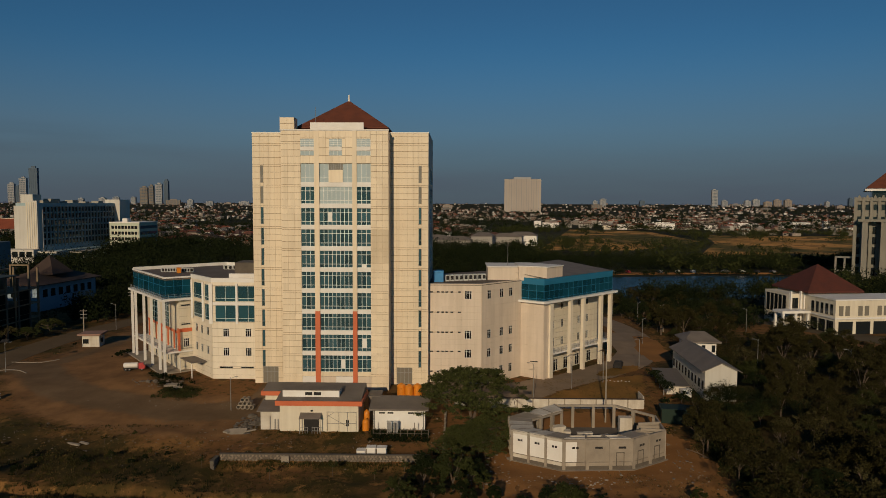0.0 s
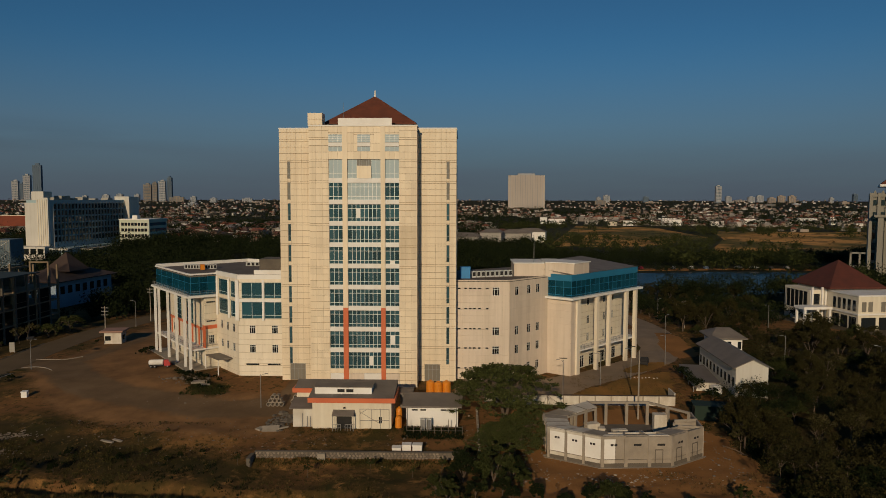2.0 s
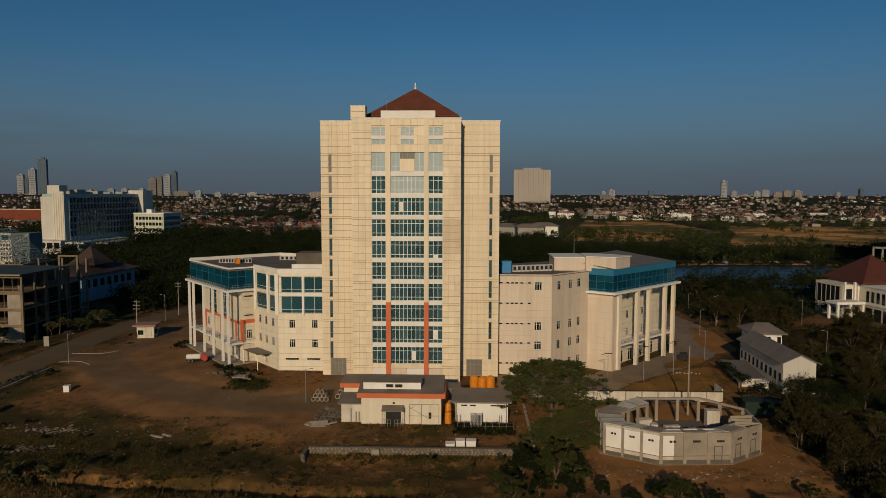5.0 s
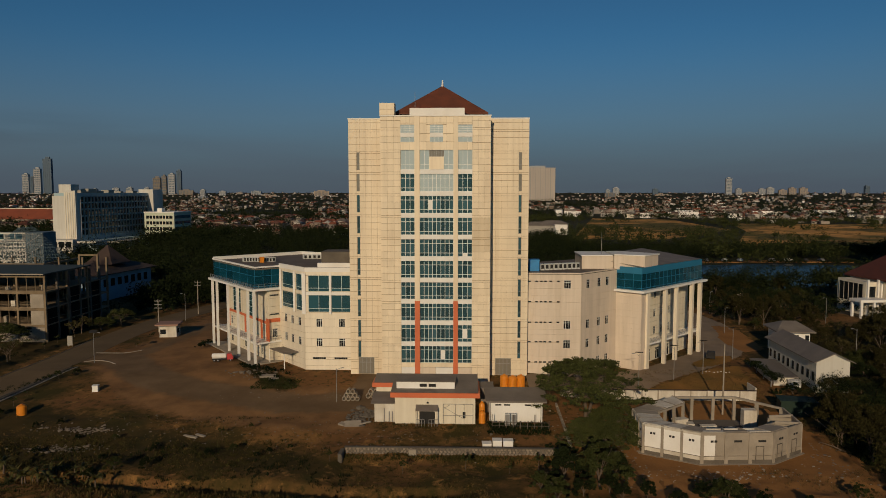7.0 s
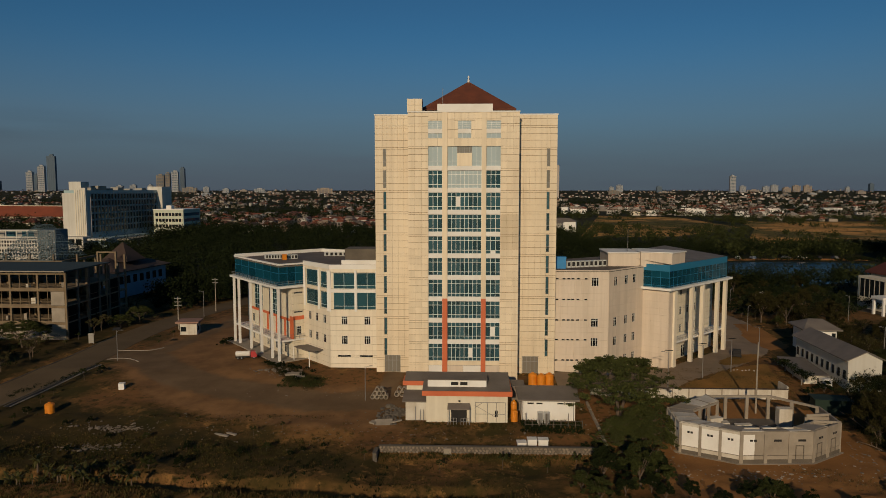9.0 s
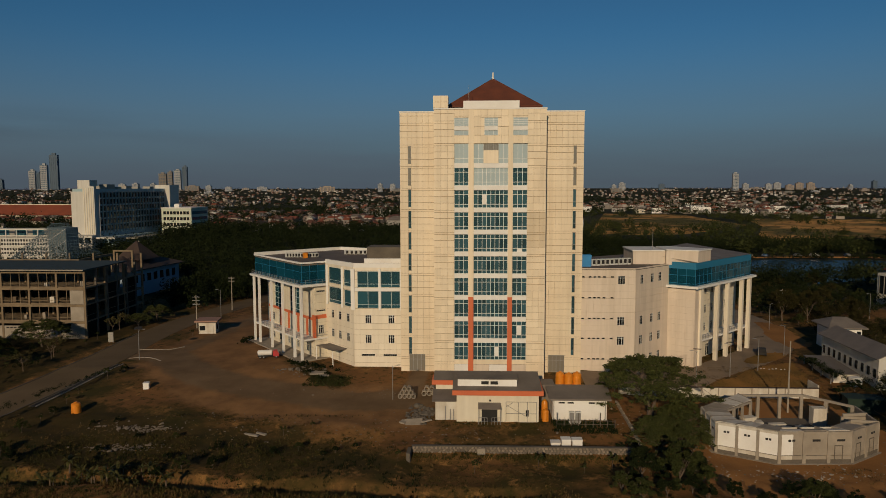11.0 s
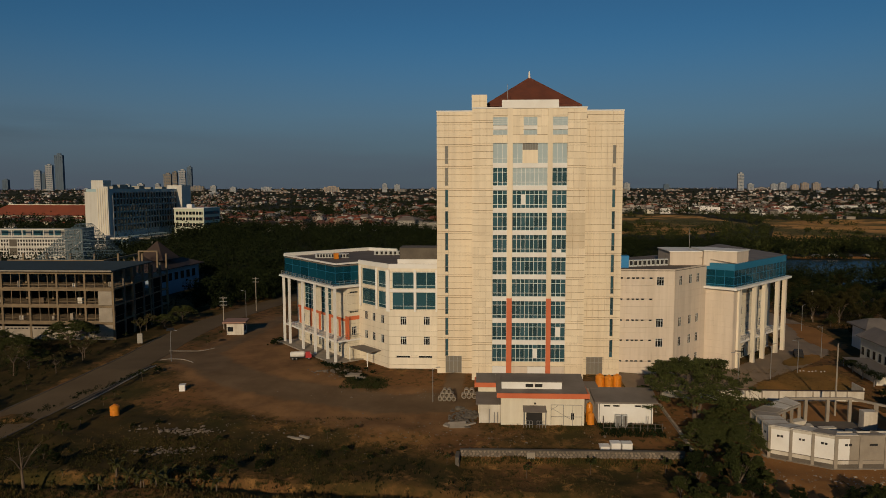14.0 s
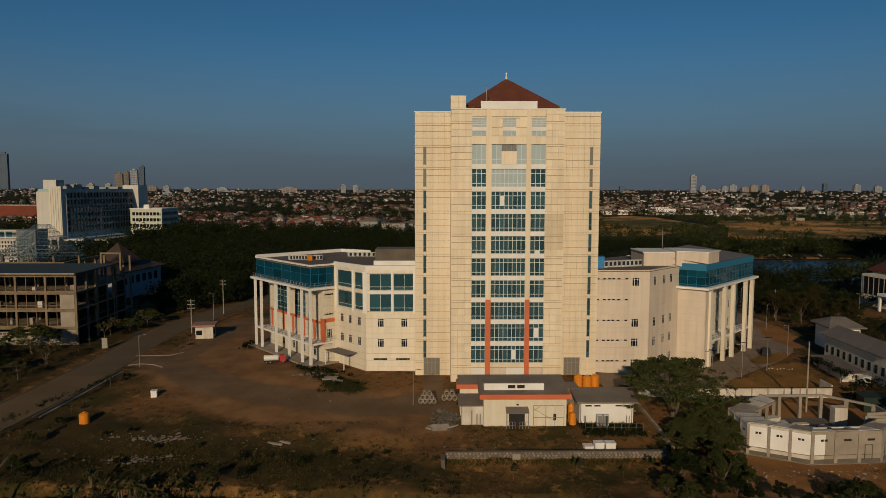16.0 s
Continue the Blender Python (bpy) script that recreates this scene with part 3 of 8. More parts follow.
# The road on the west side, with kerbs
def ribbon(name, centre, half, lift, thick, material, label, category, kind="structure", n=60):
    """A strip along a line of points (x, y), with thickness."""
    pts = []
    for i in range(n + 1):
        u = i / n * (len(centre) - 1)
        k = min(int(u), len(centre) - 2)
        p0, p1, p2, p3 = (Vector(centre[min(max(q, 0), len(centre) - 1)]) for q in (k - 1, k, k + 1, k + 2))
        f = u - k
        pts.append(0.5 * ((2 * p1) + (p2 - p0) * f + (2 * p0 - 5 * p1 + 4 * p2 - p3) * f * f + (3 * p1 - p0 - 3 * p2 + p3) * f * f * f))
    m = M()
    for i, p in enumerate(pts):
        d = (pts[min(i + 1, n)] - pts[max(i - 1, 0)]).normalized()
        s = Vector((d.y, -d.x))
        for q in (p - s * half[0], p + s * half[1]):
            z = land(q.x, q.y) + lift
            m.v += [(q.x, q.y, z), (q.x, q.y, z - thick)]
    for i in range(n):
        a, b = 4 * i, 4 * i + 4
        m.f += [(a, a + 2, b + 2, b), (a + 1, a, b, b + 1), (a + 2, a + 3, b + 3, b + 2)]
    m.f += [(1, 3, 2, 0), (4 * n, 4 * n + 2, 4 * n + 3, 4 * n + 1)]
    m.k = [0] * len(m.f)
    return solid(name, m, material, label, category, kind)


ROADLINE = [(-92, -120), (-87.5, -60), (-83.2, -22), (-81.1, -10), (-79.2, 1), (-78.6, 12), (-79.4, 36), (-77.0, 58), (-69, 88), (-54, 125), (-30, 160)]
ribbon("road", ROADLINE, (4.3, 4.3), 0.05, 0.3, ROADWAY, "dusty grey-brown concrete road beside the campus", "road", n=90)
ribbon("kerb", ROADLINE[:7], (4.55, -4.35), 0.13, 0.4, DARKCON, "weathered concrete kerb along the road", "kerb", n=70)
ribbon("kerb", ROADLINE[:5], (-4.35, 4.55), 0.10, 0.4, DARKCON, "weathered concrete kerb along the road", "kerb", n=60)
ribbon("path", [(62, 30), (68, 45), (70, 62), (66, 84), (58, 110), (54, 140)], (3.5, 3.5), 0.03, 0.3, PAVER, "paved drive behind the east wing", "road")
ribbon("road", [(150, 20), (138, 45), (118, 78), (112, 110), (116, 140)], (5, 5), 0.05, 0.3, ASPHALT, "asphalt drive before the hall", "road")

DRAIN = [(-76.4, -16), (-75.2, -9), (-74.1, -1), (-73.2, 7)]
# no hollow here: the drain's shade is a flat near-black strip
ribbon("drain", DRAIN, (0.45, 0.35), 0.03, 0.2, DARK, "flat dark strip painting the shade in the drain beside the road", "drain")
for side, mat in ((-0.6, DARKCON), (0.5, CONCRETE)):
    ribbon("kerb", [(x + side, y) for x, y in DRAIN], (0.12, 0.12), 0.12, 0.4, mat, "stained concrete edge of the drain", "kerb", n=24)
ribbon("kerb", [(-73.8, 11.4), (-72.1, 12.4), (-69.3, 12.0), (-66.4, 9.8)], (0.08, 0.08), 0.12, 0.4, CONCRETE, "pale kerb of the junction", "kerb", n=16)
ribbon("kerb", [(-75.5, 19.2), (-71.4, 19.3), (-68.8, 19.6), (-66.7, 22.2)], (0.08, 0.08), 0.12, 0.4, CONCRETE, "pale kerb of the junction", "kerb", n=16)
drape("earth", [(25, -10), (29, -8), (57, -8), (59, -22), (61, -36), (58, -52), (30, -52), (27, -40), (29, -30), (27, -20)], 0.6, 0.03, EARTH, "trampled orange earth round the ring building", "earth", 2.5)
drape("lawn", [(58 + 5.0 * math.cos(a / 8 * math.pi) + 2.4 * math.sin(a / 8 * math.pi), 19.5 + 4.5 * math.sin(a / 8 * math.pi) + 2.0 * math.cos(a / 8 * math.pi)) for a in range(16)], 0.5, 0.09, LAWN, "oval dry lawn on the forecourt", "lawn")
drape("lawn", [(33, -5), (38, -2.2), (46, 5), (56, 13.5), (62, 16), (60, 6), (57, -4.5)], 0.6, 0.04, LAWN, "dry lawn beside the forecourt", "lawn", 0.8)
# The lake
LAKE = [(66, 140), (92, 128), (118, 126), (150, 140), (185, 165), (200, 190), (188, 210), (150, 213), (110, 206), (74, 200), (60, 170)]
lake = M().prism(LAKE, -1.4, -0.3)
solid("lake", lake, WATER, "dark blue lake with ripples", "lake", "structure")
ribbon("lakeside", [(50, 214), (80, 217), (120, 221), (160, 226), (200, 224)], (3.5, 3.5), 0.4, 1.3, EARTH, "earthen lakeside embankment with a drive", "embankment", n=20)

# ---- the tower ----
tower = thing("office_tower", "cream panelled eleven-storey office tower with a red hipped roof", "building", 0, 12, -0.4)
T = Matrix.Translation((0, -12, 0.4))
tower_wall = part("wall", M().box(-16.75, 4.0, -1.2, 17.1, 26, 48.3), BACKING, tower, "backing wall behind the panels")
for bx in ((-10.2, 0.10, -1.2, -6.605, 3.99, 48.5), (6.555, 0.10, -1.2, 9.8, 3.99, 48.5), (-6.6, 0.95, 47.3, 6.55, 3.99, 48.5), (-6.6, 0.10, -1.2, 6.55, 3.99, 1.6)):
    part("front_wall", M().box(*bx), BACKING, tower).matrix_basis = T
tower_wall.matrix_basis = T
# Flank walls in plain panels
flank = part("flank_wall", M().box(17.104, 4.05, -1.2, 17.2, 26, 48.4).box(-16.85, 4.05, -1.2, -16.754, 26, 48.4).box(9.804, 0.15, -1.2, 9.9, 3.98, 48.5).box(-10.3, 0.15, -1.2, -10.204, 3.98, 48.5), PALE, tower)
flank.matrix_basis = T
# Windows of the east flank
for k in range(10):
    w = glazed(tower_wall, (17.2, 8), (17.2, 24), 2, 2.9 + 4 * k, 14, 6.0 + 4 * k, 8, [0, 0.25, 0.8, 1], GLASSDARK, inset=-0.07, bar=0.08)

left = 300
ROWS = sorted({round(z, 3) for k in range(12) for z in (2.05 + 4 * k, 2.45 + 4 * k, 3.75 + 4 * k, 4.95 + 4 * k) if z < 48.2} | {48.6})
bay_holes_w = [(1.55, 2.95 + 4 * k, 2.08, 6.2 + 4 * k) for k in range(10)]
bay_holes_e = [(5.42, 2.95 + 4 * k, 5.95, 6.2 + 4 * k) for k in range(10)]
odd_e = [(0.9, 8 * 4 + 2.4, 5.3, 38.2), (0.9, 29.5, 5.3, 33.5), (0.9, 25.5, 5.3, 28.6), (0.9, 22.6, 5.3, 23.9)]
odd_w = [(3.2, 18.3, 6.6, 20.8), (3.2, 12.2, 6.6, 14.6)]
odd_c = [(0.0, 24.0, 3.3, 30.2)]
left -= clad(tower_wall, (-10.3, 0.1), (-6.6, 0.1), spread(0, 3.7, 3), [-0.6, 0.7] + ROWS, [], CREAM, limit=left)
left -= clad(tower_wall, (6.55, 0.1), (9.9, 0.1), spread(0, 3.35, 3), [-0.6, 0.7] + ROWS, [], CREAM, limit=left, odd=CREAM_OLD, odd_at=odd_c)
left -= clad(tower_wall, (-16.85, 4.0), (-10.3, 4.0), [0, 1.5, 2.15, 3.2, 4.3, 5.4, 6.55], [-0.6, 0.7] + ROWS, bay_holes_w + [(1.6, -0.6, 4.6, 2.9)], CREAM, limit=min(left, 120), odd=CREAM_OLD, odd_at=odd_w)
left -= clad(tower_wall, (9.9, 4.0), (17.2, 4.0), [0, 1.1, 2.2, 3.3, 4.4, 5.35, 6.0, 7.3], [-0.6, 0.7] + ROWS, bay_holes_e + [(1.2, -0.6, 4.2, 2.9)], CREAM, limit=left, odd=CREAM_OLD, odd_at=odd_e)
for k in range(10):
    slit_glass = GLASSGREY if k > 7 else GLASS
    glazed(tower_wall, (-16.85, 4.0), (-10.3, 4.0), *bay_holes_w[k], 1, [0, 0.3, 1], slit_glass, inset=-0.05, frame_mat=STEEL)
    glazed(tower_wall, (9.9, 4.0), (17.2, 4.0), *bay_holes_e[k], 1, [0, 0.3, 1], slit_glass, inset=-0.05, frame_mat=STEEL)
glazed(tower_wall, (-16.85, 4.0), (-10.3, 4.0), 1.6, -0.3, 4.6, 2.9, 4, [0, 0.7, 1], GLASSGREY, inset=-0.06, bar=0.1, frame_mat=STEEL, label="grey steel double door", name="door")
glazed(tower_wall, (9.9, 4.0), (17.2, 4.0), 1.2, -0.3, 4.2, 2.9, 4, [0, 0.7, 1], GLASSGREY, inset=-0.06, bar=0.1, frame_mat=STEEL, label="grey steel double door", name="door")

# The middle bay: piers, spandrels, storey floors and windows
for x0, x1 in ((-4.05, -3.1), (3.1, 3.95)):
    p = part("pier", M().box(x0, -0.10, 14.6, x1, 0.9, 48.5), CREAM, tower)
    p.matrix_basis = T
    p = part("pier", M().box(x0, -0.14, -0.8, x1, 0.9, 14.6), ORANGE, tower, "orange-painted pier")
    p.matrix_basis = T
GROUPS = ((-6.6, -4.05, 3), (-3.1, 3.1, 8), (3.95, 6.55, 3))
LIGHTS = [0, 0.2, 0.76, 1]
ODD = {(1, 7): {(2, 1)}, (2, 5): {(1, 0)}, (2, 1): {(1, 1)}, (1, 0): {(5, 1)}}
slabs = M()
for k in range(11):
    z = 2.9 + 4 * k
    slabs.box(-6.6, 0.92, z - 0.78, 6.55, 3.98, z - 0.45)
part("storey_floor", slabs, ROOM, tower).matrix_basis = T
rooms = random.Random(4)
for g, (x0, x1, n) in enumerate(GROUPS):
    for k in range(10):
        z = 2.9 + 4 * k
        band = part("spandrel", M().box(x0, 0.0, z - 0.82, x1, 0.9, z), WHITE if k else CREAM, tower)
        band.matrix_basis = T
        if k < 9:
            glazed(tower_wall, (x0, 0.12), (x1, 0.12), 0, z, x1 - x0, z + 3.18, n, LIGHTS, GLASSSHEEN if (k == 8 and g == 1) else GLASS, inset=0.1, bar=0.085, odd=ODD.get((g, k), ()))
            furn = M()
            for _ in range(n // 2 + 1):
                fx, fw, fh = rooms.uniform(x0 + 0.2, x1 - 1.2), rooms.uniform(0.5, 1.1), rooms.uniform(0.7, 1.5)
                furn.box(fx, 1.5, z - 0.44, fx + fw, 2.2, z + fh)
            part("office_furniture", furn, ROOM, tower).matrix_basis = T
        else:
            lo, hi = z, z + 3.5
            if g == 1:
                for a, b, c in ((0, 1.75, 2), (4.45, 6.2, 2)):
                    glazed(tower_wall, (x0, 0.12), (x1, 0.12), a, lo, b, hi, c, [0, 0.25, 1], GLASSSHEEN, inset=0.1)
                glazed(tower_wall, (x0, 0.12), (x1, 0.12), 1.8, hi - 1.15, 4.4, hi, 6, 1, GLASSGREY, inset=0.1, frame_mat=STEEL, label="louvred vent", name="vent")
                p = part("bay_panel", M().box(x0 + 1.76, -0.06, lo + 0.01, x0 + 4.44, 0.9, hi - 1.18), CREAM, tower)
                p.matrix_basis = T
            else:
                glazed(tower_wall, (x0, 0.12), (x1, 0.12), 0, lo, x1 - x0, hi, n, [0, 0.25, 1], GLASSSHEEN, inset=0.1)
    # top storey: panel field with a vent window
    wz, vx0, vx1 = (43.3, x0, x1) if g != 1 else (43.3, -1.2, 1.2)
    top = part("parapet_wall", M().box(x0, 0.1, 42.42, x1, 0.9, 48.5), BACKING, tower)
    top.matrix_basis = T
    hole = (vx0 - x0, 43.9, vx1 - x0, 47.0)
    clad(top, (x0, 0.1), (x1, 0.1), spread(0, x1 - x0, n if n < 5 else 5), [42.42, 43.9, 45.4, 47.3, 48.5], [hole], CREAM, limit=40)
    for lo, hi, mt in ((43.9, 44.75, GLASSSHEEN), (45.55, 47.0, GLASSSHEEN)):
        glazed(top, (x0, 0.1), (x1, 0.1), hole[0], lo, hole[2], hi, 3, 1 if hi < 45 else 4, mt, inset=-0.1, bar=0.05, label="louvred vent window")
    s = part("sill", M().box(vx0, -0.12, 44.8, vx1, 0.1, 45.5), WHITE, tower)
    s.matrix_basis = T
base = [(-6.6, -4.05, WHITE), (-3.1, -0.2, PALE), (-0.2, 3.1, WHITE), (3.95, 6.55, PALE)]
for x0, x1, mt in base:
    for z0, z1 in ((-0.6, 0.7), (0.72, 2.05)):
        piece("base_panel", x1 - x0 - 0.04, z1 - z0 - 0.04, 0.1, mt, tower_wall, Matrix.Translation((x0 + 0.02, 0.0, z0 + 0.02)))
# Parapets, pylon, roof
cap = part("coping", M().box(-10.4, -0.12, 48.5, 10.0, 0.5, 48.75).box(-16.95, 3.85, 48.4, -10.3, 4.4, 48.62).box(9.9, 3.85, 48.4, 17.3, 4.4, 48.62)
           .box(17.0, 4.4, 48.4, 17.3, 26.1, 48.62).box(-16.95, 4.4, 48.4, -16.65, 26.1, 48.62), WHITE, tower)
cap.matrix_basis = T
pyl = part("pylon", M().box(-10.3, 0.0, 48.76, -7.8, 2.6, 50.9), BACKING, tower)
pyl.matrix_basis = T
clad(pyl, (-10.35, 0.0), (-7.75, 0.0), spread(0, 2.6, 2), [48.76, 49.8, 50.95], [], CREAM)
side = part("pylon_side", M().box(-7.796, -0.05, 48.76, -7.7, 2.6, 50.95).box(-10.4, -0.05, 48.76, -10.304, 2.6, 50.95), CREAM, tower)
side.matrix_basis = T
p = part("white_parapet", M().box(-5.0, 1.2, 48.5, 5.1, 1.6, 50.15), WHITE, tower)
p.matrix_basis = T
p = part("penthouse", M().box(-7.2, 5, 48.3, 8.4, 20, 49.3), ROOFFELT, tower)
p.matrix_basis = T
roof = part("roof", M().hip(-8.2, 3.6, 9.5, 21.0, 49.55, 55.8, 0.0), TILE, tower, "dark red tiled hipped roof")
roof.matrix_basis = T
spire = part("spire", M().lathe(0.65, 12.3, [(0.28, 55.4), (0.2, 56.0), (0.14, 56.9)], 10), WHITE, roof)
rod = part("lightning_rod", M().tube([(-4.0, 1.4, 50.1), (-4.0, 1.4, 53.0)], [0.05, 0.04], 6), STEEL, tower)
rod.matrix_basis = T


# ---- wings ----
def dressed(parent, a, b, cols, zs, holes, windows, limit, material=WINGCREAM, pane=None, inset=-0.06):
    """Cladding and windows of one wall; windows: rows of x0, z0, x1, z1, columns, rows."""
    n = clad(parent, a, b, cols, zs, [w[:4] for w in windows] + holes, material, gap=0.010, rise=0.016 if material is PALE else 0.06, limit=limit)
    for x0, z0, x1, z1, c, r in windows:
        glazed(parent, a, b, x0, z0, x1, z1, c, r, (GLASSSKY if x1 - x0 > 1.8 and z1 - z0 > 1 else GLASSDARK), inset=inset, bar=0.02 if z1 - z0 < 0.5 else 0.07)
    return n


def prism_part(name, poly, z0, z1, material, parent, label=""):
    ob = part(name, M().prism(poly, z0, z1), material, parent, label)
    ob.matrix_basis = parent.matrix_basis.inverted()
    return ob


def along(a, b, f, off=0.0):
    """The point at fraction f from a to b, off metres to the right of the way."""
    a, b = Vector(a), Vector(b)
    d = (b - a).normalized()
    p = a + (b - a) * f + Vector((d.y, -d.x)) * off
    return (p.x, p.y)



def wing(side, label, a, b, c, d, e, back, wall_poly, base):
    """A wing: its walls, flat roof, glazed top storey on a slab, and columns. Returns the thing and its wall."""
    ob = thing("campus_wing", label, "building", *along(b, e, 0.5, 0), base)
    inv = ob.matrix_basis.inverted()
    wall = prism_part("wall", wall_poly, base - 1.5, 14.62, WINGBACK, ob, "wall behind the panels")
    prism_part("upper_wall", back, 14.621, 18.9, WINGBACK, ob)
    return ob, wall, inv


def rail(m, pts, z, h=1.0, posts=1.5):
    """A handrail with posts along points (x, y)."""
    for p, q in zip(pts, pts[1:]):
        for k in (0.5, 1.0):
            m.bar((*p, z + h * k), (*q, z + h * k), 0.05, 0.05)
        n = max(1, int(math.dist(p, q) / posts))
        for i in range(n + 1):
            x, y = p[0] + (q[0] - p[0]) * i / n, p[1] + (q[1] - p[1]) * i / n
            m.box(x - 0.03, y - 0.03, z, x + 0.03, y + 0.03, z + h)
    return m


# West wing
WA, WB, WC, WD, WE, WF, WG, WH = (-16.9, 7.0), (-26.3, 7.0), (-33.4, 14.7), (-37.6, 11.3), (-52.8, 29.6), (-36.0, 45.0), (-28.5, 41.0), (-16.9, 25.0)
WC1, WE2 = (-35.4, 13.0), (-50.4, 31.2)
west, west_wall, W_inv = wing(-1, "cream panelled wing with blue glazed top storey on white columns", WA, WB, WC, WD, WE, [WA, WB, WC, (-36.0, 19.5), (-48.4, 33.4), WF, WG, WH], [WA, WB, WC, WC1, WE2, WF, WG, WH], -0.6)
zrows = [-1.2, 0.4, 1.7, 3.0, 4.3, 5.9, 7.0, 8.2, 9.8, 11.1, 12.8, 14.6, 15.2, 16.8, 18.5, 19.4]
big = [0, .2, 1]
face = [(0.7, 15.3, 4.8, 18.4, 2, big), (5.3, 15.3, 9.3, 18.4, 2, big), (0.7, 11.2, 4.8, 14.5, 2, big), (5.3, 11.2, 9.3, 14.5, 2, big)]
tri = [0, .3, .7, 1]
face += [(x, z, x + 1.15, z + 1.6, tri, [0, .75, 1]) for x in (2.2, 6.7) for z in (8.2, 4.3)] + [(x, 1.75, x + 2.6, 2.1, 6, 1) for x in (1.4, 5.7)]
used = dressed(west_wall, WB, WA, spread(0, 9.4, 8), zrows, [], face, 110)
LEN = math.dist(WB, WC)
face = [(1.4, z, 6.2, z + 3.2, 1, big) for z in (15.3, 11.3)] + [(7.1, z, 9.8, z + 3.2, 1, big) for z in (15.3, 11.3)]
face += [(x, z, x + 0.95, z + 1.6, [0, .4, 1], [0, .75, 1]) for x in (2.2, 4.9, 7.9) for z in (8.2, 4.3)]
used += dressed(west_wall, WC, WB, spread(0, LEN, 8), zrows, [], face, 110)
used += dressed(west_wall, WC1, WC, spread(0, math.dist(WC1, WC), 2), zrows[:-4], [], [(0.8, 4.6, 1.9, 6.4, tri, [0, .75, 1])] + [(0.35, z, 2.25, z + 0.3, 5, 1) for z in (13.3, 9.3)], 40, PLASTER)
LEN = math.dist(WE2, WC1)
face = [(LEN - x, z, LEN - x + 1.1, z + 1.8, 2, [0, .75, 1]) for x in (4, 8.5, 13, 17.5, 21) for z in (4.6, 0.6)] + [(LEN - 11.5, 7.5, LEN - 7.0, 13.8, 3, 5), (LEN - 19.5, 7.5, LEN - 15.0, 13.8, 3, 5)]
used += dressed(west_wall, WE2, WC1, spread(0, LEN, 9), zrows[:-4], [], face, 40, PLASTER)
# white uprights between the tall windows
for x in (-26.35, -21.25, -17.1):
    u_ = part("window_upright", M().box(x - 0.22, 6.66, 10.8, x + 0.22, 6.89, 18.9), WHITE, west)
    u_.matrix_basis = W_inv
for f in (0.09, 0.635, 0.97):
    p = along(WC, WB, f, 0.28)
    u_ = part("window_upright", M().box(p[0] - 0.2, p[1] - 0.2, 10.8, p[0] + 0.2, p[1] + 0.2, 18.9), WHITE, west)
    u_.matrix_basis = W_inv
u_ = part("window_band", M().box(-26.1, 6.7, 14.55, -17.35, 6.885, 15.2), WHITE, west)
u_.matrix_basis = W_inv
roofw = prism_part("roof_deck", [WA, WB, WC, WD, WE, WF, WG, WH], 18.9, 19.15, ROOFFELT, west)
par = M()
for p, q, h in ((WB, WA, 20.0), (WC, WB, 20.0), (WE, WF, 19.9), (WF, WG, 19.9), (WD, WE, 19.62), (WC, WD, 19.62)):
    o = along(p, q, 0, 0.12), along(p, q, 1, 0.12), along(p, q, 1, -0.28), along(p, q, 0, -0.28)
    par.prism(list(o), 19.15 if h > 19.7 else 19.3, h)
ob = part("parapet", par, WHITE, west)
ob.matrix_basis = W_inv


def glass_storey(parent, inv, c, d, e, z0, z1, band, slab_out=1.0, far=None, floor=0.45):
    """The glazed top storey from c by the corner d to e: slab, glass, band above."""
    vd, ve = Vector(d), Vector(e)
    u = (ve - vd).normalized()
    v = Vector((u.y, -u.x)) if (Vector(d) - Vector(c)).dot(Vector((u.y, -u.x))) > 0 else Vector((-u.y, u.x))
    quad = [Vector(c) - u * slab_out, vd - u * slab_out + v * slab_out, ve + u * slab_out + v * slab_out, ve + u * slab_out - v * 7.0, Vector(c) + u * 2 - v * 2]
    prism = M().prism([(p.x, p.y) for p in quad], z0 - floor, z0)
    s = part("floor_slab", prism, WHITE, parent, "white projecting floor slab")
    s.matrix_basis = inv
    inner = part("glass_room", M().prism([tuple(vd + u * 3 - v * 3.4), tuple(ve - u * 2 - v * 3.4), tuple(ve - u * 2 - v * 6), tuple(vd + u * 3 - v * 6)], z0, z1 - 0.4), ROOM, parent)
    inner.matrix_basis = inv
    return u, v, s


def glass_wall(parent, a, b, z0, z1, n, rows, band):
    """Glazing from a to b (outside on the right of the way) with a plain blue band on top."""
    L = math.dist(a, b)
    glazed(parent, a, b, 0, z0, L, z1 - band, n, rows, GLASSBLUE, inset=0.0, bar=0.07, frame_mat=BLUEPANEL)
    if band:
        o = [along(a, b, 0, 0.06), along(a, b, 1, 0.06), along(a, b, 1, -0.1), along(a, b, 0, -0.1)]
        part("fascia_band", M().prism(o, z1 - band, z1), BLUEPANEL, parent, "blue fascia band")


wu, wv, wslab = glass_storey(west, W_inv, WC, WD, WE, 15.1, 19.3, 0)
glass_wall(wslab, WE, WD, 15.1, 19.3, 6, [0, .1, .6, 1], 0)
glass_wall(wslab, WD, WC, 15.1, 19.3, 3, [0, .1, .6, 1], 0)
rl = part("handrail", rail(M(), [tuple(Vector(WE) + wv * 0.8), tuple(Vector(WD) + wv * 0.8 - wu * 0.8), tuple(Vector(WC) - wu * 0.8)], 15.1, 0.9, 1.2), STEEL, wslab)
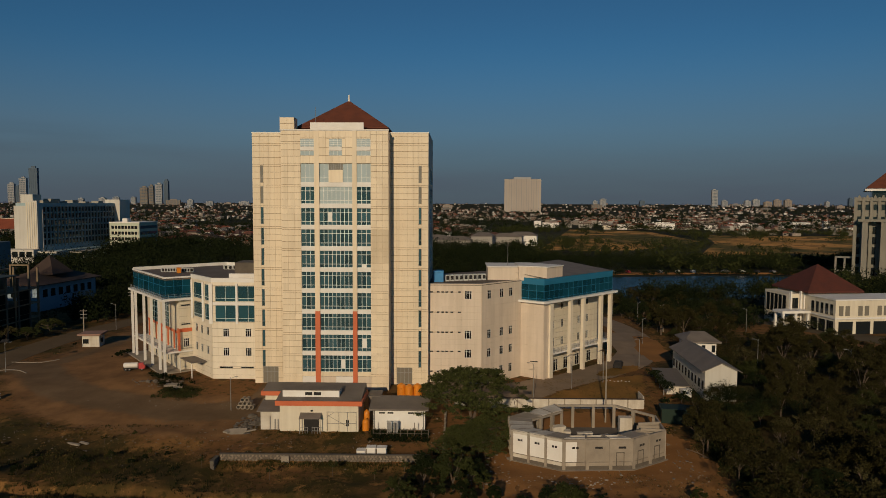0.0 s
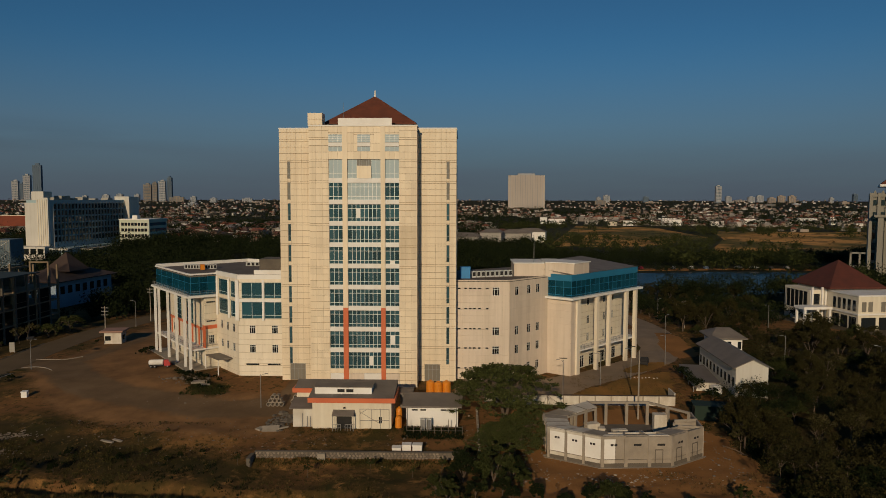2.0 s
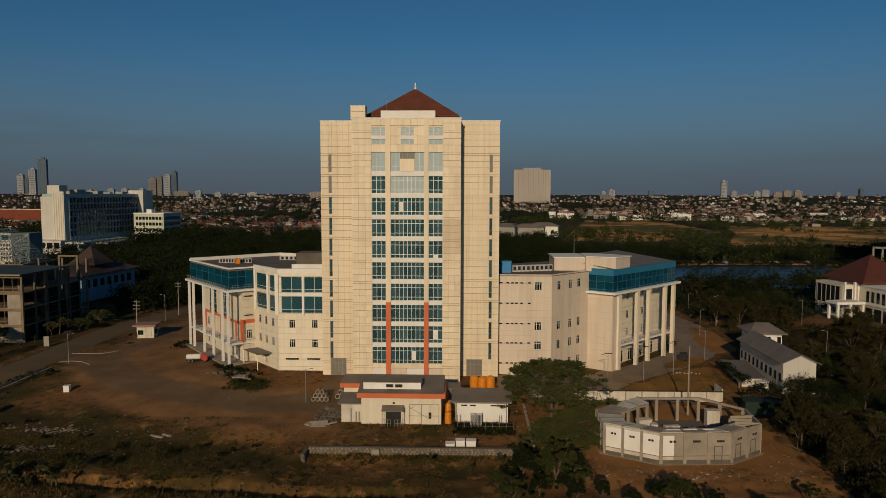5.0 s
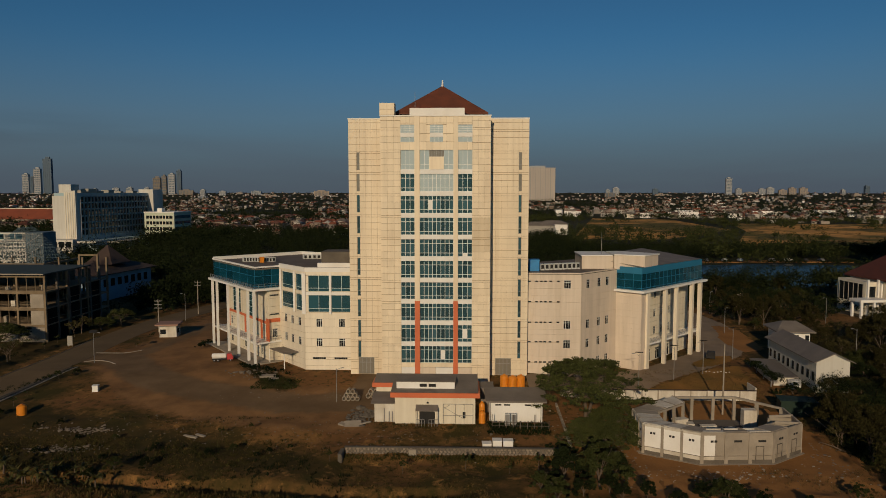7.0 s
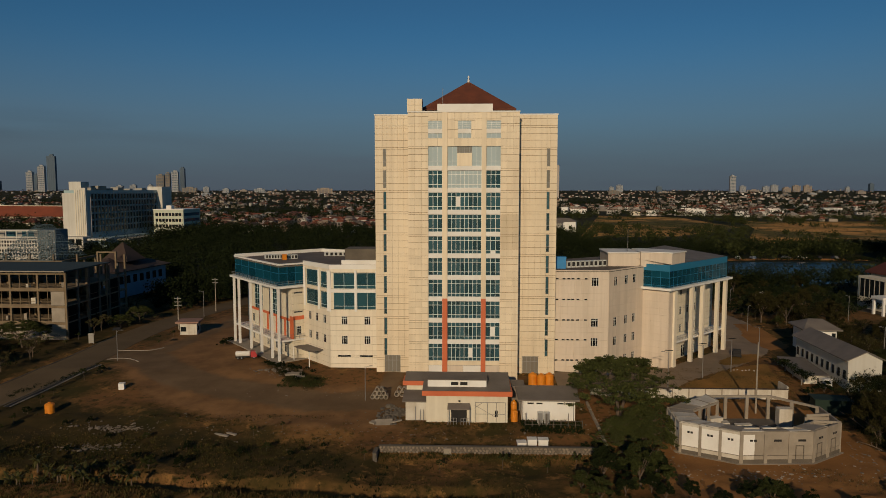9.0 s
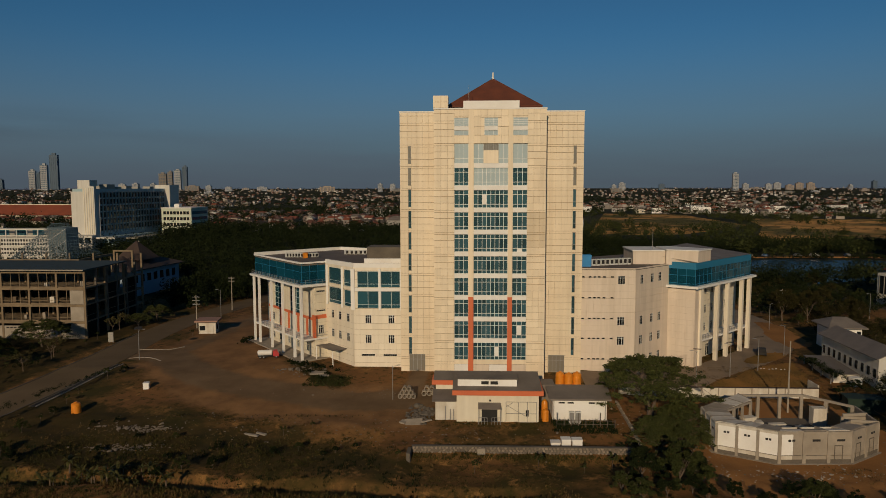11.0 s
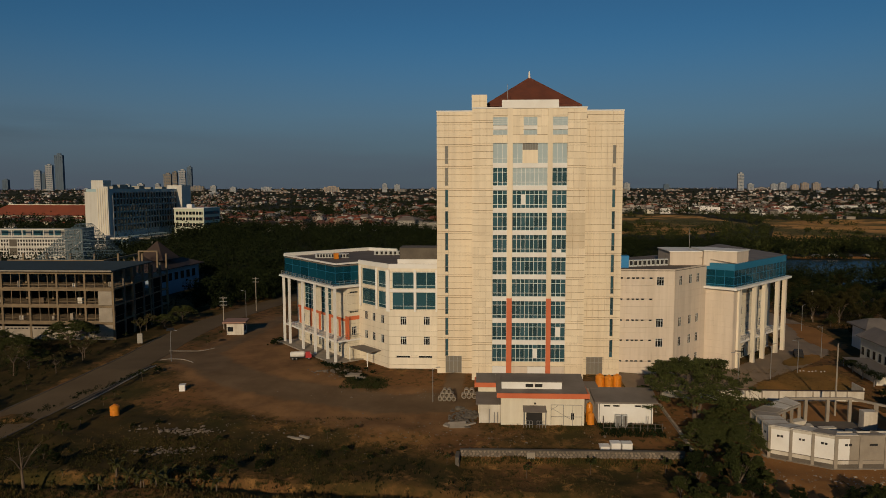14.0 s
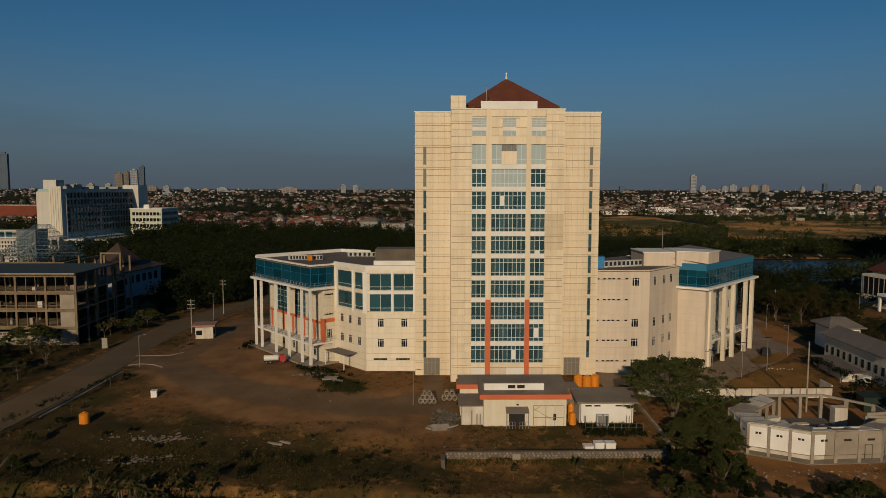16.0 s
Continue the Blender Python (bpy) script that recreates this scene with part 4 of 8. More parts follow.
for f in (-0.03, 0.11, 0.34, 0.58, 0.86, 0.98):
    p = Vector(WD) + (Vector(WE) - Vector(WD)) * f + wv * 0.55
    r = 0.23
    col = part("column", M().prism([tuple(p + wu * r * i + wv * r * j) for i, j in ((-1, -1), (1, -1), (1, 1), (-1, 1))], -1.4, 14.65), WHITE, west)
    col.matrix_basis = W_inv
bal = [tuple(Vector(WC) - wu * 0.6 + wv * 0.0), tuple(Vector(WD) - wu * 0.6 + wv * 0.2), tuple(Vector(WE) + wv * 0.2), tuple(Vector(WE) - wv * 3), tuple(Vector(WC1) + wu * 0.4)]
balc = prism_part("balcony", bal, 3.6, 3.95, WHITE, west, "white balcony slab")
part("handrail", rail(M(), bal[:3], 3.95, 1.0, 1.2), STEEL, balc)
ter = prism_part("plinth", [tuple(Vector(WC) - wu * 1.5), tuple(Vector(WD) - wu * 1.6 + wv * 1.6), tuple(Vector(WE) + wu * 2 + wv * 1.6), tuple(Vector(WE) - wv * 3), tuple(Vector(WC1) + wu * 0.4)], -1.2, -0.15, CONCRETE, west)
# orange bands on the set-back wall
ob_ = M()
for f0, f1, z0, z1 in ((0.0, 1.0, 7.8, 8.6),):
    ob_.prism([along(WC1, WC, f0, 0.16), along(WC1, WC, f1, 0.16), along(WC1, WC, f1, 0.12), along(WC1, WC, f0, 0.12)], z0, z1)
for f in (0.05, 0.28, 0.46, 0.66, 0.84):
    ob_.prism([along(WE2, WC1, f, 0.2), along(WE2, WC1, f + 0.035, 0.2), along(WE2, WC1, f + 0.035, 0.12), along(WE2, WC1, f, 0.12)], 3.95, 8.0)
ob_.prism([along(WE2, WC1, 0.97, 0.3), along(WE2, WC1, 1.03, 0.3), along(WE2, WC1, 1.03, 0.13), along(WE2, WC1, 0.97, 0.13)], 3.95, 8.6)
ob_.prism([along(WE2, WC1, 0.03, 0.24), along(WE2, WC1, 1.0, 0.24), along(WE2, WC1, 1.0, 0.125), along(WE2, WC1, 0.03, 0.125)], 7.45, 7.99)
for o_ in range(0, len(ob_.v), 8):
    t_ = part("orange_trim", M().add(ob_.v[o_:o_ + 8], [tuple(i - o_ for i in f) for f in ob_.f if o_ <= f[0] < o_ + 8]), ORANGE, west, "orange painted trim")
    t_.matrix_basis = W_inv
# porch canopy at the foot of the slanting wall
cp = [along(WC, WB, 0.15, 0.2), along(WC, WB, 0.75, 0.2), along(WC, WB, 0.72, 3.2), along(WC, WB, 0.12, 3.2)]
can = prism_part("canopy", cp, 2.6, 2.75, ZINC, west, "grey sheet canopy")
for p in cp[2:]:
    part("canopy_post", M().box(p[0] - 0.08, p[1] - 0.08, -1, p[0] + 0.08, p[1] + 0.08, 2.6), WHITE, can)
# East wing
EA, EB, EC, ED, EE, EF, EG = (17.2, 6.1), (27.6, 6.1), (36.2, 14.6), (40.6, 11.5), (58.6, 30.2), (44, 44), (17.2, 26)
eu = (Vector(EE) - Vector(ED)).normalized()
ev = Vector((eu.y, -eu.x))
EE2 = tuple(Vector(EE) - ev * 3.2)
EK = tuple(Vector(ED) + eu * 2.4)
EK2 = tuple(Vector(EK) - ev * 2.6)
east, east_wall, E_inv = wing(1, "pale panelled wing with a blue glazed top storey and white columns", EA, EB, EC, ED, EE, [EA, EB, EC, (41, 19.0), tuple(Vector(EE) - ev * 6), EF, EG],
                              [EA, EB, EC, ED, EK, EK2, EE2, EF, EG], -1.2)
ez = [-2.2, -0.5, 0.5, 1.65, 2.9, 4.3, 5.65, 7.2, 8.2, 9.5, 10.8, 12.2, 13.5, 14.8, 16.2, 17.5, 18.9]
slit = [(x - 17.2, z, x - 16.65, z + 0.28, 1, 1) for x in (17.5, 18.8, 19.7, 20.5, 21.5, 23.0) for z in (17.45, 13.45, 9.45, 5.6, 1.6)]
slit += [(24.35 - 17.2, z, 25.65 - 17.2, z + 1.6, tri, [0, .75, 1]) for z in (16.2, 8.3, 4.5, 0.4)]
eused = dressed(east_wall, EA, EB, spread(0, 10.4, 8), ez, [], slit, 150, PALE)
LEN = math.dist(EB, EC)
face = [(x, z, x + 1.0, z + 1.7, [0, .5, 1], [0, .75, 1]) for x in (1.7, 5.4, 8.2) for z in (16.1, 8.2, 4.4, 0.4)]
eused += dressed(east_wall, EB, EC, spread(0, LEN, 9), ez, [], face, 100, PALE)
eused += dressed(east_wall, EC, ED, spread(0, math.dist(EC, ED), 3), ez[:-3], [], [], 30, PALE)
dressed(east_wall, ED, EK, [0, 0.9, 2.4], ez[:-3], [], [], 20, PALE)
LEN = math.dist(EK2, EE2)
face = [(x, z, x + 0.9, z + 1.7, 2, [0, .75, 1]) for x in (0.8, 4.0, 7.4, 10.6, 14.0, 17.4) for z in (12.2, 8.2, 4.4)] + [(x, -1.1, x + 1.6, 1.4, 2, [0, .8, 1]) for x in (1.0, 4.8, 8.6, 13.2, 18.0)]
dressed(east_wall, EK2, EE2, spread(0, LEN, 9), ez[:-3], [], face, 0, PLASTER)
prism_part("roof_deck", [EA, EB, EC, ED, EE, EF, EG], 18.9, 19.05, ROOFFELT, east)
par = M()
for p, q, h in ((EA, EB, 19.25), (EB, EC, 19.25)):
    o = along(p, q, 0, 0.12), along(p, q, 1, 0.12), along(p, q, 1, -0.28), along(p, q, 0, -0.28)
    par.prism(list(o), 19.05, h)
ob = part("parapet", par, PALE, east)
ob.matrix_basis = E_inv
_, _, eslab = glass_storey(east, E_inv, EC, ED, EE, 15.1, 19.7, 1.3)
glass_wall(eslab, EC, ED, 15.1, 19.7, 3, [0, .12, .6, 1], 1.3)
glass_wall(eslab, ED, EE, 15.1, 19.7, 15, [0, .12, .6, 1], 1.3)
slope = part("roof_sheet", M().add([(*ED, 19.75), (*EE, 19.75), (*along(EE, EF, 0.75), 21.3), (*along(EC, EG, 0.3), 21.3)], [(0, 1, 2, 3)]).add([(*ED, 19.6), (*EE, 19.6), (*along(EE, EF, 0.75), 19.06), (*along(EC, EG, 0.3), 19.06)], [(3, 2, 1, 0)]), ZINC, east, "low grey sheet roof")
slope.matrix_basis = E_inv
core = part("stair_core", M().prism([(29.2, 15.2), (35.6, 15.2), (35.6, 24), (29.2, 24)], 19.05, 21.7).prism([(35.61, 14.45), (37.0, 14.1), (41.2, 12.1), (45.0, 16.2), (38.5, 22), (35.61, 22)], 19.05, 21.95), PALE, east, "pale rooftop stair core")
core.matrix_basis = E_inv
caps = part("coping", M().prism([(29.0, 15.0), (35.5, 15.0), (35.5, 24.2), (29.0, 24.2)], 21.71, 21.9).prism([(35.5, 14.25), (37.0, 13.9), (41.3, 11.9), (45.3, 16.2), (38.5, 22.2), (35.5, 22.2)], 21.96, 22.15), WHITE, core)
for f in (0.335, 0.52, 0.79, 0.94):
    p = Vector(ED) + (Vector(EE) - Vector(ED)) * f + ev * 0.5
    r = 0.38
    col = part("column", M().prism([tuple(p + eu * r * i + ev * r * j) for i, j in ((-1, -1), (1, -1), (1, 1), (-1, 1))], -2.2, 14.65), WINGCREAM, east)
    col.matrix_basis = E_inv
pil = part("corner_pier", M().prism([tuple(Vector(ED) + eu * i + ev * j) for i, j in ((1.6, -0.4), (2.7, -0.4), (2.7, 0.5), (1.6, 0.5))], -2.2, 14.65), WINGCREAM, east)
pil.matrix_basis = E_inv
eb = [tuple(Vector(EK) + eu * 0.4 - ev * 0.1), tuple(Vector(EE) + ev * 0.1), tuple(Vector(EE) - ev * 3.1), tuple(Vector(EK2) + eu * 0.4 + ev * 0.05)]
ebal = prism_part("balcony", eb, 3.4, 3.75, WHITE, east, "white balcony slab")
part("handrail", rail(M(), eb[:2], 3.75, 1.0, 1.2), STEEL, ebal)
mast = part("mast", M().tube([(33.5, 17, 21.8), (33.5, 17, 26.5)], [0.06, 0.03], 6), STEEL, east)
mast.matrix_basis = E_inv
drape("earth", [(68, 28), (73, 30), (75, 42), (74, 54), (70, 54), (67, 40)], 0.5, 0.08, EARTH, "orange earth beside the forecourt", "earth", 1.2)


# ---- small buildings in front ----
def grounded(x, y, sink=0.0):
    return land(x, y) - sink


gen = thing("generator_house", "cream service house with orange roof edge and grey roof", "building", 0, -17, -1.9)
GI = gen.matrix_basis.inverted()


def put(parent, inv, name, m, material, label=""):
    ob = part(name, m, material, parent, label)
    ob.matrix_basis = inv
    return ob


gw = put(gen, GI, "wall", M().box(-5.75, -20.2, -2.6, 7.0, -14.0, 2.5).box(-9.2, -16.2, -2.6, -5.78, -13.6, 3.0), PLASTER)
put(gen, GI, "roof_edge", M().box(-6.4, -20.75, 2.5, 7.7, -20.5, 3.25).box(7.45, -20.48, 2.5, 7.7, -13.3, 3.25).box(-9.8, -16.75, 3.0, -6.42, -16.5, 3.7).box(-9.8, -16.48, 3.0, -9.55, -13.3, 3.7), ORANGE, "orange fascia")
put(gen, GI, "roof", M().add([(-6.38, -20.48, 2.55), (7.43, -20.48, 2.55), (7.43, -13.3, 2.55), (-6.38, -13.3, 2.55), (-6.38, -20.48, 3.2), (7.43, -20.48, 3.2), (7.43, -13.3, 4.4), (-6.38, -13.3, 4.4)],
    [(3, 2, 1, 0), (4, 5, 6, 7), (0, 1, 5, 4), (1, 2, 6, 5), (2, 3, 7, 6), (3, 0, 4, 7)]).add([(-9.53, -16.48, 3.05), (-6.4, -16.48, 3.05), (-6.4, -13.3, 3.05), (-9.53, -13.3, 3.05), (-9.53, -16.48, 3.7), (-6.4, -16.48, 3.7), (-6.4, -13.3, 4.4), (-9.53, -13.3, 4.4)],
    [(3, 2, 1, 0), (4, 5, 6, 7), (0, 1, 5, 4), (1, 2, 6, 5), (2, 3, 7, 6), (3, 0, 4, 7)]), ZINC)
put(gen, GI, "roof_box", M().box(-5.6, -18.9, 3.3, 3.7, -16.0, 4.55), WHITE, "white louvred rooftop box")
for x in (-1.9, -0.45):
    put(gen, GI, "vent", M().box(x, -18.96, 3.75, x + 1.15, -18.905, 4.25), DARK)
put(gen, GI, "roof_box_lid", M().box(-5.75, -19.05, 4.55, 3.85, -15.9, 4.65), ZINC)
ann = put(gen, GI, "annex", M().box(-9.1, -19.5, -2.6, -5.77, -16.22, 1.2), DIRTYWHITE, "white lean-to")
part("annex_roof", M().add([(-9.6, -20.0, 1.2), (-5.78, -20.0, 1.2), (-5.78, -16.25, 2.0), (-9.6, -16.25, 2.0), (-9.6, -20.0, 1.35), (-5.78, -20.0, 1.35), (-5.78, -16.25, 2.15), (-9.6, -16.25, 2.15)],
     [(3, 2, 1, 0), (4, 5, 6, 7), (0, 1, 5, 4), (1, 2, 6, 5), (2, 3, 7, 6), (3, 0, 4, 7)]), ZINC, ann)
for x, w, z1 in ((-7.6, 0.16, 0.4), (-6.8, 0.16, -0.1), (-6.3, 0.16, -0.1)):
    part("downpipe", M().box(x, -19.6, -1.9, x + w, -19.505, z1), STEEL, ann)
# door recess with canopy, side screens and a steel frame on the wall
put(gen, GI, "doorway", M().box(-1.85, -20.26, -1.85, 0.6, -20.205, 0.6), DARK, "dark double doorway")
put(gen, GI, "door_canopy", M().add([(-2.4, -21.5, 0.55), (1.1, -21.5, 0.55), (1.1, -20.22, 1.15), (-2.4, -20.22, 1.15), (-2.4, -21.5, 0.65), (1.1, -21.5, 0.65), (1.1, -20.22, 1.25), (-2.4, -20.22, 1.25)],
    [(3, 2, 1, 0), (4, 5, 6, 7), (0, 1, 5, 4), (1, 2, 6, 5), (2, 3, 7, 6), (3, 0, 4, 7)]), ZINC, "brown-grey door canopy")
g = M()
for x in (-2.3, 1.0):
    g.box(x - 0.05, -21.4, -1.9, x + 0.05, -21.3, 0.55)
rail(g, [(-2.3, -21.35), (-1.0, -21.35)], -1.9, 1.1, 0.4)
rail(g, [(-0.3, -21.35), (1.0, -21.35)], -1.9, 1.1, 0.4)
put(gen, GI, "door_railing", g, STEEL)
g = M()
for x in (1.9, 3.8, 5.2, 6.6):
    g.box(x, -20.3, -1.8, x + 0.07, -20.22, 1.35)
for z in (1.35, -0.5):
    g.box(1.9, -20.3, z, 6.67, -20.225, z + 0.07)
g.bar((1.95, -20.26, 0.9), (5.2, -20.26, -1.0), 0.05, 0.05)
g.bar((1.95, -20.26, 0.6), (3.0, -20.26, 1.3), 0.05, 0.05)
put(gen, GI, "pipe_frame", g, STEEL, "thin steel pipe frame on the wall")
put(gen, GI, "window", M().box(5.0, -20.25, -0.9, 5.45, -20.205, 0.1), GLASSDARK)
put(gen, GI, "wall_lamp", M().box(-0.7, -20.5, 1.5, -0.4, -20.21, 1.7), DARK)

duct = thing("sheet_shelter", "grey sheet shelter behind the service house", "shelter", 9, -13, -1.5)
put(duct, duct.matrix_basis.inverted(), "wall", M().box(8.0, -15.0, -2.0, 9.9, -11.5, 2.4), ZINC)
put(duct, duct.matrix_basis.inverted(), "roof", M().box(7.8, -15.2, 2.4, 10.1, -11.3, 2.6), ZINC)

shed = thing("pump_house", "small white pump house with a sloping grey roof", "building", 13.5, -17, -2.0)
SI = shed.matrix_basis.inverted()
put(shed, SI, "wall", M().box(9.3, -19.0, -2.8, 17.7, -15.2, 1.55), WHITE)
put(shed, SI, "roof", M().add([(8.7, -19.7, 1.5), (18.3, -19.7, 1.5), (18.5, -14.7, 2.4), (8.5, -14.7, 2.4), (8.7, -19.7, 1.75), (18.3, -19.7, 1.75), (18.5, -14.7, 2.65), (8.5, -14.7, 2.65)],
    [(3, 2, 1, 0), (4, 5, 6, 7), (0, 1, 5, 4), (1, 2, 6, 5), (2, 3, 7, 6), (3, 0, 4, 7)]), ZINC)
for x in (10.2, 11.6, 14.9, 16.2):
    put(shed, SI, "vent", M().box(x, -19.06, 0.85, x + 0.95, -19.005, 1.08), DARK)
for x in (9.45, 17.45):
    put(shed, SI, "downpipe", M().tube([(x, -19.15, -2.2), (x, -19.15, 1.5)], [0.06, 0.06], 6), STEEL)
box_ = thing("switch_cabinet", "two grey metal switch cabinets before the pump house", "cabinet", 12.5, -20.5, grounded(12.5, -20.5))
for x in (-0.85, 0.15):
    cb = part("cabinet_body", M().box(x, -0.3, 0, x + 0.8, 0.3, 1.9), ALU, box_)
    part("cabinet_door", M().box(x + 0.05, -0.34, 0.1, x + 0.75, -0.305, 1.8), STEEL, cb)
fence_p = thing("wire_fence", "low steel fence round the pump house yard", "fence", 14, -22, grounded(14, -22))
for i in range(9):
    x = -4.4 + i * 1.1
    part("post", M().box(x - 0.05, -0.05, -0.3, x + 0.05, 0.05, 2.3 if i % 3 == 0 else 1.25), DARKCON, fence_p)
part("rail", M().box(-4.4, -0.03, 0.5, 4.4, 0.03, 0.56).box(-4.4, -0.03, 1.05, 4.4, 0.03, 1.1), DARKCON, fence_p)


def tank(x, y, z, r, h, label, mat=TANK):
    """A ribbed plastic tank with a domed top and a lid."""
    t = thing("water_tank", label, "tank", x, y, z, group="orange water tanks" if mat is TANK else "")
    prof = [(r * 0.96, 0)]
    for i in range(6):
        z0 = h * 0.82 * i / 6
        prof += [(r, z0 + h * 0.02), (r, z0 + h * 0.10), (r * 0.96, z0 + h * 0.125)]
    prof += [(r, h * 0.84), (r * 0.75, h * 0.95), (r * 0.3, h)]
    part("body", M().lathe(0, 0, prof, 20), mat, t)
    part("lid", M().lathe(0, 0, [(r * 0.3, h), (r * 0.32, h + 0.08), (r * 0.26, h + 0.12)], 14), mat, t)
    return t


for x, y in ((12.5, -2.6), (14.0, -3.2), (15.5, -2.7)):
    tank(x, y, grounded(x, y, 0.02), 0.8, 2.3, "orange ribbed plastic water tank on the ground")
tank(8.1, -19.6, grounded(8.1, -19.6, 0.02), 0.55, 1.9, "orange plastic water tank beside the service house")
tank(8.1, -18.3, grounded(8.1, -18.3, 0.02), 0.5, 3.0, "tall orange plastic water tank beside the service house")
tank(-67.7, -18.2, grounded(-67.7, -18.2, 0.02), 0.75, 1.7, "orange plastic water tank on the open ground")

# white crates and a white box
def crate(x, y, w, d, h, rz, label, name="crate", mat=WHITE):
    c = thing(name, label, "box", x, y, grounded(x, y, 0.03), rz)
    part("body", M().box(-w / 2, -d / 2, 0, w / 2, d / 2, h * 0.86), mat, c)
    part("lid", M().box(-w / 2 - 0.05, -d / 2 - 0.05, h * 0.86, w / 2 + 0.05, d / 2 + 0.05, h), mat, c)
    return c


for x, w, h in ((8.6, 1.3, 0.6), (10.1, 1.3, 1.1), (11.7, 1.4, 1.1)):
    crate(x, -28.3, w, 1.2, h, random.uniform(-4, 4), "white crate standing on the retaining wall bank")
crate(-61.4, -6.9, 0.95, 0.95, 1.15, 12, "lone white box standing on the yard")


# the rubble-stone retaining wall
def stone_wall(name, a, b, z0, z1, thick, label, seed):
    rnd = random.Random(seed)
    L = math.dist(a, b)
    ang = math.degrees(math.atan2(b[1] - a[1], b[0] - a[0]))
    w = thing(name, label, "wall", a[0], a[1], z0, ang, kind="structure")
    h = z1 - z0
    part("core", M().box(0, 0.08, 0, L, thick, h), DARKCON, w)
    part("coping", M().box(-0.05, 0.0, h, L + 0.05, thick + 0.05, h + 0.1), DARKCON, w)
    x, shapes = 0.0, []
    for _ in range(8):
        m = M()
        n = rnd.randint(6, 8)
        pts = [(0.5 * math.cos(6.283 * i / n) * rnd.uniform(0.8, 1.05), 0.5 * math.sin(6.283 * i / n) * rnd.uniform(0.8, 1.05)) for i in range(n)]
        m.v = [(px, 0.2, pz) for px, pz in pts] + [(px * 0.75, -0.02, pz * 0.75) for px, pz in pts]
        m.f = [tuple(range(n, 2 * n))] + [((i + 1) % n, i, n + i, n + (i + 1) % n) for i in range(n)]
        m.k = [0] * len(m.f)
        shapes.append(m.mesh("stone", STONE))
    count, rows = 0, max(2, round(h / 0.36))
    cols = int(L / 0.42)
    while cols * rows > 298:
        cols -= 1
    for r in range(rows):
        for c in range(cols):
            ob = new("stone", rnd.choice(shapes))
            ob.parent = w
            ob.matrix_basis = Matrix.Translation(((c + 0.5 + 0.3 * (r % 2) + rnd.uniform(-.12, .12)) * L / (cols + 0.6), 0, (r + 0.5) * h / rows)) @ Matrix.Rotation(rnd.uniform(0, 6.28), 4, "Y") @ Matrix.Diagonal((L / cols * 1.05, 1, h / rows * 1.1, 1))
    return w


stone_wall("retaining_wall", (-11.8, -31.4), (19.0, -31.2), -3.3, -1.65, 0.5, "grey rubble-stone retaining wall with a concrete coping", 3)
stone_wall("retaining_wall", (-11.9, -33.6), (-11.8, -31.4), -3.6, -1.9, 0.5, "short stone return wall with a dark culvert mouth", 5)
solid("retaining_pier", M().box(-2.6, -31.75, -3.4, -1.5, -31.4, -1.7), CONCRETE, "pale concrete patch on the retaining wall", "pier", "structure")


# ---- the ring building under construction ----
RING = [(31.0, -22.6), (30.9, -29.1), (37.9, -33.0), (48.0, -32.4), (53.8, -28.4), (54.4, -21.2), (49.3, -15.5), (39.0, -15.8)]
RC = (42.7, -24.7)
RB, RT = -3.1, 1.55
IN = 0.70
ring = thing("ring_building", "unfinished ring-shaped building of white panels and concrete frames without a roof", "building", *RC, -2.7)
RI = ring.matrix_basis.inverted()
inner = [(RC[0] + (x - RC[0]) * IN, RC[1] + (y - RC[1]) * IN) for x, y in RING]
BAYS = [3, 3, 3, 2, 2, 2, 3, 3]
put(ring, RI, "ledge", M().prism([(RC[0] + (x - RC[0]) * 1.045, RC[1] + (y - RC[1]) * 1.055) for x, y in RING], RB - 0.3, -2.72), CONCRETE, "rough concrete footing")
put(ring, RI, "floor", M().prism(RING, RB, -2.2), DARKCON, "dusty concrete floor slab")
rnd = random.Random(8)
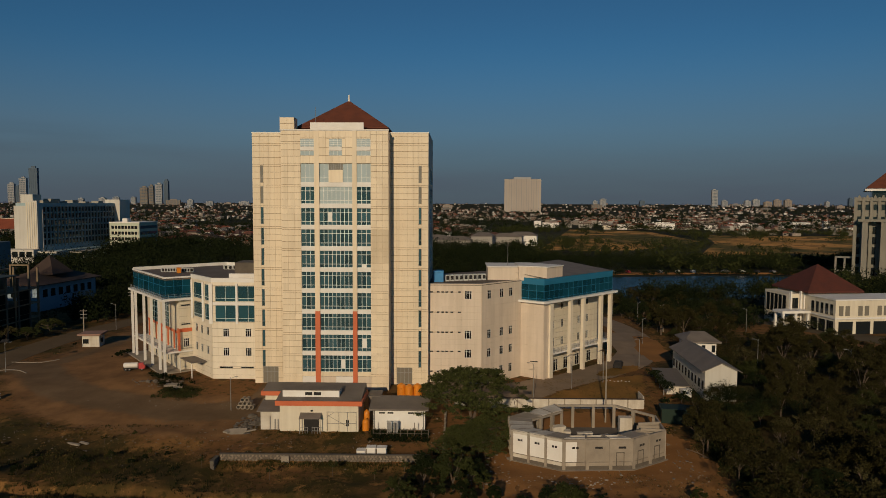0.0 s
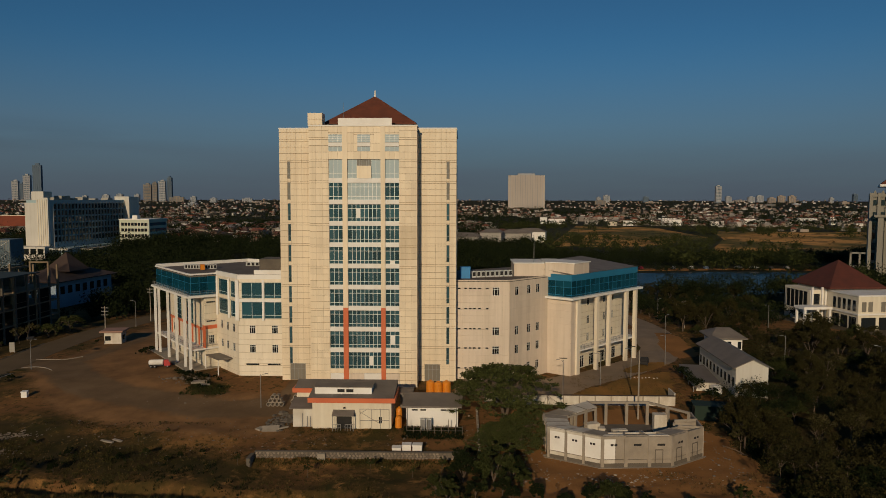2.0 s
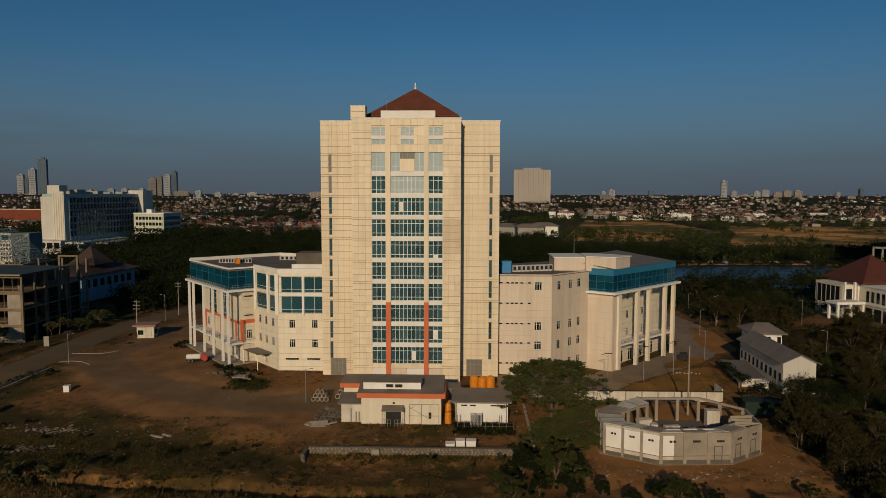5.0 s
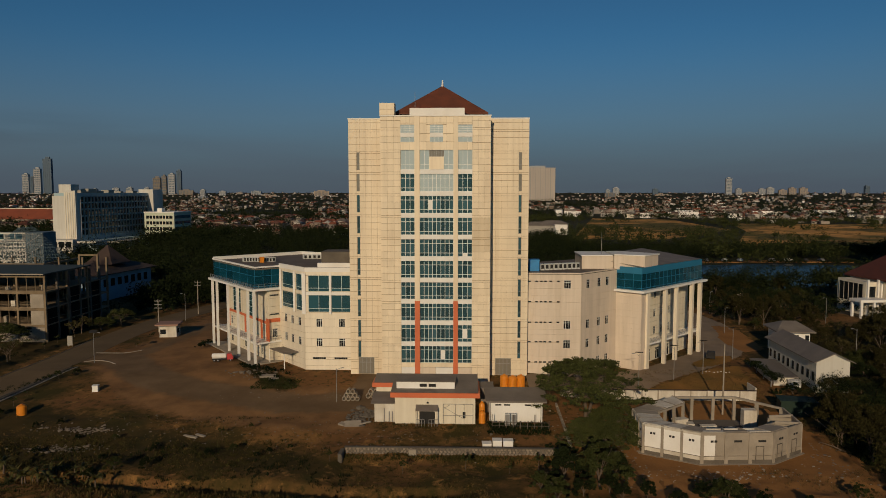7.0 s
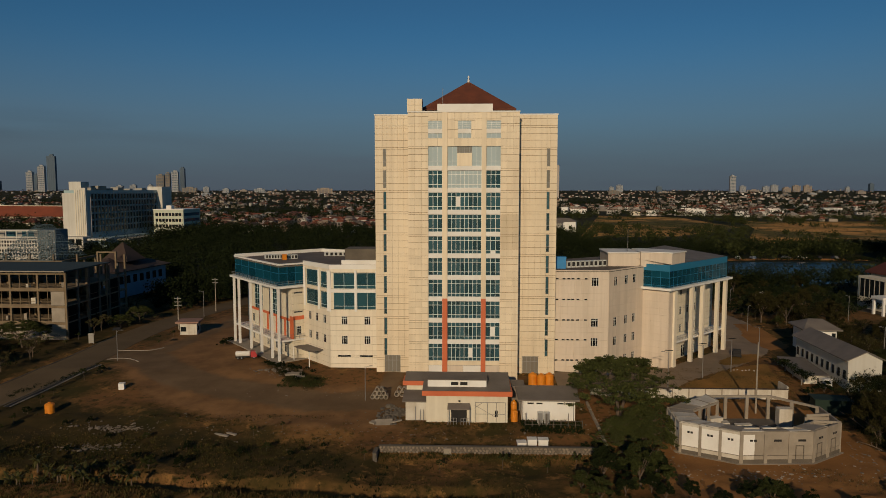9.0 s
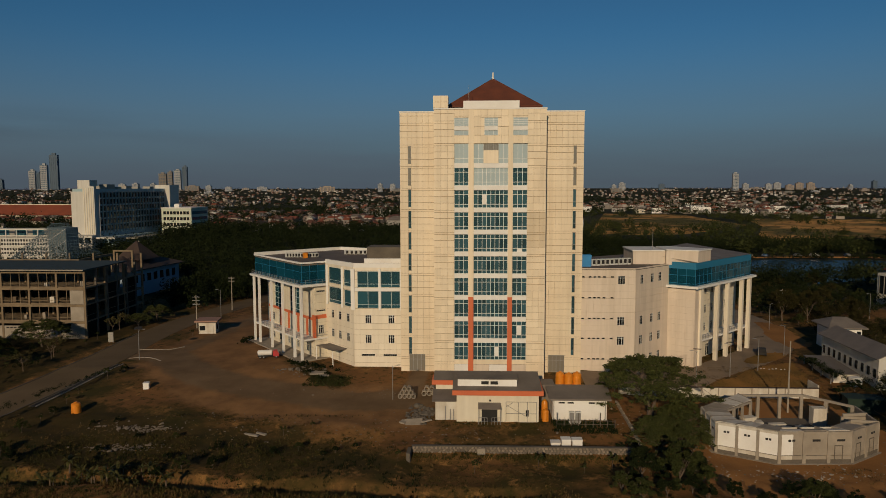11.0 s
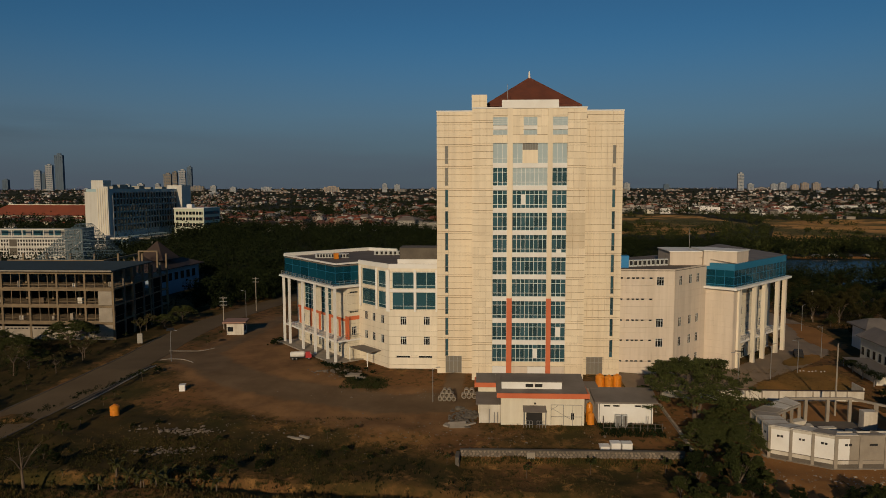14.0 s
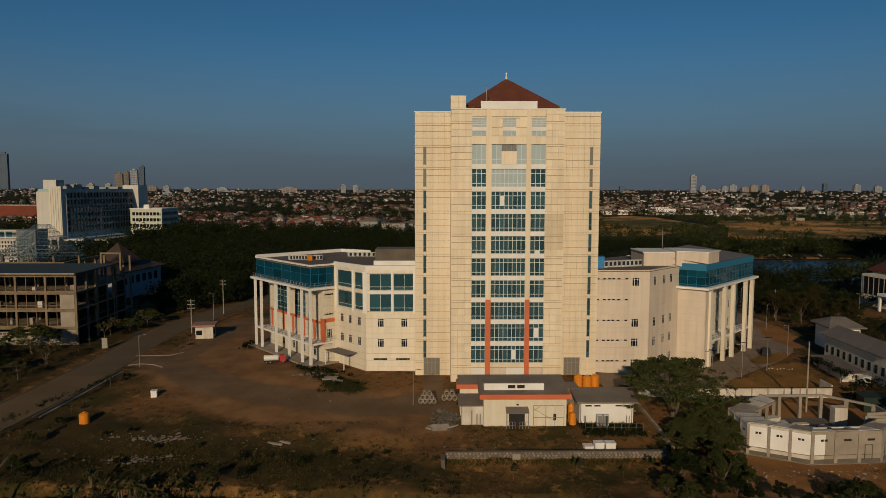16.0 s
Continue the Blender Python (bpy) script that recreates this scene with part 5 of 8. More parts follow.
for e in range(8):
    a, b, ia, ib = RING[e], RING[(e + 1) % 8], inner[e], inner[(e + 1) % 8]
    back = e in (5, 6)
    n = BAYS[e]
    for i in range(n):
        f0, f1 = i / n, (i + 1) / n
        p, q = along(a, b, f0), along(a, b, f1)
        r, s = along(ia, ib, f0), along(ia, ib, f1)
        put(ring, RI, "column", M().prism([along(p, q, 0, 0.12), along(p, q, 0.14, 0.12), along(p, q, 0.14, -0.25), along(p, q, 0, -0.25)], RB, RT + 0.02), CONCRETE)
        L = math.dist(p, q)
        if not back and e != 7 or (e == 7 and i == 2):
            white = e in (0, 1) or (e == 2 and i == 0)
            mat = WHITE if white else CONCRETE
            far_end = 0.62 if (e == 2 and i == 0) else 1
            w = put(ring, RI, "wall_panel", M().prism([along(p, q, 0.14), along(p, q, far_end), along(p, q, far_end, -0.15), along(p, q, 0.14, -0.15)], RB + 1.5, RT - 0.25), mat, "white plastered wall panel" if white else "raw concrete block wall panel")
            if far_end < 1:
                part("raw_panel", M().prism([along(p, q, far_end + 0.01, -0.02), along(p, q, 1, -0.02), along(p, q, 1, -0.15), along(p, q, far_end + 0.01, -0.15)], RB + 1.5, RT - 0.25), CONCRETE, w)
            part("plinth", M().prism([along(p, q, 0.14, -0.03), along(p, q, 1, -0.03), along(p, q, 1, -0.17), along(p, q, 0.14, -0.17)], RB, RB + 1.42), CONCRETE, w)
            if white:
                part("plastered_band", M().prism([along(p, q, 0.16, -0.01), along(p, q, 0.98 if far_end == 1 else 0.6, -0.01), along(p, q, 0.98 if far_end == 1 else 0.6, -0.028), along(p, q, 0.16, -0.028)], RB + 0.8, RB + 1.4), DIRTYWHITE, w)
            for v0, v1 in ((0.42, 0.54), (0.58, 0.70)) if e != 2 or i == 0 else ((0.4, 0.72),):
                part("vent_hole", M().prism([along(p, q, v0, 0.02), along(p, q, v1, 0.02), along(p, q, v1, -0.05), along(p, q, v0, -0.05)], RT - 1.25, RT - 0.95), DARK, w)
            if e == 3 or (e == 2 and i == 2):
                for v0, v1, z0, z1 in ((0.30, 0.33, RB + 0.5, RT - 1.9), (0.62, 0.65, RB + 0.5, RT - 1.9), (0.30, 0.65, RT - 1.9, RT - 1.78)):
                    part("door_frame", M().prism([along(p, q, v0, 0.05), along(p, q, v1, 0.05), along(p, q, v1, -0.04), along(p, q, v0, -0.04)], z0, z1), DARKCON, w)
        put(ring, RI, "ring_beam", M().prism([along(p, q, 0, 0.05), along(p, q, 1, 0.05), along(p, q, 1, -0.2), along(p, q, 0, -0.2)], RT - 0.24, RT + 0.12), DIRTYWHITE if e < 2 else CONCRETE)
        if e < 4 or e == 7:
            put(ring, RI, "inner_beam", M().prism([along(r, s, 0, 0.1), along(r, s, 1, 0.1), along(r, s, 1, -0.12), along(r, s, 0, -0.12)], RT - 0.42, RT - 0.1), DIRTYWHITE if e in (1, 2) else CONCRETE)
        if e < 5 or e == 7:
            put(ring, RI, "inner_column", M().prism([along(r, s, 0, 0.2), along(r, s, 0.14, 0.2), along(r, s, 0.14, -0.15), along(r, s, 0, -0.15)], -2.44, RT - 0.42), DIRTYWHITE if e < 2 else CONCRETE)
        if e < 5 or e == 7:
            # sloping rafter over each cross wall
            a0, a1, b0, b1 = along(p, r, 0.0, 0.12), along(p, r, 0.0, -0.12), along(p, r, 1.0, 0.12), along(p, r, 1.0, -0.12)
            put(ring, RI, "rafter", M().add([(*a0, RT - 0.15), (*a1, RT - 0.15), (*b1, RT - 0.3), (*b0, RT - 0.3), (*a0, RT + 0.26), (*a1, RT + 0.26), (*b1, RT + 0.06), (*b0, RT + 0.06)],
                [(3, 2, 1, 0), (4, 5, 6, 7), (0, 1, 5, 4), (1, 2, 6, 5), (2, 3, 7, 6), (3, 0, 4, 7)]), CONCRETE)
        if e < 5:
            put(ring, RI, "cross_wall", M().prism([along(p, r, 0.02, 0.08), along(p, r, 0.98, 0.08), along(p, r, 0.98, -0.08), along(p, r, 0.02, -0.08)], -2.44, RT - 0.31), DIRTYWHITE if e < 2 else CONCRETE)
            if e < 4:
                put(ring, RI, "inner_wall", M().prism([along(r, s, 0.14, 0.0), along(r, s, 1, 0.0), along(r, s, 1, -0.1), along(r, s, 0.14, -0.1)], -2.44, RT - 0.44), CONCRETE)
        deep = {0: 0.97, 7: 0.97, 1: 0.97, 3: 0.97, 2: 0.42}.get(e, 0)
        if deep and (e, i) not in ((3, 1),):
            c = [along(p, r, 0.05, -0.14), along(p, r, deep, -0.14), along(q, s, deep, 0.14), along(q, s, 0.05, 0.14)]
            zz = [RT + 0.14, RT + 0.14 - 0.2 * deep, RT + 0.14 - 0.2 * deep, RT + 0.14]
            put(ring, RI, "roof_slab", M().add([(*c[k], zz[k]) for k in range(4)] + [(*c[k], zz[k] + 0.09) for k in range(4)],
                [(3, 2, 1, 0), (4, 5, 6, 7), (0, 1, 5, 4), (1, 2, 6, 5), (2, 3, 7, 6), (3, 0, 4, 7)]), DIRTYWHITE if (e + i) % 3 else CONCRETE, "sloping precast roof slab")
put(ring, RI, "room", M().box(49.2, -19.4, -2.19, 51.2, -18.0, 0.6), DIRTYWHITE, "white plastered room")
for x, y, w, d, h in ((39.2, -19.6, 2.2, 1.2, 1.5), (40.6, -20.2, 1.3, 1.0, 1.0), (41.5, -22.5, 2.2, 1.5, 0.5), (44, -22.2, 2.4, 1.2, 0.6), (43.5, -20, 2.4, 0.8, 0.6), (46.8, -21, 1.2, 1.6, 0.45), (45.6, -23.4, 1.6, 0.5, 0.35)):
    crate(x, y, w, d, h, rnd.uniform(0, 90), "pale building material stacked inside the ring", "material_stack", DIRTYWHITE).location.z = -2.2
for i in range(6):
    x, y = 36.8 + i * 1.7, -27.5 + rnd.uniform(-1.5, 4)
    plank = thing("timber_stack", "grey timber boards lying on the bare slab", "timber", x, y, -2.2, rnd.uniform(0, 180), group="boards on the ring floor")
    for j in range(3):
        part("board", M().box(-1.4, j * 0.22, 0.06 * j, 1.4, j * 0.22 + 0.2, 0.05 + 0.06 * j), DRYWOOD, plank)

lowall = thing("path_wall", "low pale concrete wall beside the footpath", "wall", 20.9, -20, grounded(20.9, -20), kind="structure")
for k in range(9):
    y0_ = -10.6 - k * 1.95
    put(lowall, lowall.matrix_basis.inverted(), "wall_block", M().box(20.75, y0_ - 1.93, land(20.9, y0_ - 1) - 0.4, 21.1, y0_, land(20.9, y0_ - 1) + 0.45), CONCRETE)
# the white boundary wall behind it
fence = thing("boundary_wall", "stained white boundary wall with a dark coping", "wall", 40, -5.8, -2.2, kind="structure")
FI = fence.matrix_basis.inverted()
for i in range(12):
    x0 = 22.4 + i * 2.85
    put(fence, FI, "wall_panel", M().box(x0 + 0.12, -5.95, -2.9, x0 + 2.85, -5.75, -0.25), DIRTYWHITE)
    put(fence, FI, "post", M().box(x0 - 0.1, -6.02, -2.9, x0 + 0.115, -5.7, -0.18), CONCRETE)
put(fence, FI, "coping", M().box(22.3, -6.05, -0.17, 56.7, -5.65, -0.08), DARKTILE)
put(fence, FI, "return_wall", M().box(56.55, -5.7, -2.9, 56.75, -2.0, 0.3), DIRTYWHITE)


# ---- poles and lamps ----
def utility_pole(x, y, h, label, arms=2):
    p = thing("utility_pole", label, "pole", x, y, grounded(x, y, 0.3), random.uniform(-20, 20))
    part("shaft", M().tube([(0, 0, 0), (0, 0, h)], [0.16, 0.10], 8), CONCRETE, p)
    for k in range(arms):
        arm = part("cross_arm", M().box(-0.9, -0.06, h - 0.5 - k * 0.9, 0.9, 0.06, h - 0.38 - k * 0.9), STEEL, p)
        for i in (-0.8, -0.4, 0.4, 0.8):
            part("insulator", M().lathe(i, 0, [(0.04, h - 0.38 - k * 0.9), (0.05, h - 0.32 - k * 0.9), (0.03, h - 0.24 - k * 0.9)], 8), CONCRETE, arm)
    return p


def street_lamp(x, y, h, label, rz=0, both=False, panel=True):
    p = thing("street_lamp", label, "lamp", x, y, grounded(x, y, 0.1), rz, group="street lamps")
    part("shaft", M().tube([(0, 0, 0), (0, 0, h)], [0.075, 0.045], 8), STEEL, p)
    for s in (1, -1) if both else (1,):
        arm = part("arm", M().tube([(0, 0, h - 0.5), (0.3 * s, 0, h - 0.1), (0.8 * s, 0, h)], [0.04, 0.03, 0.03], 6), STEEL, p)
        part("lamp_head", M().box(min(0.7 * s, 1.3 * s), -0.1, h - 0.04, max(0.7 * s, 1.3 * s), 0.1, h + 0.06), STEEL, arm)
    if panel:
        part("solar_panel", M().add([(-0.7, -0.5, h + 0.15), (0.7, -0.5, h + 0.15), (0.7, 0.5, h + 0.5), (-0.7, 0.5, h + 0.5), (-0.7, -0.5, h + 0.1), (0.7, -0.5, h + 0.1), (0.7, 0.5, h + 0.45), (-0.7, 0.5, h + 0.45)],
             [(0, 1, 2, 3), (7, 6, 5, 4), (0, 4, 5, 1), (1, 5, 6, 2), (2, 6, 7, 3), (3, 7, 4, 0)]), DARK, p)
    return p


utility_pole(48.3, -12.8, 12.2, "tall bare concrete pole beside the ring building", 0)
utility_pole(-72.0, 42.4, 8.6, "concrete power pole with cross arms by the road", 3)
utility_pole(-72, 68, 10, "concrete power pole with cross arms by the road", 2)
utility_pole(-60, 74, 9.5, "concrete power pole with cross arms by the road", 2)
utility_pole(80, 62, 8, "concrete power pole among the trees", 1)
street_lamp(37.3, -0.9, 6.8, "pale street lamp with a solar panel on the forecourt", 170)
street_lamp(45.4, 4.8, 6.5, "pale street lamp with a solar panel on the forecourt", 190)
street_lamp(52.5, 9.5, 6.5, "pale street lamp with a solar panel on the forecourt", 190)
street_lamp(63.0, 22, 6.8, "pale street lamp with a solar panel on the forecourt", 200)
street_lamp(-16.8, -11.0, 6.0, "pale street lamp at the edge of the yard", 20, panel=False)
street_lamp(-71.2, 10.6, 6.4, "pale street lamp at the road junction", 15)
street_lamp(-71.6, 58, 7.5, "pale street lamp beside the back road", 180, panel=False)
street_lamp(-52, 45, 7, "pale street lamp behind the west wing", 0)
street_lamp(70, 46, 6.5, "pale street lamp on the drive", 40, panel=False)
street_lamp(76, 74, 6.5, "pale street lamp on the drive", 40, panel=False)
street_lamp(88, 20, 7, "pale street lamp among the trees", 180, panel=False)
street_lamp(100, 6, 7.5, "pale street lamp among the trees", 160, panel=False)
street_lamp(112, -2, 7.5, "pale street lamp among the trees", 200, panel=False)
street_lamp(102, 60, 7, "pale street lamp before the hall", 200, panel=False)

# ---- guard house, tanker, pipes and rubble ----
guard = thing("guard_house", "small white guard house with a flat red roof edge", "building", -67.0, 37.6, -0.45, 8)
part("wall", M().box(-2.1, -1.6, -0.3, 1.9, 1.8, 3.0), DIRTYWHITE, guard)
part("roof", M().box(-2.9, -2.5, 3.0, 2.5, 2.5, 3.35), TERRACOTTA, guard, "faded red-brown flat roof")
part("door", M().box(0.4, -1.66, 0, 1.3, -1.605, 2.1), DIRTYWHITE, guard)
part("window", M().box(-1.9, -1.66, 0.9, -0.6, -1.605, 2.0), GLASSDARK, guard)
part("side_window", M().box(1.905, -0.8, 0.9, 1.96, 0.6, 2.0), GLASSDARK, guard)

truck = thing("tank_truck", "small tank truck with a white tank and red cab", "truck", -45.2, 13.2, grounded(-45.2, 13.2) + 0.03, 12)
truck.scale = (0.66, 0.66, 0.66)
part("chassis", M().box(-3.4, -0.8, 0.55, 2.6, 0.8, 0.8), DARK, truck)
tk = M().tube([(-3.4, 0, 1.65), (-3.2, 0, 1.65), (0.9, 0, 1.65), (1.1, 0, 1.65)], [0.55, 0.85, 0.85, 0.55], 14)
part("tank", tk, WHITE, truck)
cab = part("cab", M().add([(1.3, -0.95, 0.6), (3.1, -0.95, 0.6), (3.1, 0.95, 0.6), (1.3, 0.95, 0.6), (1.3, -0.9, 2.4), (2.6, -0.9, 2.4), (2.6, 0.9, 2.4), (1.3, 0.9, 2.4), (3.1, -0.93, 1.5), (3.1, 0.93, 1.5)],
     [(3, 2, 1, 0), (4, 5, 6, 7), (0, 1, 8, 5, 4), (2, 3, 7, 6, 9), (1, 2, 9, 8), (8, 9, 6, 5), (3, 0, 4, 7)]), RED, truck)
part("windscreen", M().add([(3.06, -0.8, 1.6), (3.06, 0.8, 1.6), (2.68, 0.8, 2.3), (2.68, -0.8, 2.3)], [(0, 1, 2, 3)]), GLASSDARK, cab)
for x in (-2.6, -1.5, 2.3):
    for y in (-0.8, 0.8):
        wh = part("wheel", M().tube([(x, y - 0.14, 0.45), (x, y + 0.14, 0.45)], [0.45, 0.45], 14), DARK, truck)
        part("rim", M().tube([(x, y - 0.16, 0.45), (x, y + 0.16, 0.45)], [0.2, 0.2], 10), STEEL, wh)

ring_mesh = M()
for r0, r1, y0, y1 in ((0.48, 0.48, 0, 1.0),):
    n = 12
    q = [(r * math.cos(6.2832 * i / n), y, r * math.sin(6.2832 * i / n)) for r, y in ((0.48, 0), (0.48, 1.2), (0.36, 1.2), (0.36, 0)) for i in range(n)]
    ring_mesh.add(q, [(k * n + i, k * n + (i + 1) % n, (k + 1) % 4 * n + (i + 1) % n, (k + 1) % 4 * n + i) for k in range(4) for i in range(n)])
PIPE = ring_mesh.mesh("concrete_pipe", CONCRETE)
for row, cnt in enumerate((4, 3, 2)):
    for i in range(cnt):
        ob = tagged(new("concrete_pipe", PIPE), "grey concrete drain pipe in a stack", "pipe", "stack of drain pipes")
        ob.matrix_basis = pose(-15.6 + i * 0.77 + row * 0.38, -10.6, grounded(-14.5, -10) + 0.36 + row * 0.66) @ Matrix.Diagonal((0.8, 1, 0.8, 1))

for row, cnt in enumerate((3, 2)):
    for i in range(cnt):
        ob = tagged(new("concrete_pipe", PIPE), "grey concrete drain pipe in a stack", "pipe", "stack of drain pipes")
        ob.matrix_basis = pose(-11.6 + i * 0.9 + row * 0.45, -9.2, grounded(-11, -9) + 0.42 + row * 0.78) @ Matrix.Diagonal((0.92, 1, 0.92, 1))
rnd = random.Random(21)


def lump(size, squash, seed):
    r = random.Random(seed)
    bm = bmesh.new()
    bmesh.ops.create_icosphere(bm, subdivisions=1, radius=0.5)
    m = M()
    m.v = [(v.co.x * size[0] * r.uniform(.75, 1.2), v.co.y * size[1] * r.uniform(.75, 1.2), v.co.z * size[2] * r.uniform(.7, 1.15)) for v in bm.verts]
    m.f = [tuple(v.index for v in f.verts) for f in bm.faces]
    m.k = [0] * len(m.f)
    bm.free()
    return m


def rubble(name, cx, cy, sx, sy, n, lo, hi, material, label, seed, category="rubble"):
    """Broken pieces strewn over the land, as one heap."""
    r = random.Random(seed)
    m = M()
    for k in range(n):
        x, y = r.gauss(cx, sx), r.gauss(cy, sy)
        s = r.uniform(lo, hi) * (1 if r.random() < 0.85 else 1.8)
        piece_ = lump((s * r.uniform(.6, 1.4), s * r.uniform(.6, 1.4), s * r.uniform(.3, .8)), 1, seed * 1000 + k)
        z = land(x, y)
        m.add([(px + x, py + y, pz + z + s * 0.1) for px, py, pz in piece_.v], piece_.f)
    return solid(name, m, material, label, category, "stuff")


rubble("rubble", -11.6, -17.2, 0.9, 1.7, 150, 0.25, 0.8, DARKCON, "broken grey concrete beside the service house", 1)
rubble("rubble", -54, -24.6, 2.7, 0.8, 190, 0.14, 0.42, STONE, "low heap of broken stone on the waste ground", 2)
rubble("rubble", -53, -31.2, 2.8, 0.7, 190, 0.14, 0.40, STONE, "low heap of broken stone on the waste ground", 12)
rubble("rubble", -35, -22, 12, 4.0, 220, 0.06, 0.24, STONE, "scattered pale stones on the waste ground", 3)
rubble("rubble", -10, -26, 11, 2.2, 160, 0.06, 0.26, STONE, "scattered pale stones on the bank", 4)
rubble("rubble", 41, -38, 9, 2.6, 260, 0.04, 0.2, STONE, "pale stones and clods before the ring building", 5)
rubble("rubble", 40, -36.5, 9, 1.4, 260, 0.05, 0.28, CONCRETE, "pale broken concrete at the foot of the ring building", 15)
rubble("rubble", 29.0, -28, 1.4, 5, 160, 0.06, 0.3, STONE, "stones beside the ring building", 16)
rubble("rubble", 56, -27, 2.0, 6, 160, 0.06, 0.3, STONE, "clods and stones at the edge of the woods", 6)
rubble("rubble", -36, 3.5, 3.0, 1.5, 60, 0.15, 0.6, STONE, "rocks of a small garden before the west wing", 7)
rubble("rubble", -23, -7, 8, 1.6, 90, 0.05, 0.22, STONE, "gravel along the edge of the yard", 8)
rubble("rubble", 24, -22, 3.5, 5, 120, 0.08, 0.32, STONE, "stones beside the path", 9)
for x, y, w, d, rx, rz in ((-12.4, -21.0, 2.8, 1.4, 24, 10), (-10.6, -20.4, 1.6, 1.2, -14, 40), (-14.0, -21.2, 1.2, 0.9, 8, 70), (-36.4, -26.0, 2.4, 0.4, 3, -20), (-35.1, -25.3, 1.8, 0.4, 5, -26), (-32.5, 2.0, 3.0, 1.6, 2, 8), (-31, 0.6, 1.8, 1.2, 0, 14)):
    s = solid("concrete_slab", M().box(-w / 2, -d / 2, -0.1, w / 2, d / 2, 0.12), CONCRETE, "broken grey concrete slab lying on the ground", "slab")
    s.matrix_basis = pose(x, y, grounded(x, y) + 0.12, rx, 0, rz)

# rooftop things
for i in range(9):
    t_ac = thing("roof_condenser", "grey air-conditioner unit on the flat roof", "air conditioner", 20.7 + i * 0.95, 12.4 + i * 0.35, 19.05, 20, group="roof condensers")
    part("casing", M().box(-0.4, -0.4, 0, 0.4, 0.4, 1.3), ALU, t_ac)
    part("fan_grille", M().box(-0.3, -0.43, 0.3, 0.3, -0.404, 1.1), DARK, t_ac)
bt = crate(19.0, 11.3, 2.0, 2.0, 2.3, 0, "bright blue tank box on the flat roof", "water_tank_box", BLUE)
bt.location.z = 19.06
for i in range(22):
    f = i / 21
    x, y = (-44.5 + 13.5 * f, 26.5 + 0.4 * f) if i < 11 else (-33 + 11 * (f - .5) * 2, 33.5)
    t_ac = thing("roof_condenser", "grey air-conditioner unit on the flat roof", "air conditioner", x, y, 19.16, 40, group="roof condensers")
    part("casing", M().box(-0.4, -0.35, 0, 0.4, 0.35, 0.95), ALU, t_ac)
    part("fan_grille", M().box(-0.3, -0.38, 0.15, 0.3, -0.354, 0.8), DARK, t_ac)
ot = crate(-40.0, 24.5, 0.85, 0.85, 1.2, 30, "orange water tank on the flat roof", "roof_tank", TANK)
ot.location.z = 19.16
hut = thing("roof_hut", "dark low hut on the flat roof beside the tower", "hut", -21, 22, 19.16)
part("wall", M().box(-4.5, -3, 0, 4.0, 3, 2.9), DARKCON, hut)
part("ledge", M().box(-4.5, -7, 0, 4.0, -6.2, 0.9), WHITE, hut)


# ---- buildings around ----
def gable(name, label, x, y, z, rz, w, l, eave, ridge, wall_mat, roof_mat, n=10):
    """A long gabled shed, l metres along its own y."""
    h = thing(name, label, "building", x, y, z, rz)
    wl_ = M().box(0, 0, -1.0, w, l, eave)
    wl_.add([(0, 0, eave), (w, 0, eave), (w / 2, 0, ridge - 0.1), (0, l, eave), (w, l, eave), (w / 2, l, ridge - 0.1)], [(0, 1, 2), (5, 4, 3)])
    wall = part("wall", wl_, wall_mat, h)
    o, t = 0.7, 0.15
    drop = (ridge - eave) / (w / 2) * o
    rf = M()
    for s in (0, 1):
        xa = -o if s == 0 else w + o
        rf.add([(xa, -o, eave - drop), (w / 2, -o, ridge), (w / 2, l + o, ridge), (xa, l + o, eave - drop), (xa, -o, eave - drop + t), (w / 2, -o, ridge + t), (w / 2, l + o, ridge + t), (xa, l + o, eave - drop + t)],
               [(0, 1, 2, 3), (7, 6, 5, 4), (0, 4, 5, 1), (1, 5, 6, 2), (2, 6, 7, 3), (3, 7, 4, 0)] if s else [(3, 2, 1, 0), (4, 5, 6, 7), (1, 5, 4, 0), (2, 6, 5, 1), (3, 7, 6, 2), (0, 4, 7, 3)])
    part("roof", rf, roof_mat, h)
    for i in range(n):
        yy = (i + 0.3) * l / n
        part("window", M().box(-0.06, yy, 1.4, -0.005, yy + l / n * 0.4, 3.0), GLASSDARK, wall)
    return h


gable("long_shed", "long white shed with a grey gabled roof among trees", 69.0, -1.6, -1.0, -1.5, 5.9, 21.0, 5.3, 6.7, OFFWHITE, ZINC)
annexe = thing("small_house", "small white house with a grey hipped roof", "building", 78.2, 29.5, -0.5, -4)
part("wall", M().box(-3.0, -3, -1.0, 3.4, 4, 4.5), WHITE, annexe)
part("roof", M().hip(-3.9, -4, 4.3, 5, 4.6, 6.3, 1.5), ZINC, annexe)
for x in (-2.2, 0.2, 2.4):
    part("window", M().box(x, -3.06, 2.1, x + 0.8, -3.005, 3.7), GLASSDARK, annexe)
lowroof = thing("lean_to", "low grey sheet roof beside the shed", "shelter", 65.2, 6, -1.3, -7)
part("wall", M().box(-1.6, -4.2, -0.5, 2.0, 8.6, 1.7), DIRTYWHITE, lowroof)
part("roof", M().box(-2.4, -5, 1.75, 2.6, 9.4, 1.87), ZINC, lowroof)
for yy in (-4.8, 0, 4.5, 9.0):
    part("post", M().box(-2.3, yy - 0.08, -0.5, -2.14, yy + 0.08, 1.75), STEEL, lowroof)
    part("post", M().box(2.2, yy - 0.08, -0.5, 2.36, yy + 0.08, 1.75), STEEL, lowroof)
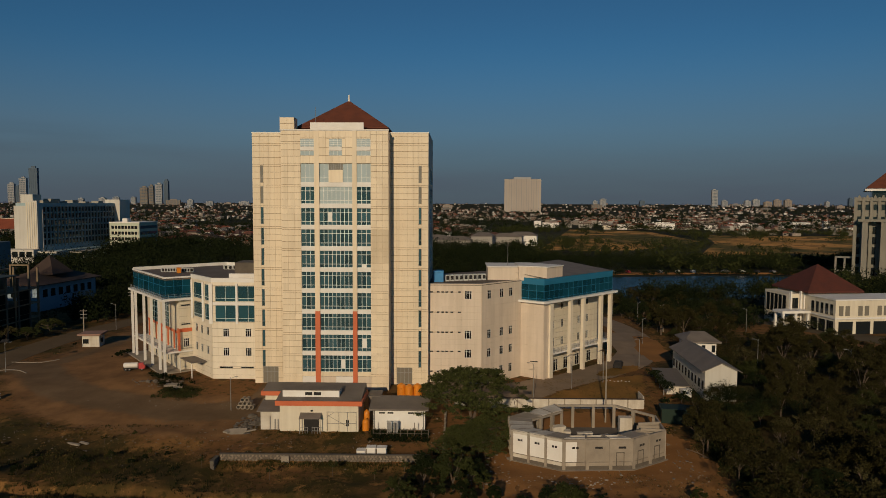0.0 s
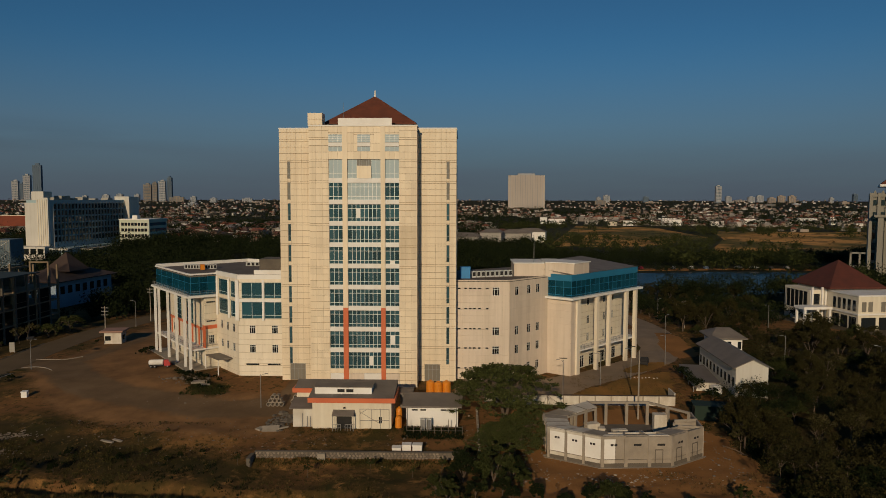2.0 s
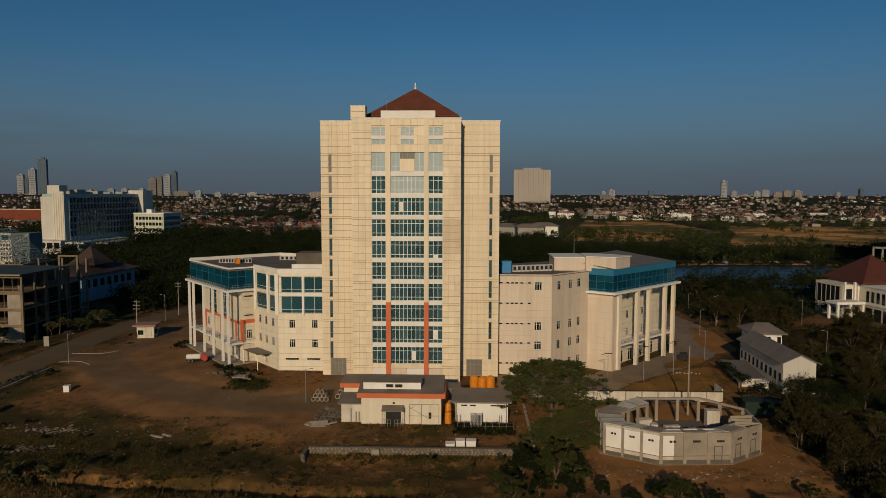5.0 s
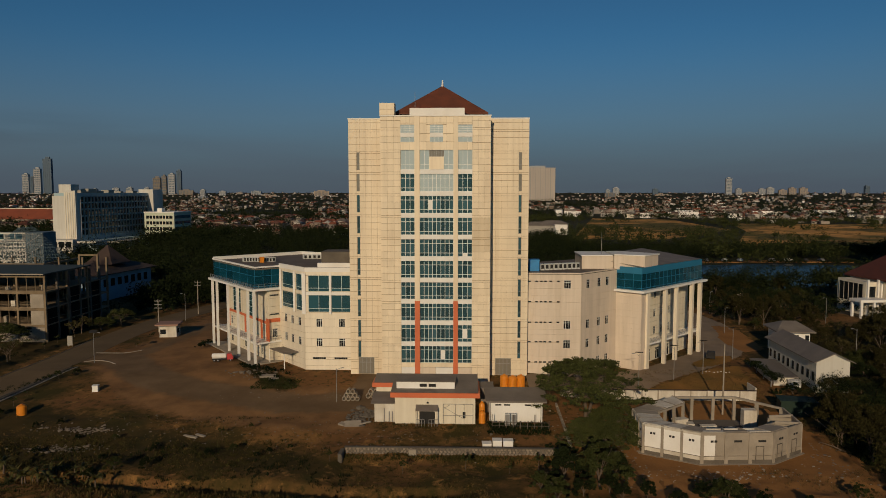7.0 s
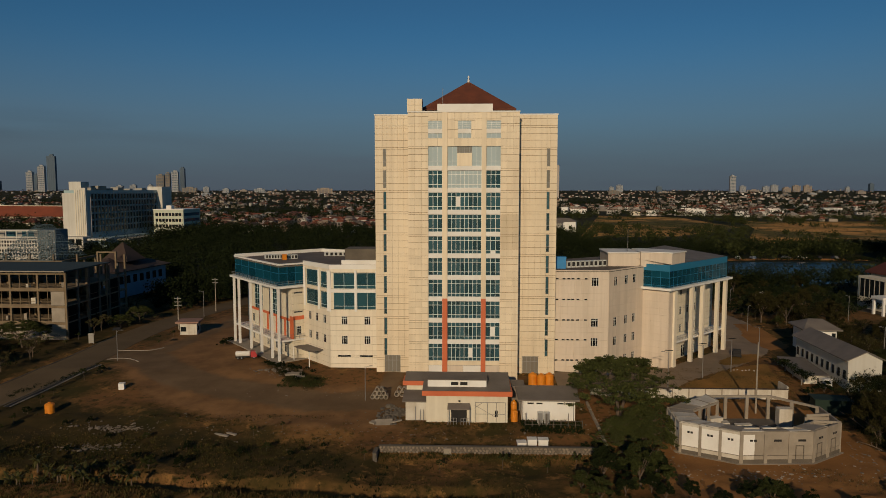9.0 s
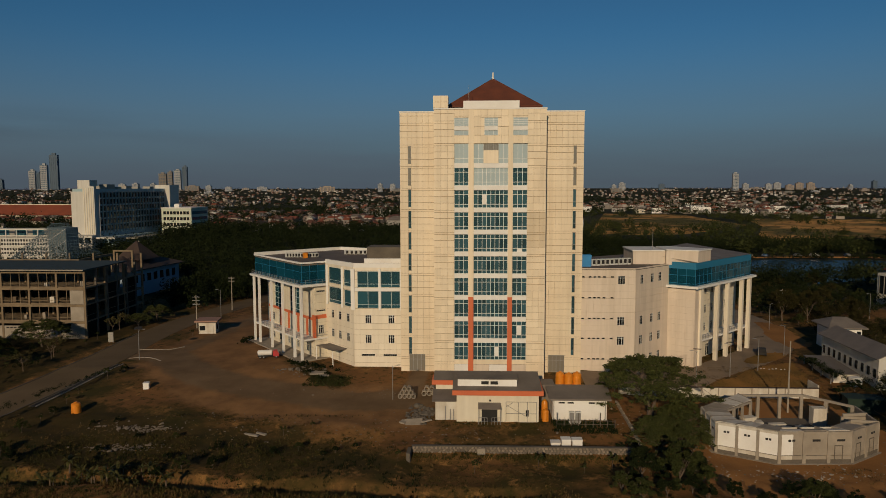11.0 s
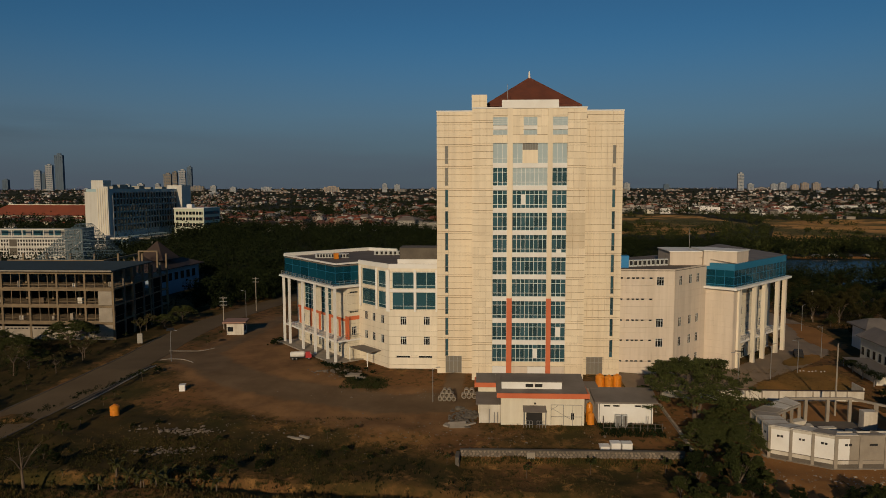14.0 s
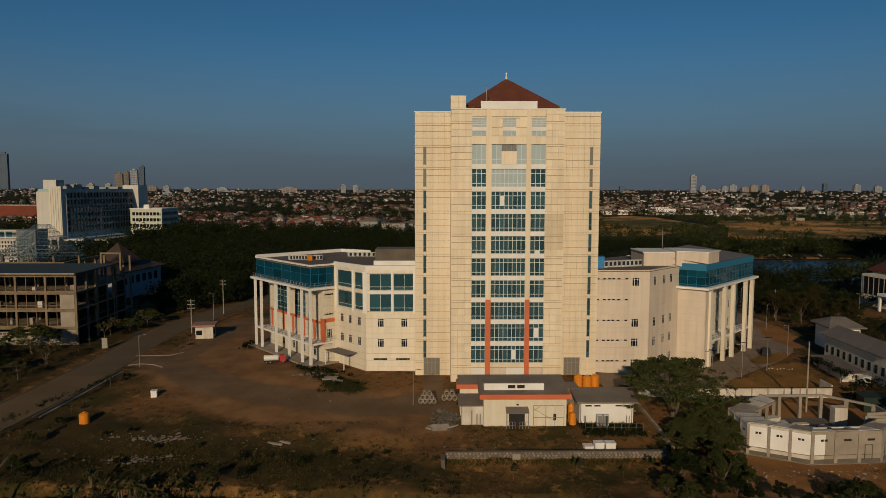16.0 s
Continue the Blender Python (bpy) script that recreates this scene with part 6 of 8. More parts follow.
crate(66.2, 0.4, 1.8, 1.2, 1.6, 10, "white box standing beside the shed", "storage_box", WHITE)
shel = thing("green_shelter", "dark green netted shelter at the edge of the woods", "shelter", 60.5, -12, grounded(60.5, -12), -10)
GREEN = surface("green_net", (0.006, 0.024, 0.014), None, 0.7, 0.8, 0.1)
part("side", M().box(-2.5, -1.5, 0, 3.0, 1.5, 2.4), GREEN, shel)
part("roof", M().box(-2.7, -1.7, 2.4, 3.2, 1.7, 2.55), GREEN, shel)

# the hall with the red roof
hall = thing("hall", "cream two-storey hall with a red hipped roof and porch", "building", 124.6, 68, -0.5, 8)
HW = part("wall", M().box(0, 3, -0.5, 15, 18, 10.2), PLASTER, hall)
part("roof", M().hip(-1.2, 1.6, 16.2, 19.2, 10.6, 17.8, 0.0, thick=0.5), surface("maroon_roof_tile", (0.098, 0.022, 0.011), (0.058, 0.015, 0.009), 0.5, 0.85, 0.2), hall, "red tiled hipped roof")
wingh = part("side_wing", M().box(0, -8.5, -0.5, 46, 2.98, 9.4), PLASTER, hall)
part("coping", M().box(-0.2, -8.7, 9.4, 46.2, 3.0, 9.75), WHITE, wingh)
part("ledge", M().box(-0.25, -8.8, 4.3, 46.2, -8.52, 4.75).box(-0.25, -8.5, 4.3, -0.02, 2.9, 4.75), WHITE, wingh)
for i in range(22):
    if i % 3 != 2:
        part("window", M().box(1.0 + i * 1.9, -8.56, 5.2, 2.3 + i * 1.9, -8.505, 7.9), GLASSGREY, wingh)
for i in range(5):
    part("window", M().box(-0.06, -7.5 + i * 2.0, 5.2, -0.005, -6.4 + i * 2.0, 8.2), GLASSDARK, wingh)
for i in range(8):
    part("shopfront", M().box(1.0 + i * 5.2, -8.58, 0.0, 5.2 + i * 5.2, -8.505, 3.6), GLASSDARK, wingh)
for i in range(3):
    part("shopfront", M().box(-0.08, -7.8 + i * 3.4, 0.0, -0.005, -5.2 + i * 3.4, 3.6), GLASSDARK, wingh)
lw = part("front_block", M().box(-4.8, 5, -0.5, -0.02, 17, 9.6), PLASTER, hall)
part("glazing", M().box(-3.7, 4.9, 4.8, -1.9, 4.99, 8.4), GLASSDARK, lw)
part("side_glazing", M().box(-4.9, 6.0, 3.6, -4.81, 16.0, 8.9), GLASSDARK, lw)
for i in range(6):
    part("side_mullion", M().box(-5.02, 5.9 + i * 2.0, 3.4, -4.905, 6.1 + i * 2.0, 9.0), PALEGREY, lw)
for x in (-4.7, -1.6, -0.6):
    part("fin", M().box(x, 4.3, -0.5, x + 0.45, 4.98, 10.4), WHITE, lw)
for z in (1.2, 6.2):
    part("window", M().box(1.5, 2.93, z, 2.3, 2.99, z + 1.8), GLASSDARK, HW)
porch = part("porch_roof", M().box(-9.8, 0.2, 4.6, -1.2, 4.9, 5.3), WHITE, hall, "flat white porch roof")
for x, y in ((-9.4, 0.5), (-9.4, 4.2), (-5.6, 0.5), (-1.9, 0.5)):
    part("porch_column", M().box(x, y, -0.5, x + 0.6, y + 0.6, 4.6), WHITE, porch)

# the pale tower beyond it
TOWERSTONE = surface("grey_green_stone", (0.235, 0.222, 0.185), (0.18, 0.17, 0.142), 0.1, 0.8, 0.05, streak=0.3)
pt = thing("pale_tower", "pale ribbed office tower with a red hipped roof", "building", 222, 200, -0.5, 0)
PI_ = pt.matrix_basis.inverted()
pw = put(pt, PI_, "wall", M().box(199.5, 183, -1, 246, 222, 38.0), TOWERSTONE)
for i in range(16):
    x = 199.2 + i * 3.0
    put(pt, PI_, "rib", M().box(x, 182.1, -1, x + 1.1, 182.98, 38.2), TOWERSTONE)
    for z, h in ((32.6, 2.4), (26.5, 3.2), (22, 3.2), (17.5, 3.2), (13, 3.2), (8.5, 3.2), (3.5, 3.6)):
        part("window", M().box(x + 1.4, 182.8, z, x + 2.7, 182.97, z + h), GLASSDARK, pw)
    put(pt, PI_, "pinnacle", M().add([(x + 0.4, 182.2, 36.4), (x + 3.4, 182.2, 36.4), (x + 1.9, 182.2, 39.4), (x + 0.4, 183, 36.4), (x + 3.4, 183, 36.4), (x + 1.9, 183, 39.4)], [(0, 1, 2), (5, 4, 3), (0, 2, 5, 3), (1, 4, 5, 2)]), TOWERSTONE)
for x in (202.5, 209.5):
    put(pt, PI_, "buttress", M().box(x, 177.5, -1, x + 2.2, 182.05, 27.5), TOWERSTONE)
put(pt, PI_, "buttress_cap", M().box(201, 177, 27.5, 213, 182.05, 28.6), TOWERSTONE)
put(pt, PI_, "penthouse", M().box(206, 188, 38, 240, 217, 41.0), GLASSDARK)
put(pt, PI_, "eave", M().box(203, 185, 41.0, 243, 220, 42.0), WHITE)
put(pt, PI_, "roof", M().hip(203.5, 185.5, 242.5, 219.5, 42.4, 58, 2.5), TILE)
pt_turn = Matrix.Translation((199.5, 183, 0)) @ Matrix.Rotation(radians(-29), 4, "Z") @ Matrix.Translation((-199.5, -183, 0))
pt.matrix_basis = pt_turn @ pt.matrix_basis
lf = put(pt, PI_, "side_frame", M().box(192.5, 184, -1, 193.3, 185, 11.5).box(196, 184, -1, 196.8, 185, 11.5).box(192.5, 184, 10.8, 199.4, 185.2, 11.6).box(192.5, 184, 4.8, 199.4, 185.2, 5.5), TOWERSTONE)

# the unfinished concrete frame
fr = thing("concrete_frame_building", "unfinished four-storey bare concrete frame building", "building", -118, 44, -0.5)
FRI = fr.matrix_basis.inverted()
X0, X1, Y0, Y1 = -162.0, -92.7, 29.5, 58.0
SLABS = (3.4, 7.35, 11.25)
for z in SLABS:
    put(fr, FRI, "floor_slab", M().box(X0, Y0, z, X1, Y1, z + 0.3), BROWNCON)
    put(fr, FRI, "edge_beam", M().box(X0, Y0 - 0.05, z - 0.25, X1, Y0 + 0.3, z - 0.004), BROWNCON)
put(fr, FRI, "roof", M().box(X0, Y0 - 1.0, 15.6, X1 + 0.3, Y1 - 9, 15.85), surface("dark_teal_sheet", (0.030, 0.048, 0.048), (0.02, 0.032, 0.032), 0.3, 0.8, 0.1))
put(fr, FRI, "roof_edge", M().box(X0, Y0 - 1.15, 15.62, X1 + 0.3, Y0 - 1.01, 15.9), CONCRETE)
put(fr, FRI, "eave_beam", M().box(X0, Y0 + 0.02, 14.9, X1, Y0 + 0.35, 15.3), BROWNCON)
clutter = random.Random(14)
for i in range(11):
    x = X1 - 0.5 - i * 6.6
    for j, y in enumerate((Y0 + 0.05, Y0 + 9, Y0 + 18, Y1 - 0.5)):
        put(fr, FRI, "column", M().box(x, y, -1, x + 0.45, y + 0.45, 15.59 if j < 3 else 17.0), BROWNCON)
    if i < 10:
        for z in SLABS:
            put(fr, FRI, "parapet", M().box(x - 6.1, Y0 + 0.15, z + 0.304, x - 0.05, Y0 + 0.25, z + 0.55), BROWNCON)
            put(fr, FRI, "rail", M().box(x - 6.1, Y0 + 0.2, z + 1.15, x - 0.05, Y0 + 0.25, z + 1.22), BROWNCON)
            for u in (2.0, 4.1):
                put(fr, FRI, "mullion", M().box(x - u - 0.12, Y0 + 0.3, z + 0.3, x - u, Y0 + 0.42, z + 3.6), BROWNCON)
            if clutter.random() < 0.6:
                u, w, h = clutter.uniform(1, 4.6), clutter.uniform(.5, 1.2), clutter.uniform(.8, 1.7)
                put(fr, FRI, "stored_material", M().box(x - u - w, Y0 + 2.5, z + 0.31, x - u, Y0 + 3.4, z + 0.31 + h), clutter.choice((DIRTYWHITE, CONCRETE, DRYWOOD)), "stacked building material")
        put(fr, FRI, "ground_wall", M().box(x - 6.1, Y0 + 0.1, -1, x - 0.05, Y0 + 0.3, 2.6), CONCRETE)
        for k in range(6):
            put(fr, FRI, "vent_slot", M().box(x - 5.6 + k * 0.9, Y0 + 0.04, 2.0, x - 5.0 + k * 0.9, Y0 + 0.095, 2.3), DARK)
for z0, z1 in ((3.75, 7.05), (7.7, 10.95), (-1, 3.1)):
    put(fr, FRI, "infill_wall", M().box(X1 - 3.7, Y0 - 0.02, z0, X1 - 0.52, Y0 + 0.13, z1), CONCRETE, "pale rendered infill wall")
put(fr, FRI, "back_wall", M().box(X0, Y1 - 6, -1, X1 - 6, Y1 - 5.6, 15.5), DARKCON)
# flank: darker concrete columns, with added near-black sheets that imitate shade between them
for j in range(6):
    y = Y0 + 4.8 * j
    if j:
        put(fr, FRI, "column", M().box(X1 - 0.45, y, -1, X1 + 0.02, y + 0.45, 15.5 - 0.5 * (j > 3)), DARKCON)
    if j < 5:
        put(fr, FRI, "net_screen", M().box(X1 - 0.3, y + 0.6, -1, X1 - 0.24, y + 4.7, (7.3, 3.3, 11.2, 7.3, 11.2)[j]), SHADESHEET, "near-black sheet standing in for shade")
        for z in (4.9, 8.8, 12.7):
            put(fr, FRI, "rail", M().box(X1 - 0.2, y + 0.5, z, X1 - 0.14, y + 4.75, z + 0.08), BROWNCON)
for bx in ((-100.6, 57.4, 11.6, -100.15, 57.85, 17.4), (-95.6, 57.4, 11.6, -95.15, 57.85, 17.4), (-100.6, 57.4, 17.4, -95.15, 57.85, 17.8)):
    put(fr, FRI, "roof_frame", M().box(*bx), BROWNCON)

# blue block with a brown roof
bb = thing("blue_block", "blue-grey block with a brown pyramid roof", "building", -114.8, 97, -0.5, -8)
part("wall", M().box(-12, -8, -0.5, 4, 20, 8.6), surface("blue_grey_paint", (0.30, 0.38, 0.47), (0.23, 0.30, 0.37), 0.2, 0.8, 0.05), bb)
part("roof", M().hip(-14, -9.5, 5.5, 21.5, 8.8, 12.5, -6), DARKTILE, bb)
part("pyramid_roof", M().hip(-7, 0, 3, 10, 11.5, 17.5, 0.0), DARKTILE, bb)
for i in range(7):
    part("window", M().box(4.005, -6 + i * 3.6, 4.5, 4.06, -4 + i * 3.6, 7.0), GLASSDARK, bb)
for i in range(3):
    part("window", M().box(-10 + i * 4, -8.06, 4.5, -7.5 + i * 4, -8.005, 7.0), GLASSDARK, bb)

# white building with rows of round windows, and the glass pyramid beside it
rb = thing("arcaded_building", "white building with rows of small square windows and a roof terrace", "building", -194.9, 180, -0.5, 1)
RW = part("wall", M().box(-70, 0, -0.5, 0, 16, 12.7), OFFWHITE, rb)
part("terrace_back", M().box(-70, 5, 12.7, -1, 15, 16.2), PALEGREY, rb)
for z0, z1 in ((16.2, 16.8), (13.3, 13.8)):
    part("terrace_beam", M().box(-70, -0.3, z0, 0, 0.3, z1), OFFWHITE, rb)
for i in range(15):
    part("terrace_post", M().box(-69 + i * 4.9, -0.25, 12.7, -68.6 + i * 4.9, 0.25, 16.2), OFFWHITE, rb)
for i in range(8):
    part("terrace_glass", M().box(-68 + i * 8.2, 4.9, 13.4, -62.5 + i * 8.2, 4.99, 15.8), GLASSSKY, rb)
for z in (10.9, 9.2, 6.9, 5.2):
    for c in range(54):
        piece("window", 0.72, 1.0, 0.1, GLASSDARK, RW, Matrix.Translation((-69.6 + c * 1.28, -0.06, z)))
for z in (12.2, 8.3, 4.3):
    part("string_course", M().box(-70, -0.35, z, 0.05, -0.005, z + 0.4), OFFWHITE, rb)
for x in (-64.0, -45.0, -26.0):
    part("balcony_recess", M().box(x, -0.12, 8.8, x + 3.4, -0.065, 12.0).box(x, -0.12, 4.8, x + 3.4, -0.065, 8.1), DARKCON, rb)
for i in range(13):
    lw_ = part("lower_window", M().box(-68.5 + i * 5.4, -0.09, 1.0, -65.4 + i * 5.4, -0.005, 3.6), GLASSDARK, RW)
    part("mullion", M().box(-67.05 + i * 5.4, -0.2, 1.0, -66.85 + i * 5.4, -0.092, 3.6).box(-68.5 + i * 5.4, -0.19, 2.2, -67.06 + i * 5.4, -0.094, 2.4), WHITE, lw_)
GLAT = surface("lattice_glass", (0.13, 0.175, 0.20), (0.075, 0.105, 0.125), 0.5, 0.7, 0.05)
stair = part("stair_tower", M().box(0.06, -1, -0.5, 8.4, 9, 16.9), GLAT, rb, "blue-grey lattice stair tower")
for i in range(8):
    part("lattice_bar", M().box(0.3 + i * 1.1, -1.2, 0, 0.42 + i * 1.1, -1.02, 16.8), PALEGREY, stair)
for i in range(11):
    part("lattice_bar", M().box(0.2, -1.16, 1 + i * 1.5, 8.2, -1.01, 1.12 + i * 1.5), PALEGREY, stair)
for i in range(6):
    part("lattice_brace", M().bar((0.4 + (i % 2) * 4, -1.3, 1.0 + i * 2.6), (4.2 + (i % 2) * 4, -1.3, 3.6 + i * 2.6), 0.14, 0.1), WHITE, stair)
# the steel space frame of a pyramid on columns over the back of the concrete frame
SPACEFRAME = surface("painted_steel_lattice", (0.095, 0.150, 0.180), (0.055, 0.090, 0.110), 0.5, 0.7, 0.05)
PB = [Vector(p) for p in ((-127.0, 53.6, 15.7), (-110.4, 53.6, 15.7), (-110.4, 70, 15.7), (-127.0, 70, 15.7))]
PT = [Vector(p) for p in ((-119.5, 61, 24.8), (-116.5, 61, 24.8), (-116.5, 64, 24.8), (-119.5, 64, 24.8))]
for side in range(4):
    a0, b0, a1, b1 = PB[side], PB[(side + 1) % 4], PT[side], PT[(side + 1) % 4]
    lattice = M()
    rows_ = 9
    for j in range(rows_ + 1):
        f = j / rows_
        p0, p1 = a0.lerp(a1, f), b0.lerp(b1, f)
        lattice.bar(p0, p1, 0.07, 0.07)
        cells = max(2, round((p1 - p0).length / 1.25))
        for i in range(cells):
            lo_, hi_ = p0.lerp(p1, i / cells), p0.lerp(p1, (i + 1) / cells)
            if j < rows_:
                g = (j + 1) / rows_
                up = a0.lerp(a1, g).lerp(b0.lerp(b1, g), (i + 0.5) / cells)
                lattice.bar(lo_, up, 0.055, 0.055)
                lattice.bar(up, hi_, 0.055, 0.055)
    tagged(put(fr, FRI, "space_frame", lattice, SPACEFRAME, "pale blue steel lattice"), kind="stuff")
put(fr, FRI, "pyramid_beam", M().box(-134.2, 53.3, 15.2, -107.8, 53.9, 15.65), BROWNCON)
put(fr, FRI, "pyramid_beam", M().box(-108.4, 53.95, 15.1, -107.8, 72, 15.65), BROWNCON)
for i in range(6):
    put(fr, FRI, "pyramid_column", M().box(-133.8 + i * 5.06, 53.3, 10.8, -133.3 + i * 5.06, 53.8, 15.1), BROWNCON)
for i in range(3):
    put(fr, FRI, "pyramid_column", M().box(-108.35, 59 + i * 5.6, 10.8 if i == 0 else -0.6, -107.85, 59.5 + i * 5.6, 15.1), BROWNCON)

# the long white and blue-grey block
lb = thing("long_office_block", "long office block with white end towers and shaded blue-grey flank", "building", -221.5, 268, -0.5, -5)
BG = surface("blue_grey_panel", (0.33, 0.44, 0.46), (0.27, 0.365, 0.385), 0.05, 0.6, 0.02)
LW = part("wall", M().box(-14.4, 0.5, -0.5, 0, 77, 34.6), BG, lb)
part("white_front", M().box(-14.8, -0.6, -0.5, -7.12, 0.48, 33.0), OFFWHITE, lb)
end_tower = part("white_tower", M().box(-7.1, -1.0, -0.5, 0.1, 0.48, 36.0), OFFWHITE, lb, "white end tower with fluted front")
for i in range(5):
    part("flute", M().box(-6.6 + i * 1.4, -1.2, 4, -6.1 + i * 1.4, -1.01, 35.0), PLASTER, end_tower)
part("white_upright", M().box(0.11, 3.0, 0, 0.5, 3.7, 31.0), OFFWHITE, lb)
far_tower = part("white_tower", M().box(-7, 77.02, -0.5, 3.6, 89.5, 37.0), OFFWHITE, lb)
part("plant_room", M().box(-11.2, 0.6, 34.6, -3.6, 8, 39.6), OFFWHITE, lb)
for px, w, h in ((6, 5, 1.6), (13, 8, 2.6), (24, 4, 1.2), (33, 6, 1.8), (46, 3, 1.0), (60, 5, 1.4)):
    part("roof_plant", M().box(-6, px, 34.6, -1.0, px + w, 34.6 + h), PALEGREY, lb)
part("podium", M().box(-20, -9, -0.5, 3, -1.25, 8), OFFWHITE, lb)
part("podium_wing", M().box(0.02, 4, -0.5, 9, 49, 6.5), BG, lb)
part("porch", M().box(4.5, -7.5, 6.0, 16, -1.3, 7.0), OFFWHITE, lb)
part("drive_canopy", M().box(9.02, 14, 4.6, 17, 46, 5.5), PALEGREY, lb)
for yy in (16, 25, 35, 44):
    part("canopy_post", M().box(16, yy, -0.5, 16.6, yy + 0.6, 4.6), PALEGREY, lb)
for r in range(6):
    for c in range(22):
        part("window", M().box(0.02, 4.4 + c * 3.3, 9.9 + r * 3.9, 0.08, 6.0 + c * 3.3, 12.9 + r * 3.9), GLASSDARK, LW)
for c in range(22):
    part("fin", M().box(0.085, 6.35 + c * 3.3, 8.6, 0.5, 6.75 + c * 3.3, 33.0), PALEGREY, LW)
for r in range(5):
    part("sill_band", M().box(0.005, 4.2, 13.3 + r * 3.9, 0.16, 76.5, 13.6 + r * 3.9), BG, LW)
for i in range(5):
    part("podium_window", M().box(-19 + i * 4.4, -9.06, 3.5, -15.6 + i * 4.4, -9.005, 6.8), GLASSDARK, lb)
lo = thing("low_office", "pale green five-storey office with strip windows", "building", -207.3, 322, -0.5, -5)
LO = part("wall", M().box(0, 0, -0.5, 20.8, 23, 21.6), surface("pale_green_panel", (0.50, 0.53, 0.42), (0.42, 0.45, 0.35), 0.05, 0.7, 0.02), lo)
part("coping", M().box(-0.3, -0.3, 21.6, 21.1, 23.2, 22.2), WHITE, lo)
part("roof_tower", M().box(8.5, 1, 22.2, 12, 5, 24.6), WHITE, lo)
for z in (2.5, 6.3, 10.1, 13.9, 17.7):
    strip = part("strip_window", M().box(1, -0.08, z, 20, -0.005, z + 2.0), GLASSDARK, lo)
    for i in range(9):
        part("mullion", M().box(1.0 + i * 2.3, -0.2, z - 0.1, 1.35 + i * 2.3, -0.085, z + 2.1), PLASTER, strip)
    part("side_window", M().box(20.805, 1, z, 20.88, 22, z + 2.0), GLASSSKY, lo)
rl_ = thing("red_roofed_hall", "long low hall with a red tiled roof", "building", -440, 565, -0.5, -8)
part("wall", M().box(-70, -10, -0.5, 60, 18, 8), PLASTER, rl_)
part("roof", M().hip(-72, -12, 62, 20, 8.2, 18, 52), surface("orange_red_tile", (0.26, 0.060, 0.022), (0.16, 0.040, 0.018), 0.1, 0.85, 0.2), rl_)
part("ridge", M().box(-57, 3.7, 17.9, 47, 4.3, 18.5), PLASTER, rl_)

sign = thing("sign_board", "pale leaning signboard beside the road", "sign", -85.0, 25.5, grounded(-85.0, 25.5), 10)
sign.scale = (0.62, 0.62, 0.72)
part("board", M().box(-0.9, -0.12, 0.3, 0.9, 0.12, 3.4), PALEGREY, sign)
for x_ in (-0.7, 0.6):
    part("post", M().box(x_, 0.13, -0.2, x_ + 0.1, 0.25, 3.0), STEEL, sign)
for z_ in (0.9, 1.5, 2.1, 2.7):
    part("text_bar", M().box(-0.7, -0.135, z_, 0.7, -0.122, z_ + 0.22), STEEL, sign)


# ---- plants ----
def leaf_cloud(rng, centres, radii, per, size, squash=0.75, tri=True):
    """Small two-sided leaf patches round the given centres, as vertices and faces."""
    c = np.repeat(np.asarray(centres, float), per, 0)
    r = np.repeat(np.asarray(radii, float), per)[:, None]
    n = len(c)
    d = rng.normal(size=(n, 3))
    d /= np.linalg.norm(d, axis=1)[:, None]
    p = c + d * r * (rng.random((n, 1)) ** 0.45) * [1, 1, squash]
    a = rng.normal(size=(n, 3)) + [0, 0, 0.3]
    a /= np.linalg.norm(a, axis=1)[:, None]
    b = np.cross(a, rng.normal(size=(n, 3)))
    b /= np.linalg.norm(b, axis=1)[:, None]
    e = np.cross(a, b)
    s = size * rng.uniform(0.6, 1.4, (n, 1))
    if tri:
        v = np.stack([p - b * s, p + b * s, p + e * s * 1.1], 1).reshape(-1, 3)
        return v, np.arange(3 * n).reshape(-1, 3)
    v = np.stack([p - b * s, p + e * s * 0.45, p + b * s, p - e * s * 0.45], 1).reshape(-1, 3)
    f = np.arange(4 * n).reshape(-1, 4)
    return v, f


def cloud_mesh(name, v, f, *mats):
    me = bpy.data.meshes.new(name)
    me.vertices.add(len(v))
    me.vertices.foreach_set("co", np.asarray(v, np.float32).ravel())
    k = f.shape[1]
    me.loops.add(f.size)
    me.loops.foreach_set("vertex_index", f.ravel().astype(np.int32))
    me.polygons.add(len(f))
    me.polygons.foreach_set("loop_start", np.arange(0, f.size, k, dtype=np.int32))
    for m in mats:
        me.materials.append(m)
    me.update(calc_edges=True)
    me.validate()
    return me


